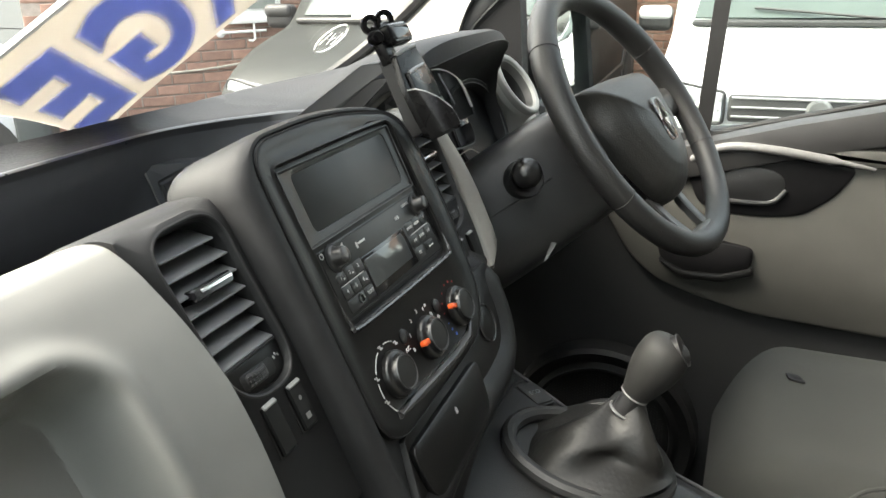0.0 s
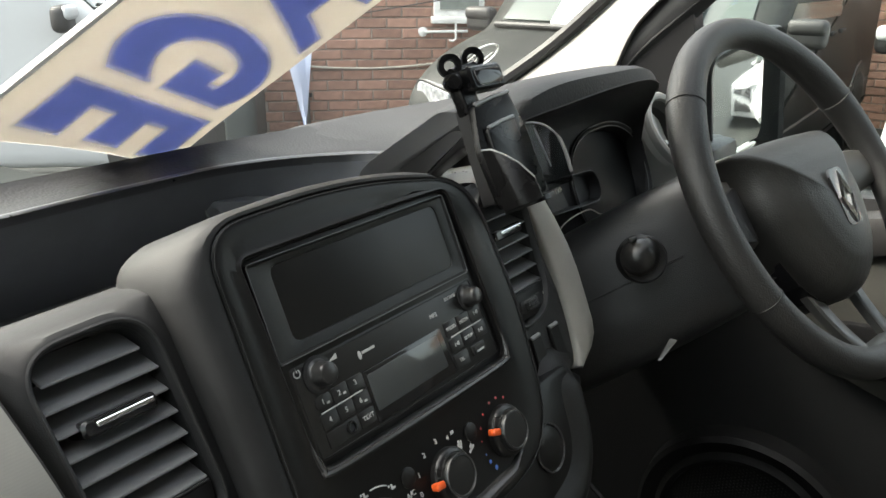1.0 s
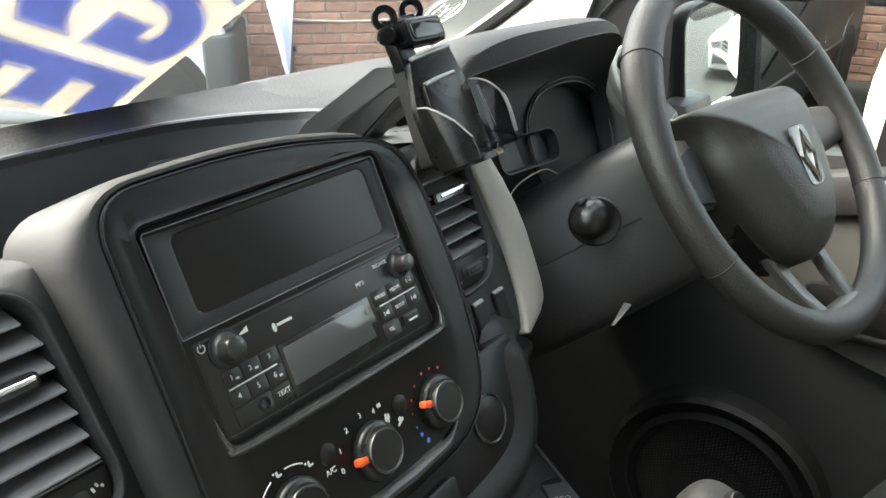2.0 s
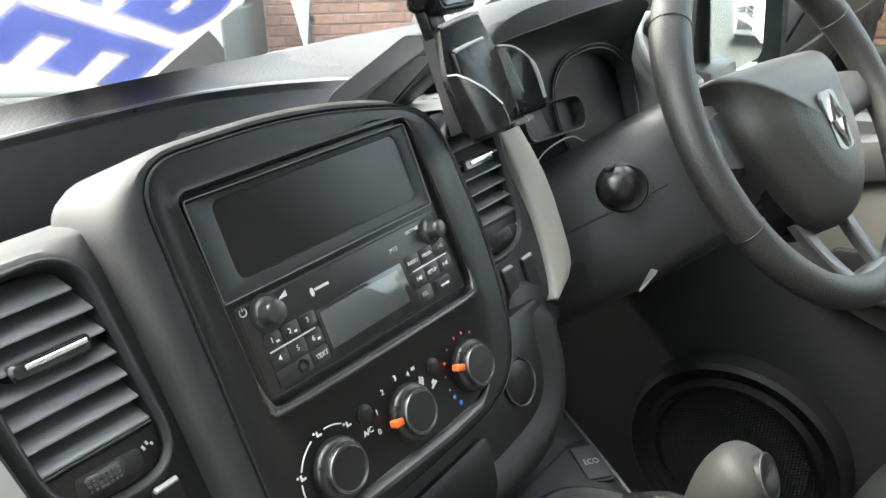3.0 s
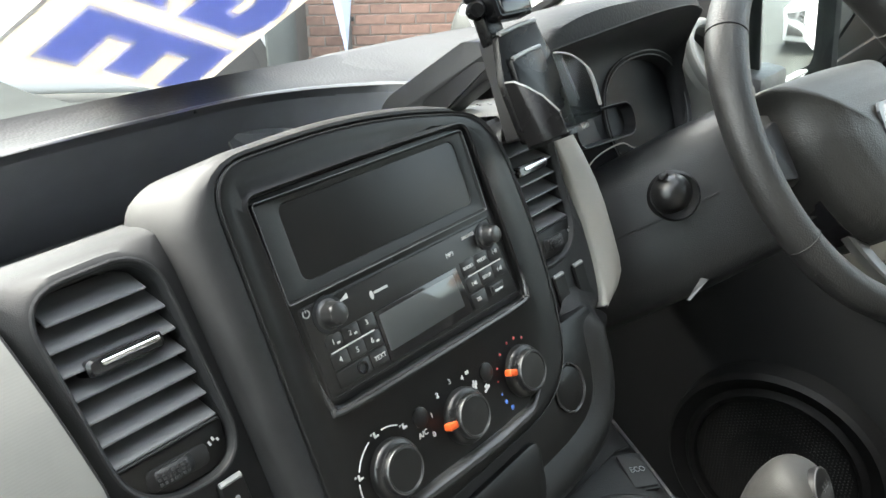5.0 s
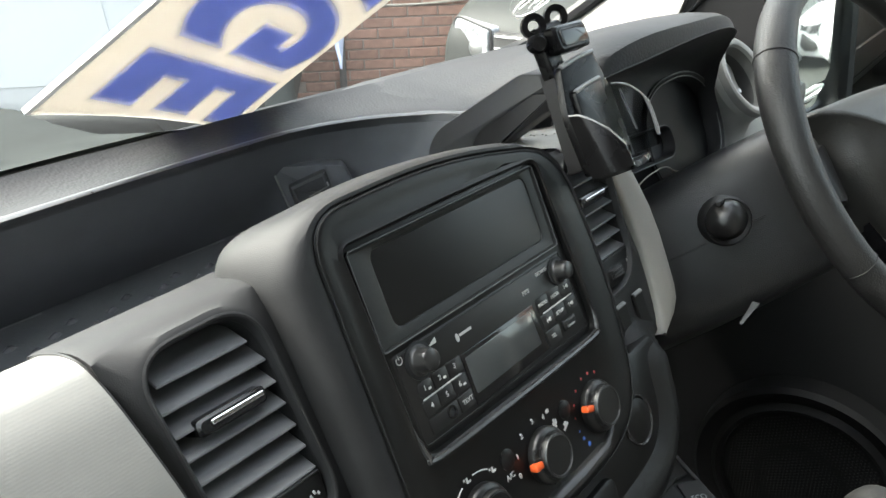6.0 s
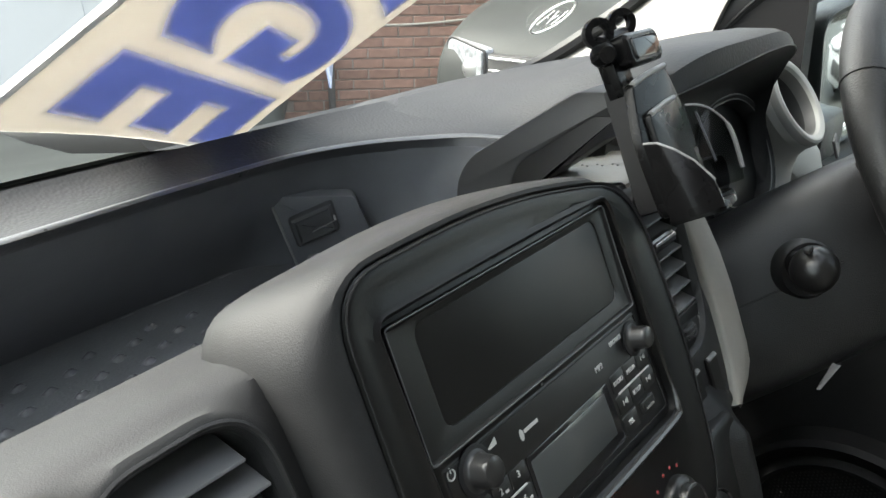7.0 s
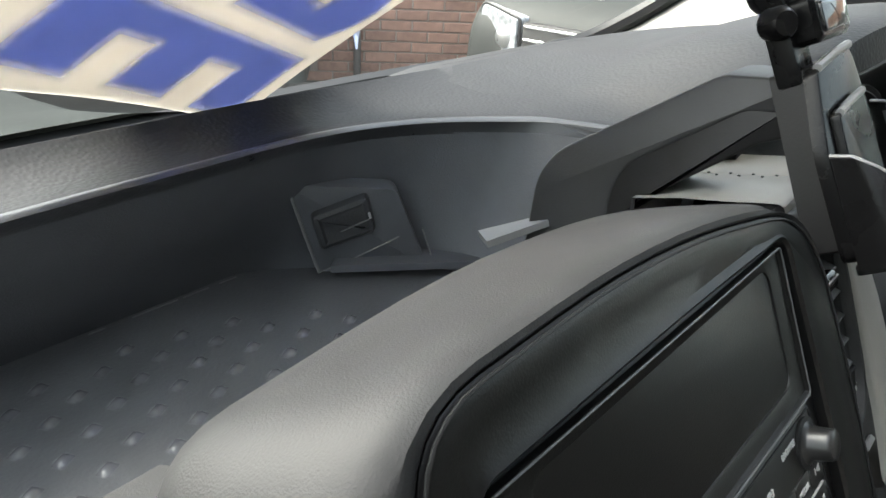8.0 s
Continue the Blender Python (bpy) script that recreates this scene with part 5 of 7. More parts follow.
def rim_r(a):
    """The rim is a little thicker where the thumbs rest."""
    d = min(abs((math.degrees(a) - k + 180) % 360 - 180) for k in (35, 145))
    return 0.0158 + 0.0022 * math.exp(-(d / 22) ** 2)


part("rim", tube([(R0 * math.cos(a), R0 * math.sin(a), 0) for a in (2 * math.pi * i / 96 for i in range(96))], [rim_r(2 * math.pi * i / 96) for i in range(96)], 16, closed=True), WHEEL_SKIN, wheel, m=WH)
for ang in (28, 142, 205, 335):
    a = radians(ang)
    c = Vector((R0 * math.cos(a), R0 * math.sin(a), 0))
    d1, d2 = Vector((math.cos(a), math.sin(a), 0)), Vector((0, 0, 1))
    rr = rim_r(a) + 0.0001
    part("rim_seam", tube([c + (d1 * math.cos(b) + d2 * math.sin(b)) * rr for b in [2 * math.pi * i / 24 for i in range(24)]], 0.0007, 5, closed=True), SEAL, wheel, m=WH)


def dense(outline, n):
    """The outline with n - 1 further points on every side."""
    return [(a[0] + (b[0] - a[0]) * k / n, a[1] + (b[1] - a[1]) * k / n) for a, b in zip(outline, outline[1:] + outline[:1]) for k in range(n)]


HUB = WH @ pose(-0.006, -0.010, -0.015)
hub = rpoly([(-0.042, -0.104, 0.06), (0.042, -0.104, 0.06), (0.091, -0.005, 0.05), (0.085, 0.044, 0.02), (0.097, 0.068, 0.007), (0.0, 0.071, 0.07), (-0.097, 0.068, 0.007), (-0.085, 0.044, 0.02), (-0.091, -0.005, 0.05)], 6)
DOME = ((1.02, -0.035), (1.0, 0.0), (0.985, 0.0095), (0.95, 0.0165), (0.88, 0.0245), (0.76, 0.0330), (0.6, 0.0405), (0.4, 0.0455), (0.15, 0.048))


def cover_z(x, y, f):
    """Height of the airbag cover: a dome whose flanks fall away past a soft crease."""
    k = next(n for n in range(len(DOME) - 1) if DOME[n + 1][0] <= f)
    (f0, z0), (f1, z1) = DOME[k], DOME[k + 1]
    dome = z0 + (z1 - z0) * (f0 - f) / (f0 - f1)
    flank = 0.0275 - 1.15 * (abs(x) - 0.0765 - 0.10 * (y + 0.012))
    h = max(0.0, 0.003 - abs(dome - flank)) / 0.003
    return min(dome, flank) - h * h * 0.003 / 4 if f < 0.99 else min(dome, flank)


cover = []
for f in (1.02, 1.0, 0.985, 0.965, 0.94, 0.91, 0.88, 0.85, 0.82, 0.79, 0.76, 0.73, 0.70, 0.67, 0.64, 0.61, 0.58, 0.54, 0.5, 0.45, 0.4, 0.3, 0.15):
    cover.append([(x * f, (y + 0.02) * f - 0.02, cover_z(x * f, (y + 0.02) * f - 0.02, f)) for x, y in dense(hub, 4)])
part("airbag_cover", loft(cover), AIRBAG, wheel, m=HUB, auto=60)
shroud = rpoly([(-0.045, -0.105, 0.06), (0.045, -0.105, 0.06), (0.093, 0.0, 0.05), (0.082, 0.062, 0.05), (-0.082, 0.062, 0.05), (-0.093, 0.0, 0.05)], 6)
part("hub_shroud", loft([at_z(inset(shroud, 0.02), -0.055), at_z(shroud, -0.035), at_z(inset(shroud, 0.001), -0.004), at_z(inset(shroud, 0.006), 0.002)]), GLOSS, wheel, m=HUB)
for s in (-1, 1):
    lp = []
    for x, y0, y1, z in ((0.070, -0.035, 0.045, -0.024), (0.105, -0.03, 0.038, -0.022), (0.135, -0.026, 0.030, -0.014), (0.160, -0.022, 0.024, -0.004), (0.176, -0.02, 0.02, 0.0)):
        lp.append([(s * x, y0, z - 0.008), (s * x, y0 + 0.004, z), (s * x, (y0 + y1) / 2, z + 0.003), (s * x, y1 - 0.004, z), (s * x, y1, z - 0.008), (s * x, y1 - 0.004, z - 0.016), (s * x, y0 + 0.004, z - 0.016)])
    part("spoke", loft(lp), SPOKE, wheel, m=WH, auto=70)
    part("spoke_button", plate(rpoly([(s * 0.098, -0.028, 0.006), (s * 0.132, -0.022, 0.006), (s * 0.130, 0.022, 0.006), (s * 0.096, 0.03, 0.006)][::(1 if s > 0 else -1)], 4), -0.022, -0.0155, 0.002), DARK, wheel, m=WH)
    lo = []
    for k in range(9):
        t = k / 8
        x = s * (0.045 * (1 - t) + 0.030 * t)
        y = -0.085 * (1 - t) - 0.170 * t
        z = -0.022 * (1 - t) - 0.004 * math.sin(t * math.pi)
        w_ = 0.010 - 0.001 * math.sin(t * math.pi)
        lo.append([(x - w_, y, z - 0.010), (x - w_, y, z - 0.002), (x - w_ * 0.7, y, z), (x + w_ * 0.7, y, z), (x + w_, y, z - 0.002), (x + w_, y, z - 0.010)])
    part("lower_spoke", loft(lo), SPOKE, wheel, "satin grey lower spoke", m=WH)
part("lower_pad", plate(rpoly([(-0.05, -0.184, 0.008), (0.05, -0.184, 0.008), (0.042, -0.160, 0.01), (-0.042, -0.160, 0.01)], 5), -0.012, 0.006, 0.004), SPOKE, wheel, m=WH)
em = loft([[(0.013 * sx, 0.0265 * sy, z) for sx, sy in ((0, -1), (1, 0), (0, 1), (-1, 0))] for z in (0, 0.0022)] + [[(0.010 * sx, 0.022 * sy, 0.003) for sx, sy in ((0, -1), (1, 0), (0, 1), (-1, 0))]])
eb = part("emblem", loft([at_z(rpoly([(-0.016, -0.03, 0.01), (0.016, -0.03, 0.01), (0.016, 0.03, 0.01), (-0.016, 0.03, 0.01)], 4), 0), at_z(rpoly([(-0.015, -0.029, 0.01), (0.015, -0.029, 0.01), (0.015, 0.029, 0.01), (-0.015, 0.029, 0.01)], 4), 0.002)]), GLOSS, wheel, m=HUB @ pose(-0.002, -0.010, 0.0468, 3, 0, 0))
bmr = bmesh.new()
ring_o = [(0, -0.0265), (0.0125, 0), (0, 0.0265), (-0.0125, 0)]
ring_i = [(0, -0.0145), (0.0065, 0), (0, 0.0145), (-0.0065, 0)]
part("emblem_shape", loft([at_z(ring_o, 0), at_z(ring_o, 0.0018), at_z([(x * 0.8, y * 0.8) for x, y in ring_o], 0.0034), at_z(ring_i, 0.002), at_z(ring_i, 0)], True, False), CHROME, eb, "plain chrome diamond", m=HUB @ pose(-0.002, -0.010, 0.0487, 3, 0, 0), smooth=False)
bmr.free()
part("cover_mark", rbox(0.007, 0.0014, 0.0004, 0, 1), SEAL, wheel, m=HUB @ pose(-0.045, 0.004, 0.0420, 0, 0, -8))
part("cover_mark", rbox(0.008, 0.006, 0.0004, 0, 1), SHELL, wheel, m=HUB @ pose(0.005, -0.070, 0.0365, 24, 0, 0))

# ---- floor tunnel, gear lever ----
tunnel = thing("floor_tunnel", "grey moulded tunnel cover below the console", "tunnel cover", (0.1, -0.1, 0.55))
part("cover", loft([[Vector(p) for p in lp] for lp in (
    [(-0.10, 0.08, 1.0), (0.20, 0.08, 1.0), (0.262, 0.08, 0.985), (0.285, 0.08, 0.95), (0.30, 0.08, 0.36), (-0.12, 0.08, 0.36)],
    [(-0.10, -0.02, 0.985), (0.19, -0.02, 0.983), (0.240, -0.02, 0.968), (0.262, -0.02, 0.93), (0.28, -0.02, 0.36), (-0.12, -0.02, 0.36)],
    [(-0.10, -0.09, 0.968), (0.165, -0.09, 0.966), (0.205, -0.09, 0.955), (0.225, -0.09, 0.91), (0.25, -0.09, 0.36), (-0.12, -0.09, 0.36)],
    [(-0.10, -0.15, 0.952), (0.14, -0.15, 0.950), (0.175, -0.15, 0.94), (0.195, -0.15, 0.90), (0.22, -0.15, 0.36), (-0.12, -0.15, 0.36)],
    [(-0.10, -0.28, 0.925), (0.115, -0.28, 0.92), (0.14, -0.28, 0.91), (0.155, -0.28, 0.87), (0.18, -0.28, 0.36), (-0.12, -0.28, 0.36)])]), TUNNEL, tunnel, auto=50)
part("edge_trim", tube([(0.253, 0.08, 0.9935), (0.232, -0.02, 0.9768), (0.197, -0.09, 0.9620), (0.167, -0.15, 0.9465), (0.135, -0.28, 0.9160)], 0.0022, 8), DARK, tunnel, "thin black edge trim")
part("joint", tube([(-0.10, -0.052, 0.9785), (0.19, -0.055, 0.9755), (0.215, -0.058, 0.966)], 0.0012, 6), SEAL, tunnel)
eco = thing("eco_button", "grey rectangular button marked ECO on the tunnel", "button", (0.185, -0.078, 0.965))
EM = Matrix.Translation((0.186, -0.077, 0.9662)) @ pose(0, 0, 0, 13, 8, -30)
part("frame", plate(rrect(-0.014, 0.014, -0.019, 0.019, 0.003), -0.004, 0.0012, 0.0008), SEAL, eco, m=EM)
part("key", plate(rrect(-0.012, 0.012, -0.017, 0.017, 0.002), 0, 0.0035, 0.0012), TUNNEL, eco, m=EM)
letters("ECO", 0.0075, EM @ pose(0, 0, 0.0036), SILVER, eco, "writing")
gear = thing("gear_lever", "gear lever with a grey knob and black leather gaiter", "gear lever", (0.1, -0.13, 0.95))
ga, gb = Vector((0.105, -0.150, 0.955)), Vector((0.118, -0.213, 1.072))
gs = []
for i in range(15):
    t = i / 14
    c = ga.lerp(gb, t * 0.52) + Vector((0.006 * math.sin(t * 7), 0.004 * math.sin(t * 5 + 1), 0))
    r0 = 0.062 * (1 - t) ** 1.3 + 0.014
    lp = []
    for k in range(36):
        a = 2 * math.pi * k / 36
        fold = 1 + (0.24 * math.sin(3 * a + 2.2 * t) + 0.13 * math.sin(5 * a - 3 * t + 1)) * math.sin(min(1, t * 1.15) * math.pi) * (0.6 + 0.4 * t)
        lp.append(c + Vector((math.cos(a) * r0 * 0.9 * fold, math.sin(a) * r0 * 1.1 * fold, 0.006 * math.sin(2 * a + 6 * t))))
    gs.append(lp)
part("gaiter", loft(gs), GAITER, gear, "creased black leather gaiter")
part("surround", tube([Vector((ga.x + 0.060 * math.cos(a), ga.y + 0.075 * math.sin(a), ga.z + 0.004 + 0.2 * 0.075 * math.sin(a))) for a in [2 * math.pi * i / 40 for i in range(40)]], 0.008, 10, closed=True), TUNNEL, gear)
part("ruck", tube(spline([ga + Vector((0.045, -0.045, 0.012)), ga + Vector((0.062, -0.03, 0.022)), ga + Vector((0.068, 0.0, 0.018)), ga + Vector((0.060, 0.025, 0.008))], 5), [0.004] + [0.009] * 14 + [0.003], 10), GAITER, gear)
part("shaft", tube([ga.lerp(gb, 0.45), ga.lerp(gb, 0.62)], 0.0105, 16), DARK, gear)
for k in (0.47, 0.62):
    c, d = ga.lerp(gb, k), (gb - ga).normalized()
    q = d.to_track_quat("Z", "Y").to_matrix().to_4x4()
    part("collar", tube([(0.0125 * math.cos(a), 0.0125 * math.sin(a), 0) for a in [2 * math.pi * i / 28 for i in range(28)]], 0.0013, 8, closed=True), SATIN, gear, "satin silver collar", m=Matrix.Translation(c) @ q)
kp = spline([ga.lerp(gb, 0.62), ga.lerp(gb, 0.75), ga.lerp(gb, 0.9), ga.lerp(gb, 1.02), ga.lerp(gb, 1.10)], 5)
krad = [0.0120, 0.0128, 0.0138, 0.0150, 0.0162, 0.0174, 0.0186, 0.0196, 0.0204, 0.0210, 0.0214, 0.0216, 0.0216, 0.0214, 0.0210, 0.0204, 0.0194, 0.0180, 0.0158, 0.0124, 0.007]
part("knob", tube(kp, [r * 1.07 for r in krad], 28), KNOB, gear, "smooth grey gear knob")
cap_n = Vector((0.08, -0.87, 0.48))
capm = Matrix.Translation(ga.lerp(gb, 0.95) + cap_n * 0.0182) @ cap_n.to_track_quat("Z", "Y").to_matrix().to_4x4()
cap = part("shift_cap", lathe([(0.0148, -0.008), (0.0148, 0.0010), (0.0138, 0.0020), (0.0005, 0.0034)], 32), CAP, gear, "dark cap with the shift pattern", m=capm)
part("cap_rim", tube([(0.0147 * math.cos(a), 0.0147 * math.sin(a), 0.0014) for a in [2 * math.pi * i / 40 for i in range(40)]], 0.0005, 6, closed=True), DIAL_RING, cap, "thin silver rim", m=capm)
part("shift_lines", join(rbox(0.014, 0.0008, 0.0004, 0, 1), *[rbox(0.0008, 0.013, 0.0004, 0, 1, (k, 0, 0)) for k in (-0.006, 0.0, 0.006)]), DIAL_RING, cap, m=capm @ pose(0, 0.002, 0.0034) @ Matrix.Scale(0.72, 4))
letters("R", 0.004, capm @ pose(0.0, -0.0070, 0.0030), SILVER, cap, "writing")

# ---- driver's door ----
door = tagged(new("door_1"), "closed driver's door with a grey card, pull handle and black pocket", "", "", "structure")
door.location = (0.88, -0.3, 0.6)
bpy.context.view_layer.update()
DX = 0.86


def door_plate(name, pts, x0, x1, material, label="", r=0.02, bev=0.006):
    """A moulded plate on the door card: outline in (y, z)."""
    ol = rpoly([(y, z, r) for y, z in pts], 5)
    if sum(ol[i - 1][0] * ol[i][1] - ol[i][0] * ol[i - 1][1] for i in range(len(ol))) < 0:
        ol = ol[::-1]
    lp = [[Vector((x, y, z)) for y, z in inset(ol, d)] for x, d in ((x0, 0), (x1 + bev, 0), (x1 + bev * 0.3, bev * 0.35), (x1, bev))]
    return part(name, loft(lp), material, door, label)


part("inner_skin", slab((DX, -0.95, 0.36), (DX, 0.5, 0.36), (DX, 0.5, 1.06), (DX, -0.95, 1.19), 0.05), DOOR_SKIN, door)
door_plate("card", [(-0.95, 1.17), (-0.95, 0.76), (-0.414, 0.799), (-0.30, 0.806), (-0.193, 0.831), (-0.127, 0.855), (-0.08, 0.893), (-0.035, 0.968), (0.01, 1.075), (-0.184, 1.085)], DX, DX - 0.018, DOOR_GREY, "olive-grey lower door card", 0.03)
part("belt", loft([[Vector((x, y, z0 + dz)) for y, z0 in ((0.30, 1.05), (0.10, 1.06), (-0.05, 1.08), (-0.184, 1.112), (-0.32, 1.148), (-0.453, 1.178), (-0.7, 1.21), (-0.95, 1.23))] for x, dz in ((DX, -0.075), (DX - 0.028, -0.06), (DX - 0.034, -0.03), (DX - 0.028, -0.006), (DX - 0.01, 0.0), (DX + 0.03, -0.004))], False), BELT, door, "black upper door trim")
door_plate("grip_recess", [(-0.165, 1.06), (-0.19, 1.00), (-0.242, 0.987), (-0.308, 0.986), (-0.357, 0.994), (-0.402, 1.03), (-0.432, 1.078), (-0.36, 1.094), (-0.30, 1.102), (-0.22, 1.10)], DX - 0.016, DX - 0.022, SAIL, "black grip recess", 0.02)
door_plate("grip_hollow", [(-0.19, 1.05), (-0.20, 1.014), (-0.304, 1.012), (-0.327, 1.038), (-0.318, 1.065), (-0.273, 1.074), (-0.229, 1.062)], DX - 0.02, DX - 0.024, COWL, "", 0.02, 0.003)
part("grip_rail", tube(spline([(DX - 0.026, -0.16, 1.068), (DX - 0.030, -0.193, 1.092), (DX - 0.034, -0.238, 1.1065), (DX - 0.034, -0.301, 1.104), (DX - 0.030, -0.363, 1.095), (DX - 0.026, -0.424, 1.085), (DX - 0.022, -0.45, 1.080)], 5), [0.005] * 3 + [0.0075] * 20 + [0.004] * 9, 12), SATIN, door, "satin grey grip rail")
part("grip_scoop", tube(spline([(DX - 0.024, -0.20, 1.014), (DX - 0.026, -0.26, 1.012), (DX - 0.026, -0.305, 1.015), (DX - 0.024, -0.326, 1.036)], 5), 0.004, 10), COWL, door)
door_plate("arm_cap", [(-0.355, 1.100), (-0.43, 1.083), (-0.6, 1.075), (-0.6, 1.105), (-0.40, 1.112)], DX - 0.016, DX - 0.028, DOOR_GREY, "", 0.008)
door_plate("pocket", [(-0.124, 0.938), (-0.134, 0.896), (-0.175, 0.872), (-0.239, 0.872), (-0.285, 0.889), (-0.289, 0.930), (-0.20, 0.945)], DX - 0.016, DX - 0.026, SAIL, "black lower pocket", 0.015)
door_plate("pocket_rim", [(-0.132, 0.900), (-0.136, 0.890), (-0.175, 0.866), (-0.239, 0.866), (-0.291, 0.884), (-0.289, 0.897), (-0.239, 0.880), (-0.178, 0.880)], DX - 0.016, DX - 0.033, PANEL, "", 0.006, 0.003)
spk = Matrix.Translation((DX - 0.02, -0.045, 0.528)) @ pose(0, 0, 0, 0, -90, 0)
part("speaker_rim", lathe([(0.183, -0.02), (0.180, 0.016), (0.172, 0.024), (0.160, 0.016), (0.150, 0.012), (0.140, 0.020), (0.133, 0.016), (0.130, 0.004)], 64, False), SPEAKER_RIM, door, "round speaker surround, darkened for the dashboard's shadow", m=spk)
part("speaker_grille", lathe([(0.131, 0), (0.131, 0.006), (0.07, 0.014), (0.0005, 0.016)], 40), GRILLE, door, "speaker mesh, darkened for the dashboard's shadow", m=spk)
V, Fc = [], []
for i in range(-21, 22):
    for j in range(-21, 22):
        x, y = i * 0.006 + 0.003 * (j % 2), j * 0.0056
        r = math.hypot(x, y)
        if r < 0.124:
            z = 0.0165 - 0.0085 * (r / 0.131) ** 1.3
            n = len(V)
            V += [(x + 0.0017 * math.cos(a), y + 0.0017 * math.sin(a), z + 0.0012 * (k % 2)) for k, a in enumerate([math.pi / 3 * q for q in range(6)])]
            Fc.append([n + q for q in range(6)])
me = bpy.data.meshes.new("mesh_holes")
me.from_pydata([spk @ Vector(p) for p in V], [], Fc)
me.materials.append(SEAL)
holes = new("mesh_holes", me)
holes.parent = door
holes.matrix_parent_inverse = Matrix.Translation(door.location).inverted()
tagged(holes, "small round holes of the speaker mesh", "", "", "stuff")
win = part("pane", slab((DX + 0.03, -0.95, 1.1), (DX + 0.03, 0.32, 1.0), (DX + 0.0, -0.25, 1.92), (DX + 0.0, -0.95, 1.92), -0.004), GLASS, door)
win.visible_shadow = False
part("divider", slab((DX + 0.012, -0.172, 1.09), (DX + 0.012, -0.196, 1.09), (DX - 0.005, -0.232, 1.62), (DX - 0.005, -0.206, 1.62), 0.012), SEAL, door, "black window divider")
part("belt_seal", tube([(DX + 0.012, 0.28, 1.052), (DX + 0.012, 0.0, 1.070), (DX + 0.012, -0.184, 1.114), (DX + 0.012, -0.453, 1.180), (DX + 0.012, -0.95, 1.235)], 0.005, 8), SEAL, door)

# out of view: added so that less side light reaches the rear of the cab
door2 = tagged(new("door_2"), "unseen closed passenger's door, grey card below its window, panel blocking side light", "", "", "structure")
door2.location = (-0.9, -0.3, 0.6)
bpy.context.view_layer.update()
part("upper_panel", slab((-0.90, -0.95, 1.15), (-0.90, -0.40, 1.13), (-0.86, -0.40, 1.92), (-0.86, -0.95, 1.92), 0.03), BULKHEAD, door2)
part("card", slab((-0.93, -0.95, 0.36), (-0.93, 0.5, 0.36), (-0.93, 0.5, 1.12), (-0.93, -0.95, 1.20), 0.05), DOOR_GREY, door2)
part("frame", tube([(-0.89, 0.34, 1.18), (-0.86, -0.05, 1.57), (-0.83, -0.36, 1.92)], 0.03, 10), DARK, door2)
p2 = part("pane", slab((-0.91, -0.95, 1.15), (-0.91, 0.35, 1.1), (-0.86, -0.25, 1.92), (-0.86, -0.95, 1.92), 0.004), GLASS, door2)
p2.visible_shadow = False

# windscreen pillar: pale trim inside, black sail panel and door frame beside it
pil = tagged(new("pillar_1"), "pale grey windscreen pillar trim on the driver's side", "", "", "structure")
pil.location = (0.8, 0.3, 1.2)
bpy.context.view_layer.update()
pl = []
inner_edge = spline([(0.811, 0.27, 1.15), (0.811, 0.256, 1.20), (0.811, 0.236, 1.27), (0.813, 0.212, 1.33), (0.81, 0.175, 1.373), (0.81, 0.10, 1.45), (0.805, -0.05, 1.6), (0.78, -0.38, 1.93)], 4)
for b in inner_edge:
    up_ = max(-0.06, (b.z - SZ) / math.sin(SA))
    k = next(i for i in range(len(side_edge) - 1) if side_edge[i + 1].y >= up_ or i == len(side_edge) - 2)
    f = (up_ - side_edge[k].y) / (side_edge[k + 1].y - side_edge[k].y)
    a = screen_pt(side_edge[k].x + (side_edge[k + 1].x - side_edge[k].x) * f + 0.012, up_, -0.012)
    pl.append([a, a.lerp(b, 0.12) + Vector((-0.012, -0.010, 0)), a.lerp(b, 0.5) + Vector((-0.022, -0.016, 0)), a.lerp(b, 0.88) + Vector((-0.012, -0.006, 0)), b, b + Vector((0.03, 0.0, 0))])
part("trim", loft(pl, False), PILLAR, pil)
sail = loft([[Vector((0.83 + 0.04 * (1 if k else 0), y, z)) for y, z in ((0.33, 1.06), (0.262, 1.20), (0.232, 1.29), (0.19, 1.36), (0.14, 1.42), (0.125, 1.33), (0.12, 1.2), (0.115, 1.08))] for k in (0, 1)])
part("sail_panel", sail, SAIL, pil, "black sail panel behind the door mirror")
part("sail_line", tube(spline([(0.826, 0.26, 1.225), (0.826, 0.20, 1.30), (0.826, 0.13, 1.365), (0.826, 0.09, 1.40)], 5), 0.003, 6), SHELL, pil)
part("door_frame", tube([(0.85, 0.30, 1.21), (0.845, 0.18, 1.34), (0.83, -0.05, 1.57), (0.80, -0.36, 1.90)], [0.02, 0.022, 0.024, 0.024], 12, flat=1.4), DARK, pil)

# door mirror outside
mir = thing("door_mirror", "black door mirror housing with its glass", "door mirror", (1.02, 0.1, 1.1))
MM = Matrix.Translation((1.022, 0.085, 1.19)) @ pose(0, 0, 0, 90, 0, 0) @ pose(0, 0, 0, 0, -17, 0) @ pose(0, 0, 0, 0, 0, 11)
mo = rpoly([(-0.105, -0.125, 0.03), (0.09, -0.125, 0.03), (0.09, 0.125, 0.03), (-0.105, 0.115, 0.03)], 6)
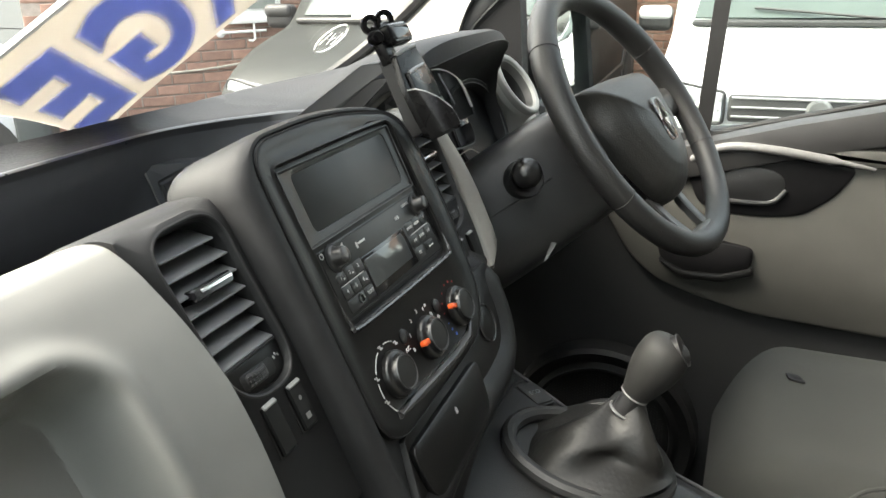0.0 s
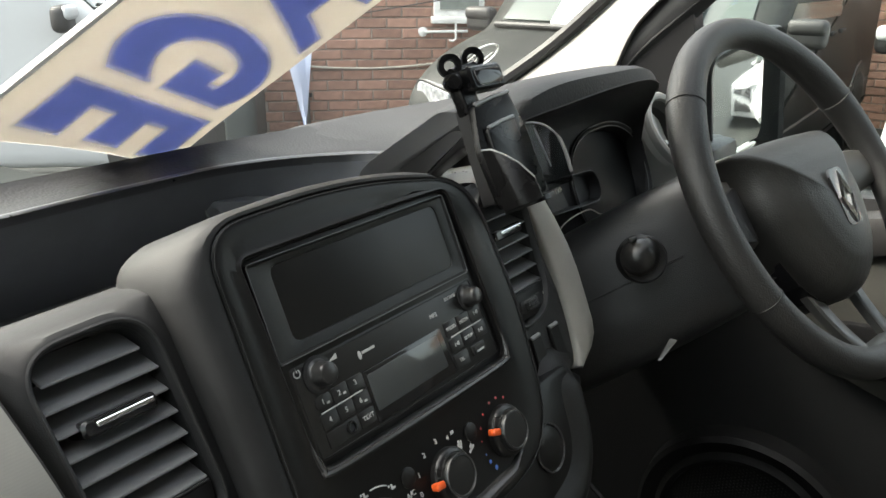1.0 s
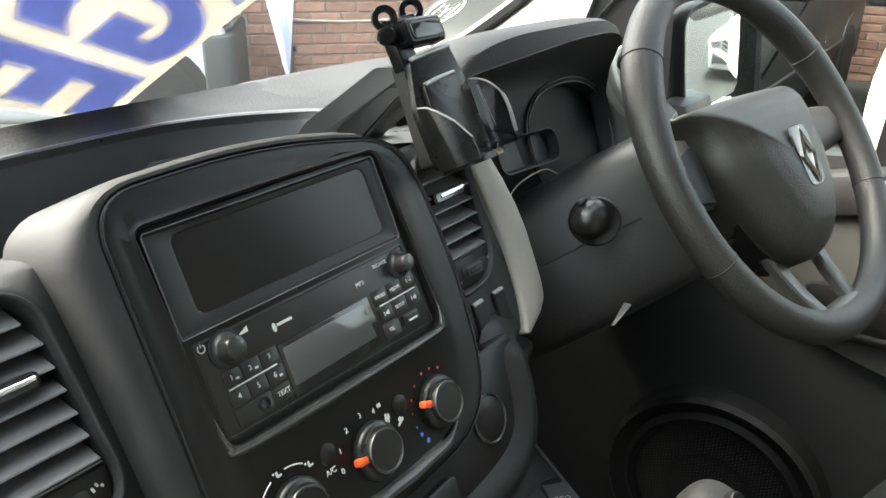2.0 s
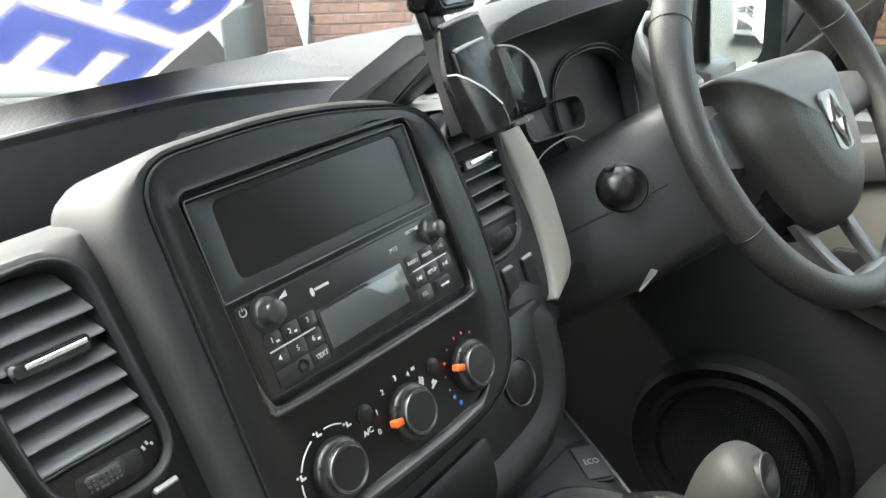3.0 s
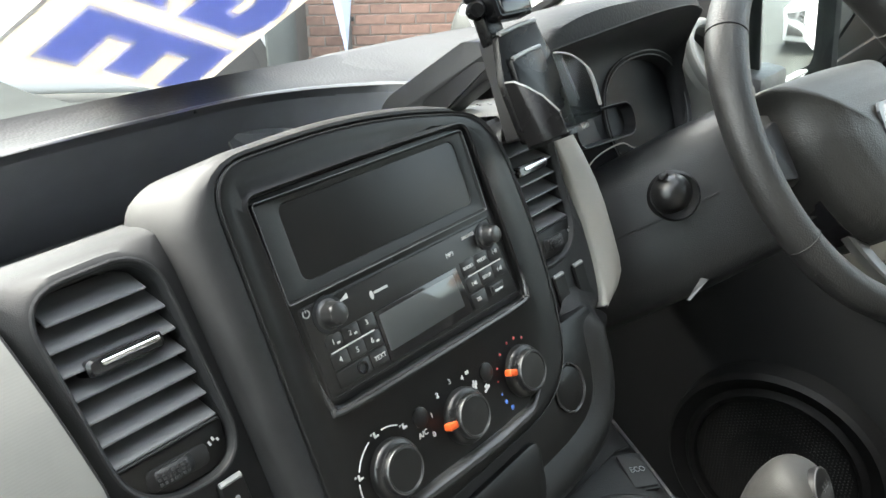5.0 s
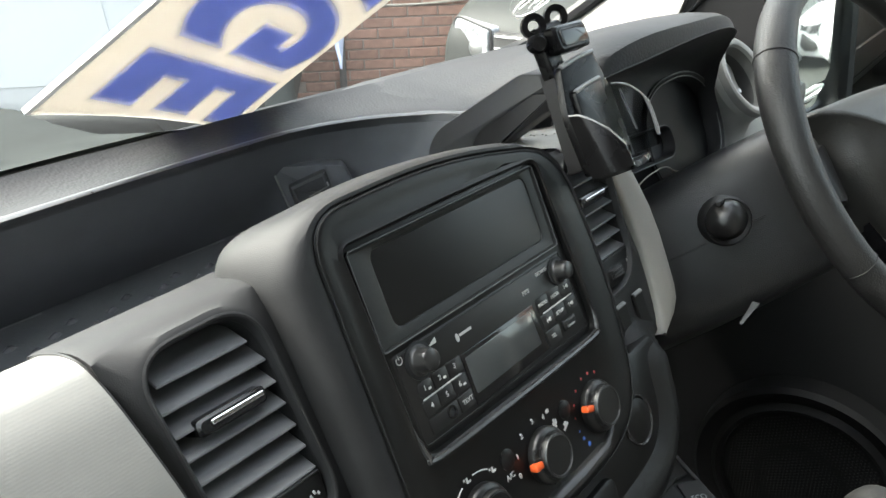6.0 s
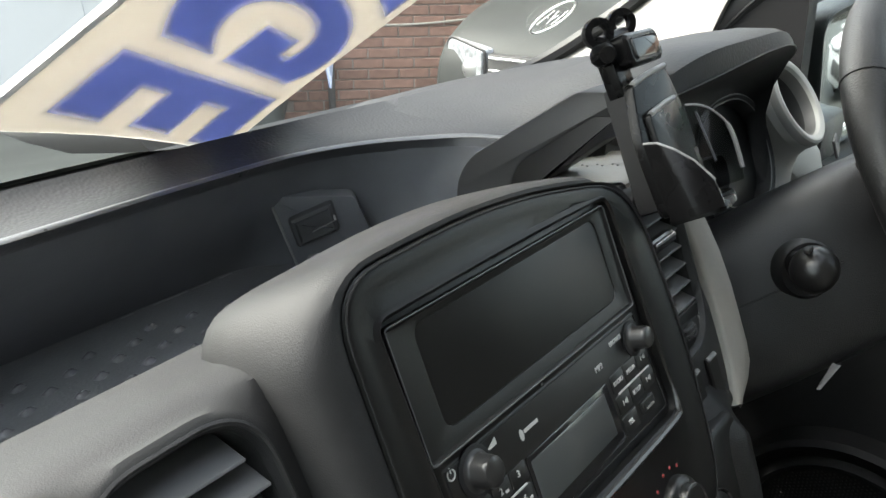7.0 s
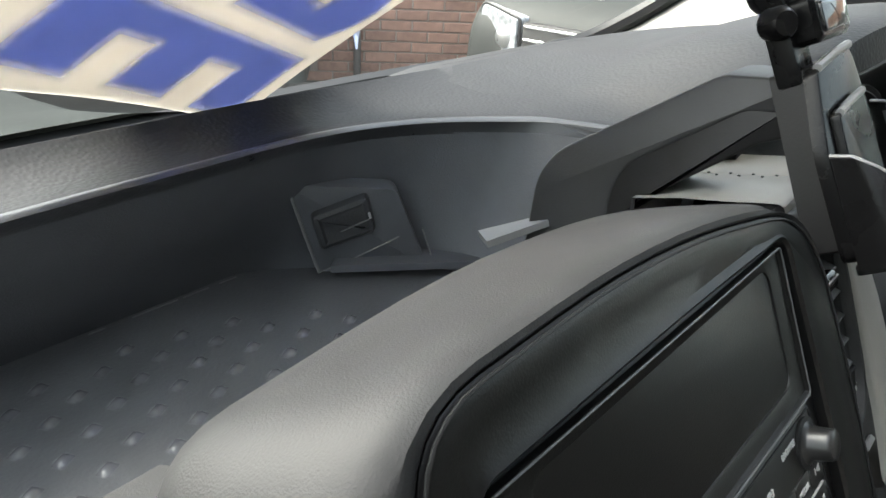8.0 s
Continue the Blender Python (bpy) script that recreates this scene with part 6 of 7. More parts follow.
part("housing", loft([at_z(inset(mo, 0.05), -0.09), at_z(inset(mo, 0.015), -0.07), at_z(inset(mo, -0.004), -0.02), at_z(inset(mo, -0.006), 0.0), at_z(inset(mo, -0.003), 0.006), at_z(inset(mo, 0.006), 0.002), at_z(inset(mo, 0.008), -0.012)], True, False), COWL, mir, m=MM)
def convex(outline, radius):
    """A domed mirror glass: rings of the outline, lower towards its rim."""
    c = Vector((sum(p[0] for p in outline) / len(outline), sum(p[1] for p in outline) / len(outline)))
    rows_ = []
    for f in (1.0, 0.85, 0.7, 0.55, 0.4, 0.25, 0.1):
        rows_.append([(c.x + (x - c.x) * f, c.y + (y - c.y) * f, -0.008 - ((x - c.x) ** 2 + (y - c.y) ** 2) * f * f / (2 * radius)) for x, y in outline])
    return loft([[(x, y, z - 0.006) for x, y, z in rows_[0]]] + rows_)


part("mirror_glass", convex(rpoly([(-0.098, -0.060, 0.012), (0.082, -0.060, 0.012), (0.082, 0.117, 0.022), (-0.098, 0.107, 0.022)], 5), 1.0), MIRROR, mir, "clean mirror glass", m=MM)
part("lower_glass", convex(rpoly([(-0.096, -0.117, 0.02), (0.080, -0.117, 0.02), (0.082, -0.066, 0.008), (-0.098, -0.066, 0.008)], 5), 0.4), MIRROR, mir, "wide-angle lower mirror", m=MM @ pose(0, 0, 0, 4, 0, 0))
part("foot", rbox(0.12, 0.05, 0.07, 0.012, 2, (0.93, 0.11, 1.12)), COWL, mir)

# ---- driver's seat ----
seat = thing("driver_seat", "grey cloth driver's seat cushion with a dark scuff", "seat", (0.5, -0.55, 0.55))
sc = []
for i in range(33):
    t = (i / 32) ** 1.7
    edge = 1 - (1 - min(1.0, t / 0.16)) ** 2.4
    top = 0.79 + 0.112 * edge - 0.015 * t
    lp = []
    for k in range(49):
        a = math.sin(math.pi / 2 * (-1 + 2 * k / 48))
        prof = max(0.0, 1 - abs(a) ** 3.4) ** 0.5
        bol = 0.012 * math.exp(-((abs(a) - 0.76) / 0.16) ** 2)
        y = -0.252 - 0.52 * t - 0.075 * (1 - t) ** 2 * max(0.0, (abs(a) - 0.4) / 0.6) ** 2.4
        lp.append(Vector((0.42 + 0.203 * a, y, 0.75 + (top - 0.75) * prof + bol * edge)))
    lp += [Vector((0.42 + 0.20, lp[-1].y, 0.73)), Vector((0.42 - 0.20, lp[0].y, 0.73))]
    sc.append(lp)
part("cushion", loft(sc), SEAT_CLOTH, seat, "worn grey cloth cushion", auto=120)
part("piping", tube(spline([(0.222, -0.40, 0.80), (0.232, -0.39, 0.872), (0.245, -0.46, 0.898), (0.245, -0.7, 0.893)], 6), 0.0025, 8), SEAT_CLOTH, seat)
part("scuff", plate(rpoly([(-0.015, -0.004, 0.003), (0.004, -0.009, 0.003), (0.016, 0.001, 0.003), (0.0, 0.009, 0.003)], 3), -0.002, 0.0012, 0.0004), SAIL, seat, "dark scuff mark", m=Matrix.Translation((0.440, -0.345, 0.9015)) @ pose(0, 0, 0, 4, 0, 40))
part("backrest", rbox(0.46, 0.12, 0.66, 0.05, 4, (0.43, -0.86, 1.16)), SEAT_CLOTH, seat)
part("base", rbox(0.36, 0.4, 0.41, 0.01, 2, (0.43, -0.55, 0.565)), DARK, seat)

# ---- phone holder ----
holder = thing("phone_holder", "black plastic phone holder on a dashboard arm", "phone holder", (0.16, 0.17, 1.2))
ha = radians(27)
HM = Matrix(((1, 0, 0, 0.172), (0, math.sin(ha), -math.cos(ha), 0.036), (0, math.cos(ha), math.sin(ha), 1.289), (0, 0, 0, 1)))
PLATE = rpoly([(-0.0325, -0.047, 0.006), (0.0345, -0.047, 0.006), (0.038, 0.004, 0.006), (0.0305, 0.0390, 0.004), (-0.0215, 0.0345, 0.004), (-0.034, 0.0, 0.008)], 4)
part("cradle_back", plate(PLATE, -0.006, 0.0, 0.0015), HOLDER, holder, m=HM)
part("cradle_pad", plate(rpoly([(-0.026, -0.040, 0.003), (0.024, -0.040, 0.003), (0.0185, 0.018, 0.003), (-0.021, 0.0145, 0.003)], 4), 0.0, 0.004, 0.001), HOLDER, holder, m=HM)
part("pad_edge", tube([HM @ Vector(p) for p in ((-0.0195, 0.0140, 0.0036), (0.0, 0.0165, 0.0036), (0.0180, 0.0178, 0.0036))], 0.0018, 8), CLEAR_EDGE, holder)
part("back_edge", tube([HM @ Vector(p) for p in ((-0.0200, 0.0340, -0.0004), (0.005, 0.0370, -0.0004), (0.0290, 0.0385, -0.0004))], 0.0020, 8), CLEAR_EDGE, holder)
part("spine", loft([at_z(rpoly([(-0.030, -0.042, 0.003), (0.010, -0.044, 0.003), (0.018, 0.036, 0.003), (-0.020, 0.036, 0.003)], 3), z) for z in (-0.020, -0.006)]), HOLDER_MATT, holder, m=HM)


def jaw(x, s, top):
    """A side jaw of the cradle: a curved wall that stands out from the back."""
    lp = []
    edge = [(0.0, top), (0.008, top - 0.002), (0.016, top - 0.008), (0.023, top - 0.018), (0.0285, top - 0.032), (0.0295, top - 0.040)]
    for n_, v_ in edge:
        turn = 0.010 * smooth((n_ - 0.016) / 0.014)
        xx = x - s * turn
        lp.append([(xx, v_, n_), (xx + s * 0.0022, v_, n_ + 0.0005), (xx + s * 0.0022, -0.049, n_ + 0.0005), (xx, -0.049, n_)])
    return loft(lp)


FAR_EDGE = spline([(0.0370, 0.0100, 0.0), (0.0400, 0.0075, 0.006), (0.0435, 0.0020, 0.012), (0.0465, -0.0085, 0.0175), (0.0470, -0.022, 0.0190), (0.0455, -0.040, 0.0185)], 4)


def far_jaw():
    """The other jaw: a thin clear wall that flares outwards."""
    return loft([[(p.x, p.y, p.z), (p.x + 0.0022, p.y, p.z), (p.x + 0.0005, -0.047, p.z * 0.9), (p.x - 0.0017, -0.047, p.z * 0.9)] for p in FAR_EDGE])


part("jaw", jaw(-0.0325, -1, -0.001), HOLDER, holder, m=HM, auto=75)
part("jaw", far_jaw(), SMOKED, holder, "smoked clear side jaw", m=HM, auto=75)
part("jaw_edge", tube([HM @ Vector((-0.0335 + 0.010 * smooth((n_ - 0.016) / 0.014), -0.001 + dv, n_)) for n_, dv in ((0.0, 0.0005), (0.008, -0.0015), (0.016, -0.0075), (0.023, -0.0175), (0.029, -0.032))], 0.0009, 6), CLEAR_EDGE, holder)
part("jaw_edge", tube([HM @ (p + Vector((0.0011, 0.0003, 0.0003))) for p in FAR_EDGE], [0.0008] * 13 + [0.0016] * (len(FAR_EDGE) - 13), 6), CLEAR_EDGE, holder)
part("jaw_rib", tube([HM @ Vector(p) for p in ((0.0405, 0.004, 0.0045), (0.0405, -0.030, 0.0065))], 0.0008, 6), CLEAR_EDGE, holder)
part("base", plate(rpoly([(-0.0335, -0.002, 0.004), (0.036, -0.002, 0.004), (0.030, 0.016, 0.010), (0.0, 0.028, 0.010), (-0.026, 0.030, 0.010)], 4), -0.0515, -0.047, 0.0015), HOLDER, holder, m=HM @ Matrix(((1, 0, 0, 0), (0, 0, 1, 0), (0, 1, 0, 0), (0, 0, 0, 1))))
part("neck", rbox(0.020, 0.034, 0.011, 0.002, 2, (-0.012, 0.046, -0.012)), HOLDER, holder, m=HM)
part("clamp_block", loft([at_z(rrect(-0.016, 0.029, 0.0435, 0.0635, 0.004), -0.010), at_z(rrect(-0.016, 0.029, 0.0435, 0.0635, 0.004), 0.001), at_z(rrect(-0.014, 0.027, 0.0455, 0.0615, 0.004), 0.003)]), HOLDER, holder, m=HM)
part("clamp_face", plate(rrect(-0.011, 0.024, 0.047, 0.060, 0.003), 0.003, 0.0045, 0.0008), GLOSS, holder, m=HM)
for x, y, n_ in ((-0.0165, 0.0695, -0.012), (0.0165, 0.0725, -0.012)):
    C = HM @ Vector((x, y, n_))
    q = Vector((-0.62, -0.74, 0.22)).to_track_quat("Z", "Y").to_matrix().to_4x4()
    part("clip_ring", lathe([(0.0092, -0.003), (0.0096, 0.0), (0.0092, 0.003), (0.0050, 0.0032), (0.0040, 0.0), (0.0050, -0.0032), (0.0092, -0.003)], 28, False), HOLDER, holder, m=Matrix.Translation(C) @ q)
part("clip_bar", tube([HM @ Vector((-0.018, 0.063, -0.012)), HM @ Vector((0.014, 0.066, -0.012))], 0.0045, 10), HOLDER, holder)
part("tightening_knob", lathe([(0.0005, 0.007), (0.005, 0.0068), (0.0068, 0.004), (0.0068, -0.004), (0.004, -0.007)], 24), HOLDER, holder, m=Matrix.Translation(HM @ Vector((-0.0235, 0.056, -0.010))) @ Vector((-0.62, -0.74, 0.22)).to_track_quat("Z", "Y").to_matrix().to_4x4())
def bracket(name, pts, x0, x1, material, label="", bev=0.0015):
    """A moulded bracket: outline in (y, z), thick across x, with eased edges."""
    ol = rpoly([(y, z, r) for y, z, r in pts], 4)
    if sum(ol[i - 1][0] * ol[i][1] - ol[i][0] * ol[i - 1][1] for i in range(len(ol))) < 0:
        ol = ol[::-1]
    lp = [[Vector((x, y, z)) for y, z in inset(ol, d)] for x, d in ((x0, bev), (x0 + bev * 0.4, bev * 0.3), (x0 + bev * 1.3, 0), (x1 - bev, 0), (x1, bev))]
    return part(name, loft(lp), material, holder, label, auto=45)


bracket("arm", [(0.056, 1.312, 0.002), (0.093, 1.308, 0.004), (0.1745, 1.252, 0.012), (0.184, 1.235, 0.008), (0.188, 1.19, 0.004), (0.139, 1.19, 0.003), (0.139, 1.240, 0.012), (0.131, 1.256, 0.006), (0.079, 1.294, 0.003), (0.056, 1.297, 0.002)], 0.160, 0.196, ARM, "matt black angled arm")
bracket("arm_web", [(0.056, 1.304, 0.002), (0.095, 1.299, 0.002), (0.152, 1.258, 0.002), (0.152, 1.205, 0.002), (0.138, 1.215, 0.006), (0.118, 1.2415, 0.006), (0.071, 1.2805, 0.003), (0.056, 1.287, 0.002)], 0.1608, 0.192, HOLDER_MATT)
part("arm_foot", slab((0.128, 0.190, 1.200), (0.160, 0.172, 1.209), (0.168, 0.19, 1.202), (0.14, 0.205, 1.198), 0.004), FOOT, holder, "pale grey fixing foot")

# ---- sign behind the windscreen ----
sign = thing("windscreen_sign", "cream sign board with blurred blue letters behind the glass", "sign", (0.1, 0.39, 1.24))
SB = Matrix(((1, 0, 0, 0), (0, -math.cos(SA), -math.sin(SA), 0.38), (0, math.sin(SA), -math.cos(SA), 1.25), (0, 0, 0, 1)))
rd = Vector((0.5, 0.866))
c1, c2 = Vector((0.118, -0.026)), Vector((-0.107, 0.079))
cols = [i / 16 for i in range(17)]


def board_pt(s, t, z):
    """Across the board s from its low corner, t metres along it."""
    p = c1.lerp(c2, s) + rd * t
    sag = 0.008 * math.sin(math.pi * s) * math.exp(-t / 0.05)
    return SB @ Vector((p.x, p.y + sag, z + 0.006 * math.exp(-t / 0.04) * (1 - s)))


tt = [0, 0.01, 0.03, 0.06, 0.1, 0.2, 0.35, 0.5, 0.72]
front_ = [[board_pt(s, t, 0.0015) for s in cols] for t in tt]
back_ = [[board_pt(s, t, -0.0015) for s in cols] for t in tt]
part("board", join(loft(front_, False), loft(back_, False)), SIGN, sign)
# whiter than the board, for the daylight on its cut edge
part("edge_strip", loft([[board_pt(s, t, z) for s, z in ((0.996, 0.0022), (1.002, 0.0022), (1.012, 0.0015), (1.012, -0.003), (0.996, -0.003))] for t in tt]), WHITE_EDGE, sign, "edge strip, whitened as the lit edge of the board")
tdir, tup = Vector((-0.499, -0.866)), Vector((-0.866, 0.499))


def glyph(ch, bold):
    """One flat letter of the built-in font, thickened by bold."""
    cu = bpy.data.curves.new("text", "FONT")
    cu.body, cu.size, cu.align_x, cu.align_y, cu.offset = ch, 1.0, "CENTER", "CENTER", bold
    ob = bpy.data.objects.new("text", cu)
    scene.collection.objects.link(ob)
    bpy.context.view_layer.update()
    me = bpy.data.meshes.new_from_object(ob.evaluated_get(bpy.context.evaluated_depsgraph_get()))
    bpy.data.objects.remove(ob)
    bm = bmesh.new()
    bm.from_mesh(me)
    bpy.data.meshes.remove(me)
    return bm


def soft_letter(ch, centre, wide, high, bold, blur=0.0065, cell=0.0022):
    """A letter printed with a soft rim: a fine sheet whose ink value falls off across the outline."""
    bm = glyph(ch, bold)
    bmesh.ops.remove_doubles(bm, verts=bm.verts, dist=1e-5)
    lo = [min(v.co[k] for v in bm.verts) for k in (0, 1)]
    hi = [max(v.co[k] for v in bm.verts) for k in (0, 1)]
    sx, sy = wide / (hi[0] - lo[0]), high / (hi[1] - lo[1])
    cx, cy = (lo[0] + hi[0]) / 2, (lo[1] + hi[1]) / 2
    rim = np.array([[[(v.co.x - cx) * sx, (v.co.y - cy) * sy] for v in e.verts] for e in bm.edges if len(e.link_faces) == 1])
    bm.free()
    nx, ny = int((wide + 4 * blur) / cell), int((high + 4 * blur) / cell)
    gx, gy = np.linspace(-wide / 2 - 2 * blur, wide / 2 + 2 * blur, nx), np.linspace(-high / 2 - 2 * blur, high / 2 + 2 * blur, ny)
    P = np.stack(np.meshgrid(gx, gy, indexing="ij"), -1).reshape(-1, 1, 2)
    A, B = rim[None, :, 0], rim[None, :, 1]
    d = B - A
    f = np.clip(((P - A) * d).sum(-1) / np.maximum((d * d).sum(-1), 1e-12), 0, 1)
    dist = np.sqrt((((P - A) - d * f[..., None]) ** 2).sum(-1)).min(1)
    cross = ((A[..., 1] > P[..., 1]) != (B[..., 1] > P[..., 1])) & (P[..., 0] < A[..., 0] + d[..., 0] * (P[..., 1] - A[..., 1]) / np.where(d[..., 1] == 0, 1e-9, d[..., 1]))
    inside = cross.sum(1) % 2 == 1
    ink = np.clip(0.5 + np.where(inside, dist, -dist) / (2 * blur), 0, 1).reshape(nx, ny)
    out = bmesh.new()
    lay = out.verts.layers.float.new("ink")
    grid = {}

    def vert(i, j):
        if (i, j) not in grid:
            p = centre + tdir * gx[i] + tup * gy[j]
            e1, r1 = c2 - c1, p - c1
            den = e1.x * rd.y - e1.y * rd.x
            s, t = (r1.x * rd.y - r1.y * rd.x) / den, (e1.x * r1.y - e1.y * r1.x) / den
            v = out.verts.new((gx[i], gy[j], 0.006 * math.exp(-max(0.0, t) / 0.04) * (1 - s)))
            v[lay] = float(ink[i, j])
            grid[i, j] = v
        return grid[i, j]

    for i in range(nx - 1):
        for j in range(ny - 1):
            if ink[i:i + 2, j:j + 2].max() > 0:
                out.faces.new((vert(i, j), vert(i + 1, j), vert(i + 1, j + 1), vert(i, j + 1)))
    T = Matrix(((tdir.x, tup.x, 0, centre.x), (tdir.y, tup.y, 0, centre.y), (0, 0, 1, 0.0035), (0, 0, 0, 1)))
    return part("letter", out, SIGN_BLUE, sign, "blurred blue letter", smooth=False, m=SB @ T)


for ch, k, wd, hg, bold in (("E", 0.0, 0.056, 0.190, 0.035), ("G", 0.090, 0.080, 0.200, 0.04), ("A", 0.192, 0.098, 0.192, 0.03)):
    soft_letter(ch, Vector((0.035, 0.0645)) - tdir * k, wd + 0.006, hg + 0.006, bold + 0.012)

# ---- yard outside ----
ASPHALT = mat("damp_asphalt", (0.036, 0.039, 0.037), 0.85, var=0.3, scale=3, bump=0.6, bump_scale=60, dirt=0.3, dirt_col=(0.05, 0.05, 0.046), spec=0.25)
structure("ground", slab((-80, -80, 0), (80, -80, 0), (80, 80, 0), (-80, 80, 0), -0.1), ASPHALT, "damp grey asphalt yard")
MORTAR = mat("grey_mortar", (0.33, 0.275, 0.235), 0.95, var=0.15, scale=20, bump=0.6, bump_scale=150)


def brick_material():
    m = mat("red_brick", (0.30, 0.172, 0.128), 0.9, var=0.22, scale=25, bump=0.7, bump_scale=120, dirt=0.45, dirt_col=(0.25, 0.158, 0.126))
    nt = m.node_tree
    b = nt.nodes["Principled BSDF"]
    src = b.inputs["Base Color"].links[0].from_socket
    info = nt.nodes.new("ShaderNodeObjectInfo")
    geo = nt.nodes.new("ShaderNodeNewGeometry")
    add = nt.nodes.new("ShaderNodeMath")
    add.operation = "ADD"
    nt.links.new(info.outputs["Random"], add.inputs[0])
    nt.links.new(geo.outputs["Random Per Island"], add.inputs[1])
    fr = nt.nodes.new("ShaderNodeMath")
    fr.operation = "FRACT"
    nt.links.new(add.outputs[0], fr.inputs[0])
    hs = nt.nodes.new("ShaderNodeHueSaturation")
    mr = nt.nodes.new("ShaderNodeMapRange")
    mr.inputs["To Min"].default_value, mr.inputs["To Max"].default_value = 0.78, 1.22
    nt.links.new(fr.outputs[0], mr.inputs["Value"])
    nt.links.new(mr.outputs["Result"], hs.inputs["Value"])
    nt.links.new(src, hs.inputs["Color"])
    nt.links.new(hs.outputs["Color"], b.inputs["Base Color"])
    return m


BRICK = brick_material()


def brick_verts(sx, sy, sz, b=0.004):
    """A brick with a worn front edge; its face looks along -y."""
    x, z = sx / 2, sz / 2
    v = [(-x, sy, -z), (x, sy, -z), (x, sy, z), (-x, sy, z), (-x, b, -z), (x, b, -z), (x, b, z), (-x, b, z), (-x + b, 0, -z + b), (x - b, 0, -z + b), (x - b, 0, z - b), (-x + b, 0, z - b)]
    f = [(0, 1, 5, 4), (1, 2, 6, 5), (2, 3, 7, 6), (3, 0, 4, 7), (4, 5, 9, 8), (5, 6, 10, 9), (6, 7, 11, 10), (7, 4, 8, 11), (8, 9, 10, 11)]
    return v, f


BV, BF = brick_verts(0.213, 0.03, 0.064)
BRICK_ME = bpy.data.meshes.new("brick")
BRICK_ME.from_pydata(BV, [], BF)
BRICK_ME.materials.append(BRICK)
walls = []


def brick_wall(name, a, ang, length, height, near, label):
    """A wall from a along ang degrees; its bricks within the stretch near (s0, s1, z0, z1) are single pieces."""
    M = Matrix.Translation(a) @ pose(0, 0, 0, 0, 0, ang)
    w = structure(name, slab((0, 0.012, 0), (length, 0.012, 0), (length, 0.012, height), (0, 0.012, height), -0.22), MORTAR, label, m=M)
    walls.append((w, M, length, height, near))
    return w


brick_wall("wall_yard", Vector((3.6228, 4.3572, 0)), -45, 2.81, 2.9, (0.0, 1.75, 0.22, 1.35), "weathered red brick wall of a yard building")
brick_wall("wall_side", Vector((8.05, 1.9, 0)), -90, 7.0, 2.9, (0.45, 2.2, 0.0, 1.5), "red brick wall at the end of the yard")

# fittings on the yard wall
YM = Matrix.Translation((1.65, 6.33, 0)) @ pose(0, 0, 0, 0, 0, -45)
WHITE_PVC = mat("white_painted_fittings", (0.7, 0.7, 0.68), 0.5, dirt=0.4, dirt_col=(0.4, 0.38, 0.34))
yw = thing("window_2", "small window with a white sill in the brick wall", "window", YM @ Vector((4.2, -0.02, 1.0)))
part("window_sill", rbox(0.42, 0.10, 0.05, 0.008, 2, (4.34, -0.02, 1.035)), WHITE_PVC, yw, m=YM)
part("window_frame", rbox(0.38, 0.05, 0.9, 0.006, 1, (4.34, 0.0, 1.51)), WHITE_PVC, yw, m=YM)
part("pane", rbox(0.29, 0.01, 0.8, 0, 1, (4.34, -0.03, 1.51)), mat("dull_window_glass", (0.22, 0.24, 0.22), 0.1), yw, m=YM)
pipe = thing("waste_pipe", "white plastic waste pipe on the brick wall", "pipe", YM @ Vector((4.2, -0.05, 0.95)))
part("run", tube([(4.08, -0.05, 0.950), (4.20, -0.05, 0.953), (4.40, -0.05, 0.955)], 0.011, 10), WHITE_PVC, pipe, m=YM)
part("drop", tube([(4.31, -0.06, 1.04), (4.31, -0.06, 0.90), (4.29, -0.06, 0.885), (4.26, -0.06, 0.89)], 0.009, 8), WHITE_PVC, pipe, m=YM)
part("flange", lathe([(0.035, 0), (0.035, 0.012), (0.015, 0.02)], 20), WHITE_PVC, pipe, m=YM @ pose(4.07, -0.005, 0.950, 90, 0, 0))
cable = thing("wall_cable", "pale cable sagging along the brick wall", "cable", YM @ Vector((3.6, -0.03, 0.75)))
part("strand", tube(spline([(3.05, -0.03, 0.80), (3.2, -0.03, 0.715), (3.6, -0.03, 0.69), (4.0, -0.03, 0.705), (4.5, -0.03, 0.76)], 6), 0.009, 8), mat("dusty_cable", (0.36, 0.33, 0.28), 0.7), cable, m=YM)
post = thing("drain_pipe", "dark grey drain pipe on the brick wall", "pipe", YM @ Vector((3.19, -0.05, 0)))
part("pipe", tube([(3.19, -0.05, 0.0), (3.19, -0.05, 2.8)], 0.026, 14), mat("dark_cast_pipe", (0.10, 0.095, 0.09), 0.7, dirt=0.4), post, m=YM)
for z in (0.5, 1.6):
    part("bracket", rbox(0.09, 0.04, 0.03, 0.005, 1, (3.19, -0.025, z)), SEAL, post, m=YM)

# pennant that hangs in front of the wall from a line between the walls
flag = thing("pennant", "white and blue pennant hanging on a line", "pennant", (3.2, 3.42, 0.45))
fx = Vector((0.70, 0.70, 0)).normalized()
fs_ = Vector((0.70, -0.70, 0))
f0 = Vector((3.22, 3.39, 0.43))
fl = []
for i in range(9):
    t = i / 8
    wv = 0.02 * math.sin(t * 7)
    w_ = 0.012 + 0.19 * t
    fl.append([f0 + Vector((0, 0, 0.62 * t)) + fs_ * (-w_ * 0.62 + w_ * k / 4) + fx * (wv + 0.012 * math.sin(k * 1.7 + t * 4)) for k in range(5)])
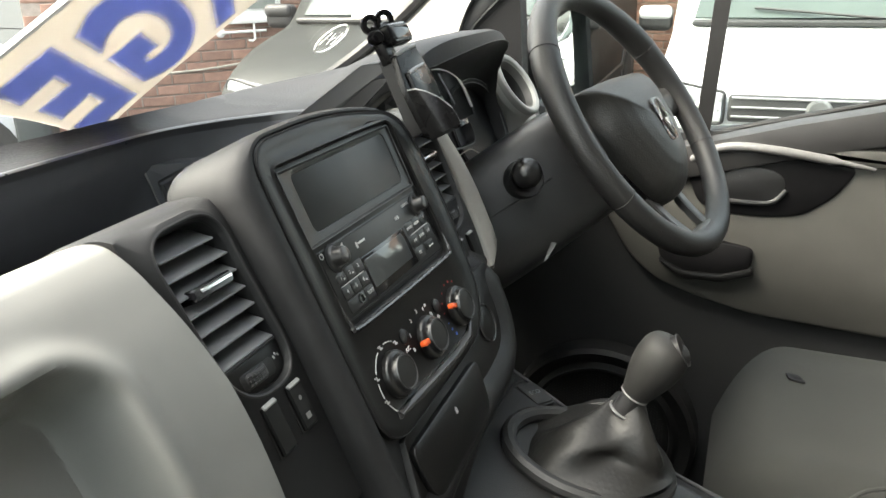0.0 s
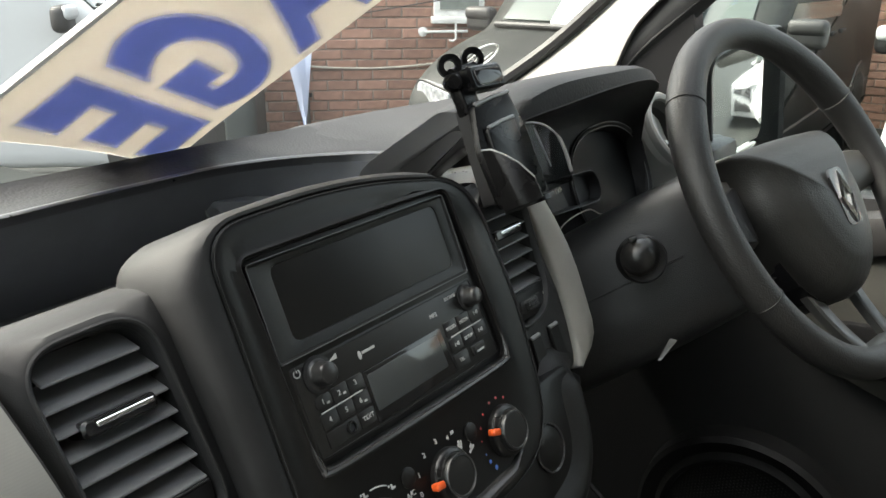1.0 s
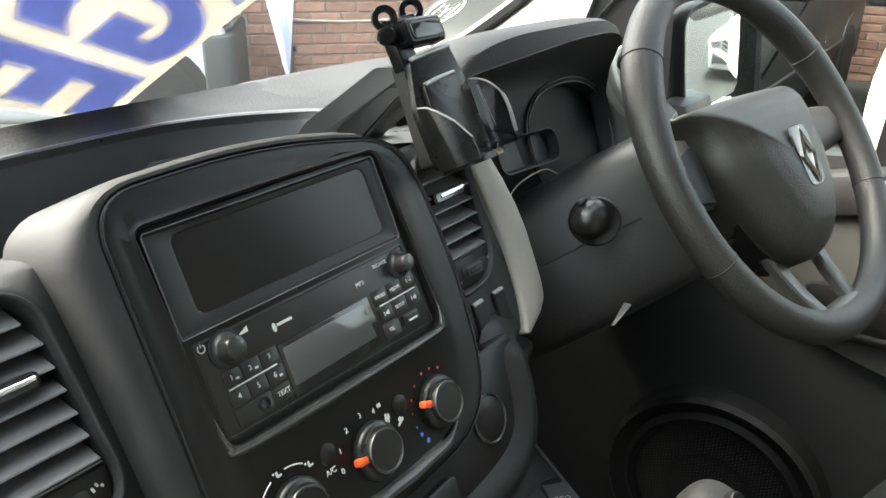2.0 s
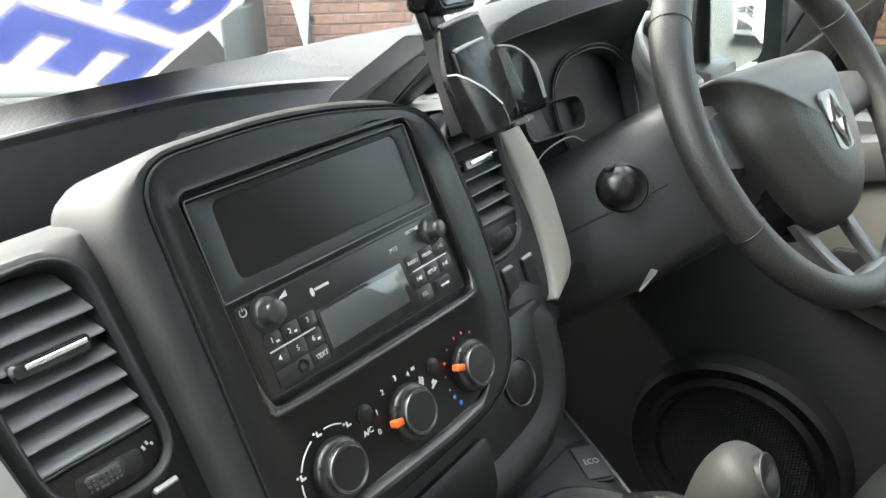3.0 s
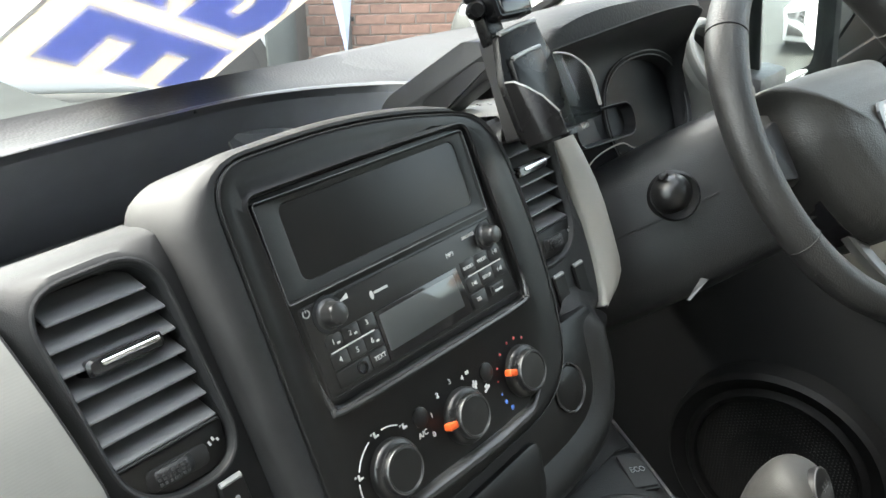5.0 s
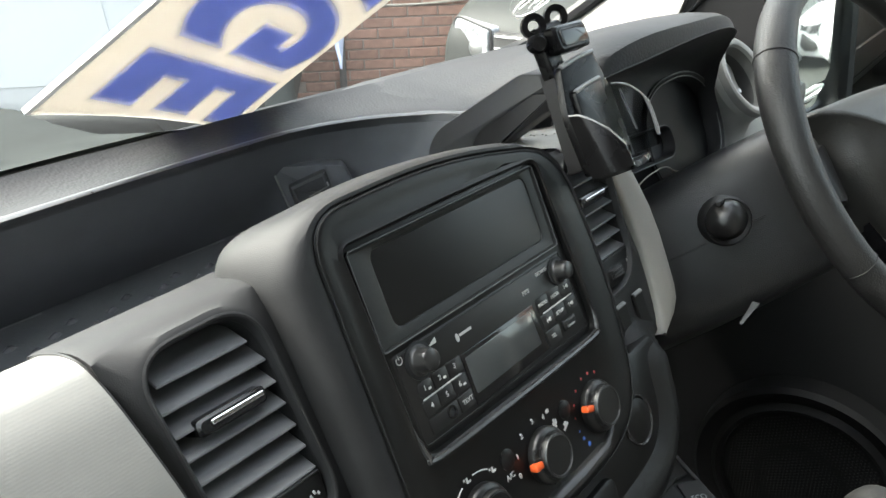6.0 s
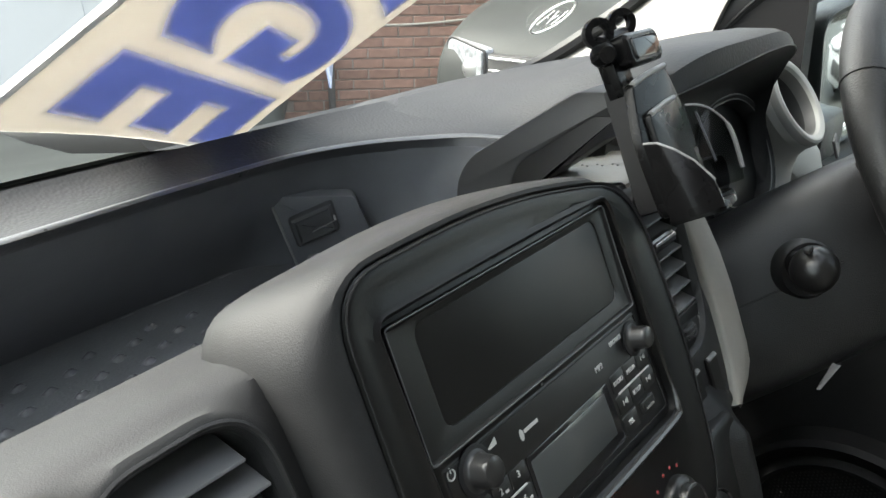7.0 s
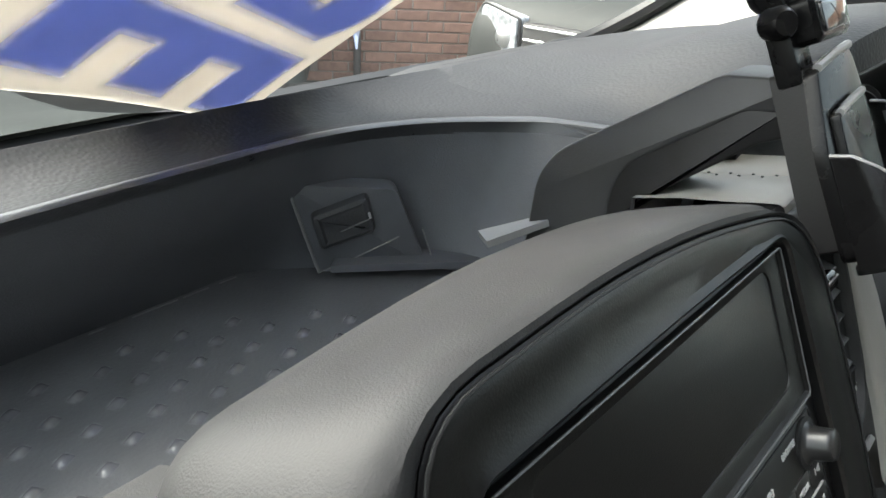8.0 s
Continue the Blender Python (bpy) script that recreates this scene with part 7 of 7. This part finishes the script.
part("cloth", loft(fl, False), mat("pennant_cloth", (0.45, 0.49, 0.62), 0.8, var=0.1, scale=6, dirt=0.3, dirt_col=(0.25, 0.35, 0.6)), flag)
part("line", tube([(0.2, 6.4, 1.45), (3.2, 3.42, 1.068), (4.0, 2.62, 1.25)], 0.004, 6), SEAL, flag)

# ---- vehicles ----
WHITE_CAR = mat("white_car_paint", (0.47, 0.48, 0.485), 0.4, var=0.02, scale=2)
DARK_CAR = mat("dark_car_paint", (0.026, 0.028, 0.027), 0.45, var=0.15, scale=3, spec=0.1)
CAR_GLASS = mat("car_window_glass", (0.06, 0.075, 0.07), 0.08, var=0.1, scale=2, spec=0.3)
CAR_BLACK = mat("car_black_plastic", (0.02, 0.02, 0.02), 0.5, var=0.15, scale=30)
LAMP = mat("clear_headlamp", (0.22, 0.23, 0.24), 0.1, var=0.5, scale=30)
TYRE = mat("tyre_rubber", (0.02, 0.02, 0.02), 0.8)
ALLOY = mat("painted_wheel_rim", (0.45, 0.45, 0.44), 0.4, var=0.1)


def extrude_car(profile, hw, round_=0.12, crown=0.0):
    """A body from its side outline (x, z), rounded towards its flanks."""
    lps = []
    for y, d in ((-1.0, round_), (-0.985, round_ * 0.45), (-0.94, round_ * 0.15), (-0.85, 0.0), (-0.4, -crown), (0.4, -crown), (0.85, 0.0), (0.94, round_ * 0.15), (0.985, round_ * 0.45), (1.0, round_)):
        lps.append([Vector((x, y * hw, z)) for x, z in inset(profile, d)])
    return loft(lps)


def vehicle(name, label, M, paint, hw, nose, base, top, roof, tail, lamp_y, lamp_z, axle=0.78, glazed=True):
    """A van or car, its nose at local x = 0. nose: height of the bonnet's edge; base, top: foot and head of the windscreen (x, z)."""
    v = thing(name, label, "car" if "car" in name else "van", M.translation)
    prof = rpoly([(0.10, 0.22, 0.05), (tail, 0.25, 0.1), (tail, roof - 0.03, 0.12), (top[0] + 0.5, roof, 0.3), (top[0], top[1], 0.25), (base[0], base[1], 0.10), (0.32, nose + 0.06, 0.18), (0.04, nose - 0.10, 0.16), (0.0, 0.50, 0.12)], 5)
    part("body", extrude_car(prof, hw), paint, v, m=M, auto=40)
    d = Vector((top[0] - base[0], 0, top[1] - base[1]))
    n_ = Vector((-d.z, 0, d.x)).normalized()
    p0, p1 = Vector((base[0], 0, base[1])) + d * 0.04 + n_ * 0.012, Vector((base[0], 0, base[1])) + d * 0.92 + n_ * 0.012
    part("windscreen", loft([[p0 + Vector((0, -hw * 0.84, 0)), p0 + Vector((-0.03, 0, 0)), p0 + Vector((0, hw * 0.84, 0)), p1 + Vector((0, hw * 0.74, 0)), p1 + Vector((-0.03, 0, 0)), p1 + Vector((0, -hw * 0.74, 0))],
                             [q - n_ * 0.03 for q in (p0 + Vector((0, -hw * 0.84, 0)), p0, p0 + Vector((0, hw * 0.84, 0)), p1 + Vector((0, hw * 0.74, 0)), p1, p1 + Vector((0, -hw * 0.74, 0)))]]), CAR_GLASS, v, m=M, smooth=False)
    part("scuttle", rbox(0.10, hw * 1.7, 0.03, 0.01, 1, (base[0] - 0.03, 0, base[1] + 0.01)), CAR_BLACK, v, m=M)
    part("wiper", tube([(base[0] - 0.02, -0.3, base[1] + 0.035), (base[0] + 0.06, 0.35, base[1] + 0.085)], 0.008, 6), CAR_BLACK, v, m=M)
    part("bumper_grille", rbox(0.06, hw * 1.1, 0.16, 0.02, 2, (0.015, 0, 0.42)), CAR_BLACK, v, m=M)
    gy = lamp_y[0] - 0.02
    gr = part("grille", rbox(0.05, gy * 2, lamp_z[1] - lamp_z[0] - 0.02, 0.015, 2, (0.005, 0, (lamp_z[0] + lamp_z[1]) / 2)), CAR_BLACK, v, m=M)
    for k in (0.25, 0.55, 0.85):
        part("bar", rbox(0.012, gy * 2 - 0.03, 0.012, 0.003, 1, (-0.024, 0, lamp_z[0] + (lamp_z[1] - lamp_z[0]) * k)), SILVER, gr, m=M)
    part("badge", lathe([(0.062, 0), (0.060, 0.010), (0.045, 0.012), (0.044, 0.008), (0.0005, 0.008)], 28), SILVER, v, "plain round silver badge", m=M @ pose(-0.022, 0, (lamp_z[0] + lamp_z[1]) / 2, 0, -90, 0))
    for s in (-1, 1):
        ol = rpoly([(s * lamp_y[0], lamp_z[0], 0.02), (s * (lamp_y[1] - 0.02), lamp_z[0] - 0.03, 0.05), (s * lamp_y[1], lamp_z[1] + 0.04, 0.06), (s * lamp_y[0], lamp_z[1], 0.02)][::s], 4)
        lp = [[Vector((x + 0.10 * smooth((abs(y) - lamp_y[0]) / (lamp_y[1] - lamp_y[0])), y, z)) for y, z in inset(ol, dd)] for x, dd in ((0.12, 0.0), (0.0, 0.0), (-0.02, 0.012))]
        hl_ = part("headlamp", loft(lp), LAMP, v, "clear headlamp", m=M)
        part("reflector", lathe([(0.055, 0.0), (0.05, 0.02), (0.03, 0.03), (0.0005, 0.03)], 20), SILVER, hl_, m=M @ pose(0.02, s * (lamp_y[0] + 0.09), (lamp_z[0] + lamp_z[1]) / 2, 0, -90, 0))
        part("lamp_rim", tube([lp[1][i] + Vector((-0.004, 0, 0)) for i in range(len(ol))], 0.008, 6, closed=True), CAR_BLACK, hl_, m=M)
        mi = part("mirror", rbox(0.10, 0.20, 0.15, 0.04, 3, (base[0] + 0.18, s * (hw + 0.11), base[1] + 0.02)), CAR_BLACK, v, m=M)
        part("mirror_cap", rbox(0.06, 0.19, 0.08, 0.03, 3, (base[0] + 0.14, s * (hw + 0.11), base[1] + 0.055)), paint if paint is not DARK_CAR else CAR_BLACK, mi, m=M)
        if glazed:
            part("side_window", slab((base[0] + 0.25, s * (hw + 0.004), base[1] + 0.06), (top[0] + 0.9, s * (hw + 0.004), base[1] + 0.04), (top[0] + 0.8, s * (hw - 0.02), roof - 0.22), (top[0] + 0.12, s * (hw - 0.02), roof - 0.22), 0.012 * s), CAR_GLASS, v, m=M, smooth=False)
            for k in (0, 1):
                part("door_handle", rbox(0.16, 0.035, 0.03, 0.01, 2, (top[0] + 0.65 + 0.32 * k, s * (hw + 0.012), base[1] - 0.06)), CAR_BLACK, v, m=M)
            part("side_strip", rbox(tail - 1.2, 0.02, 0.06, 0.008, 1, (tail / 2 + 0.35, s * (hw + 0.004), 0.52)), CAR_BLACK, v, m=M)
        for wx_ in (axle, tail - 0.75):
            tyre = part("wheel", lathe([(0.20, -0.10), (0.29, -0.10), (0.32, -0.08), (0.325, 0.0), (0.32, 0.08), (0.29, 0.10), (0.20, 0.10)], 36), TYRE, v, m=M @ pose(wx_, s * (hw - 0.08), 0.325, 90, 0, 0))
            part("rim", lathe([(0.205, -0.09), (0.205, 0.095), (0.19, 0.10), (0.06, 0.08), (0.0005, 0.085)], 28), ALLOY, tyre, m=M @ pose(wx_, s * (hw - 0.08), 0.325, -90 * -s, 0, 0))
            part("arch", lathe([(0.37, -0.03), (0.38, 0.0), (0.37, 0.03), (0.20, 0.03), (0.20, -0.03)], 32), CAR_BLACK, tyre, m=M @ pose(wx_, s * (hw - 0.02), 0.345, 90, 0, 0))
    return v


caddy_m = Matrix.Translation((3.75, -0.56, 0))
caddy = vehicle("white_van", "white van parked nose-on across the yard", caddy_m, WHITE_CAR, 0.80, 0.86, (0.72, 1.035), (1.50, 1.66), 1.80, 4.3, (0.44, 0.735), (0.60, 0.755))
row = copy_thing(caddy, Matrix.Translation((3.95, -3.35, 0)))
tagged(row, "white van parked further along the yard")
for v_ in (caddy, row):
    tagged(v_, group="white vans in the yard")
note = thing("windscreen_board", "white sale board behind a parked van's windscreen", "sign", caddy_m @ Vector((1.0, -0.2, 1.25)), "boards behind windscreens")
nb = slab((0.93, 0.10, 1.20), (0.93, -0.55, 1.20), (1.16, -0.55, 1.385), (1.16, 0.10, 1.385), 0.01)
part("board", nb, WHITE_EDGE, note, m=caddy_m @ Matrix.Translation((-0.03, 0, 0.02)))
for k in range(3):
    part("bar", slab((0.965, 0.02 - 0.18 * k, 1.235), (0.965, -0.11 - 0.18 * k, 1.235), (1.125, -0.11 - 0.18 * k, 1.36), (1.125, 0.02 - 0.18 * k, 1.36), 0.002), SIGN_GREY, note, m=caddy_m @ Matrix.Translation((-0.042, 0, 0.032)))
n2 = copy_thing(note, row.matrix_world @ caddy_m.inverted() @ note.matrix_world)

dark_m = Matrix.Translation((3.05, 1.62, 0)) @ pose(0, 0, 0, 0, 0, 1.5)
dark = vehicle("dark_van", "dark grey van with chalk marks, parked beside the brick wall", dark_m, DARK_CAR, 0.86, 0.90, (0.85, 1.08), (1.70, 1.78), 1.95, 4.6, (0.50, 0.80), (0.60, 0.80))
d2 = Vector((0.85, 0, 0.70)).normalized()
nn = Vector((-d2.z, 0, d2.x))
SCR = dark_m @ Matrix(((0, d2.x, nn.x, 0.85), (-1, 0, 0, 0), (0, d2.z, nn.z, 1.08), (0, 0, 0, 1))) @ pose(0, 0, 0.035)
rb = thing("reading_board", "white and blue board behind the dark van's windscreen", "sign", SCR.translation, "boards behind windscreens")
part("board", plate(rrect(-0.42, 0.42, 0.14, 0.62, 0.02), 0, 0.008, 0.003), WHITE_EDGE, rb, m=SCR @ pose(0.04, -0.15, 0))
part("blue_field", plate(rrect(-0.39, 0.39, 0.17, 0.60, 0.02), 0.008, 0.010, 0.001), SIGN_SKY, rb, m=SCR @ pose(0.04, -0.15, 0))
part("label", plate(rrect(-0.34, 0.34, 0.19, 0.36, 0.05), 0.010, 0.012, 0.001), WHITE_EDGE, rb, m=SCR @ pose(0.04, -0.15, 0))
letters("REA", 0.17, SCR @ pose(-0.12, 0.125, 0.013), SIGN_GREY, rb, "writing", bold=0.004)
chalk = thing("chalk_mark", "white oval chalk mark low on the windscreen", "chalk mark", screen_pt(0.765, 0.045))
CHK = Matrix(((1, 0, 0, 0), (0, -math.cos(SA), -math.sin(SA), 0), (0, math.sin(SA), -math.cos(SA), 0), (0, 0, 0, 1)))
CHK = Matrix.Translation(screen_pt(0.765, 0.050, 0.008)) @ CHK @ pose(0, 0, 0, 0, 0, -8)
part("oval", tube([(0.046 * math.cos(a), 0.036 * math.sin(a), 0.0) for a in [2 * math.pi * i / 36 for i in range(36)]], 0.0016, 6, closed=True), WHITE_EDGE, chalk, m=CHK)
for x, h, turn in ((-0.026, 0.032, -12), (-0.018, 0.011, 70), (-0.002, 0.030, 18), (0.006, 0.014, -50), (0.024, 0.032, -6)):
    part("stroke", rbox(0.0022, h, 0.001, 0, 1), WHITE_EDGE, chalk, m=CHK @ pose(x, 0.0, 0.0, 0, 0, turn))

left_m = Matrix.Translation((3.316, 3.949, 0)) @ pose(0, 0, 0, 0, 0, 135)
left_car = vehicle("parked_van", "white van with a grey plastic bumper, parked by the wall", left_m, WHITE_CAR, 0.55, 0.95, (0.80, 1.10), (1.45, 1.75), 1.92, 4.4, (0.33, 0.51), (0.76, 0.90), 0.5, False)
for s_ in (-1, 1):
    side_ = rpoly([(0.98, 0.42, 0.03), (3.20, 0.42, 0.03), (3.20, 0.78, 0.03), (4.30, 0.78, 0.03), (4.30, 1.72, 0.06), (1.62, 1.72, 0.10), (1.05, 1.20, 0.06)], 4)
    part("side_panel", loft([[Vector((x, s_ * y, z)) for x, z in inset(side_, d)] for y, d in ((0.545, 0.0), (0.553, 0.0), (0.556, 0.003))]), WHITE_CAR, left_car, "plain white side panel", m=left_m)
BUMPER = mat("unpainted_bumper_plastic", (0.035, 0.042, 0.040), 0.6, var=0.12, scale=8)
part("bumper", plate(rpoly([(-0.03, -0.56, 0.10), (0.16, -0.58, 0.02), (0.16, 0.58, 0.02), (-0.03, 0.56, 0.10)], 5), 0.24, 0.74, 0.03), BUMPER, left_car, "grey unpainted plastic bumper", m=left_m)

# ---- bricks of the yard walls ----
for w, M, length, height, (s0, s1, z0, z1) in walls:
    Vb, Fb = [], []
    count = 0
    for r in range(int(height / 0.075)):
        z = 0.0375 + r * 0.075
        off = 0.1125 * (r % 2)
        for c in range(-1, int(length / 0.225) + 1):
            s = c * 0.225 + off + 0.1125
            if s < 0.1 or s > length - 0.1:
                continue
            dy = random.uniform(-0.003, 0.003)
            if s0 < s < s1 and z0 < z < z1 and count < 295:
                b = new("brick", BRICK_ME)
                b.parent = w
                b.matrix_local = M @ Matrix.Translation((s, dy, z))
                count += 1
            else:
                k0 = len(Vb)
                Vb += [M @ Vector((x + s, y + dy, zz + z)) for x, y, zz in BV]
                Fb += [[q + k0 for q in f] for f in BF]
    me = bpy.data.meshes.new("far_bricks")
    me.from_pydata(Vb, [], Fb)
    me.materials.append(BRICK)
    o = new("far_bricks", me)
    o.parent = w
    tagged(o, "", "", "", "stuff")
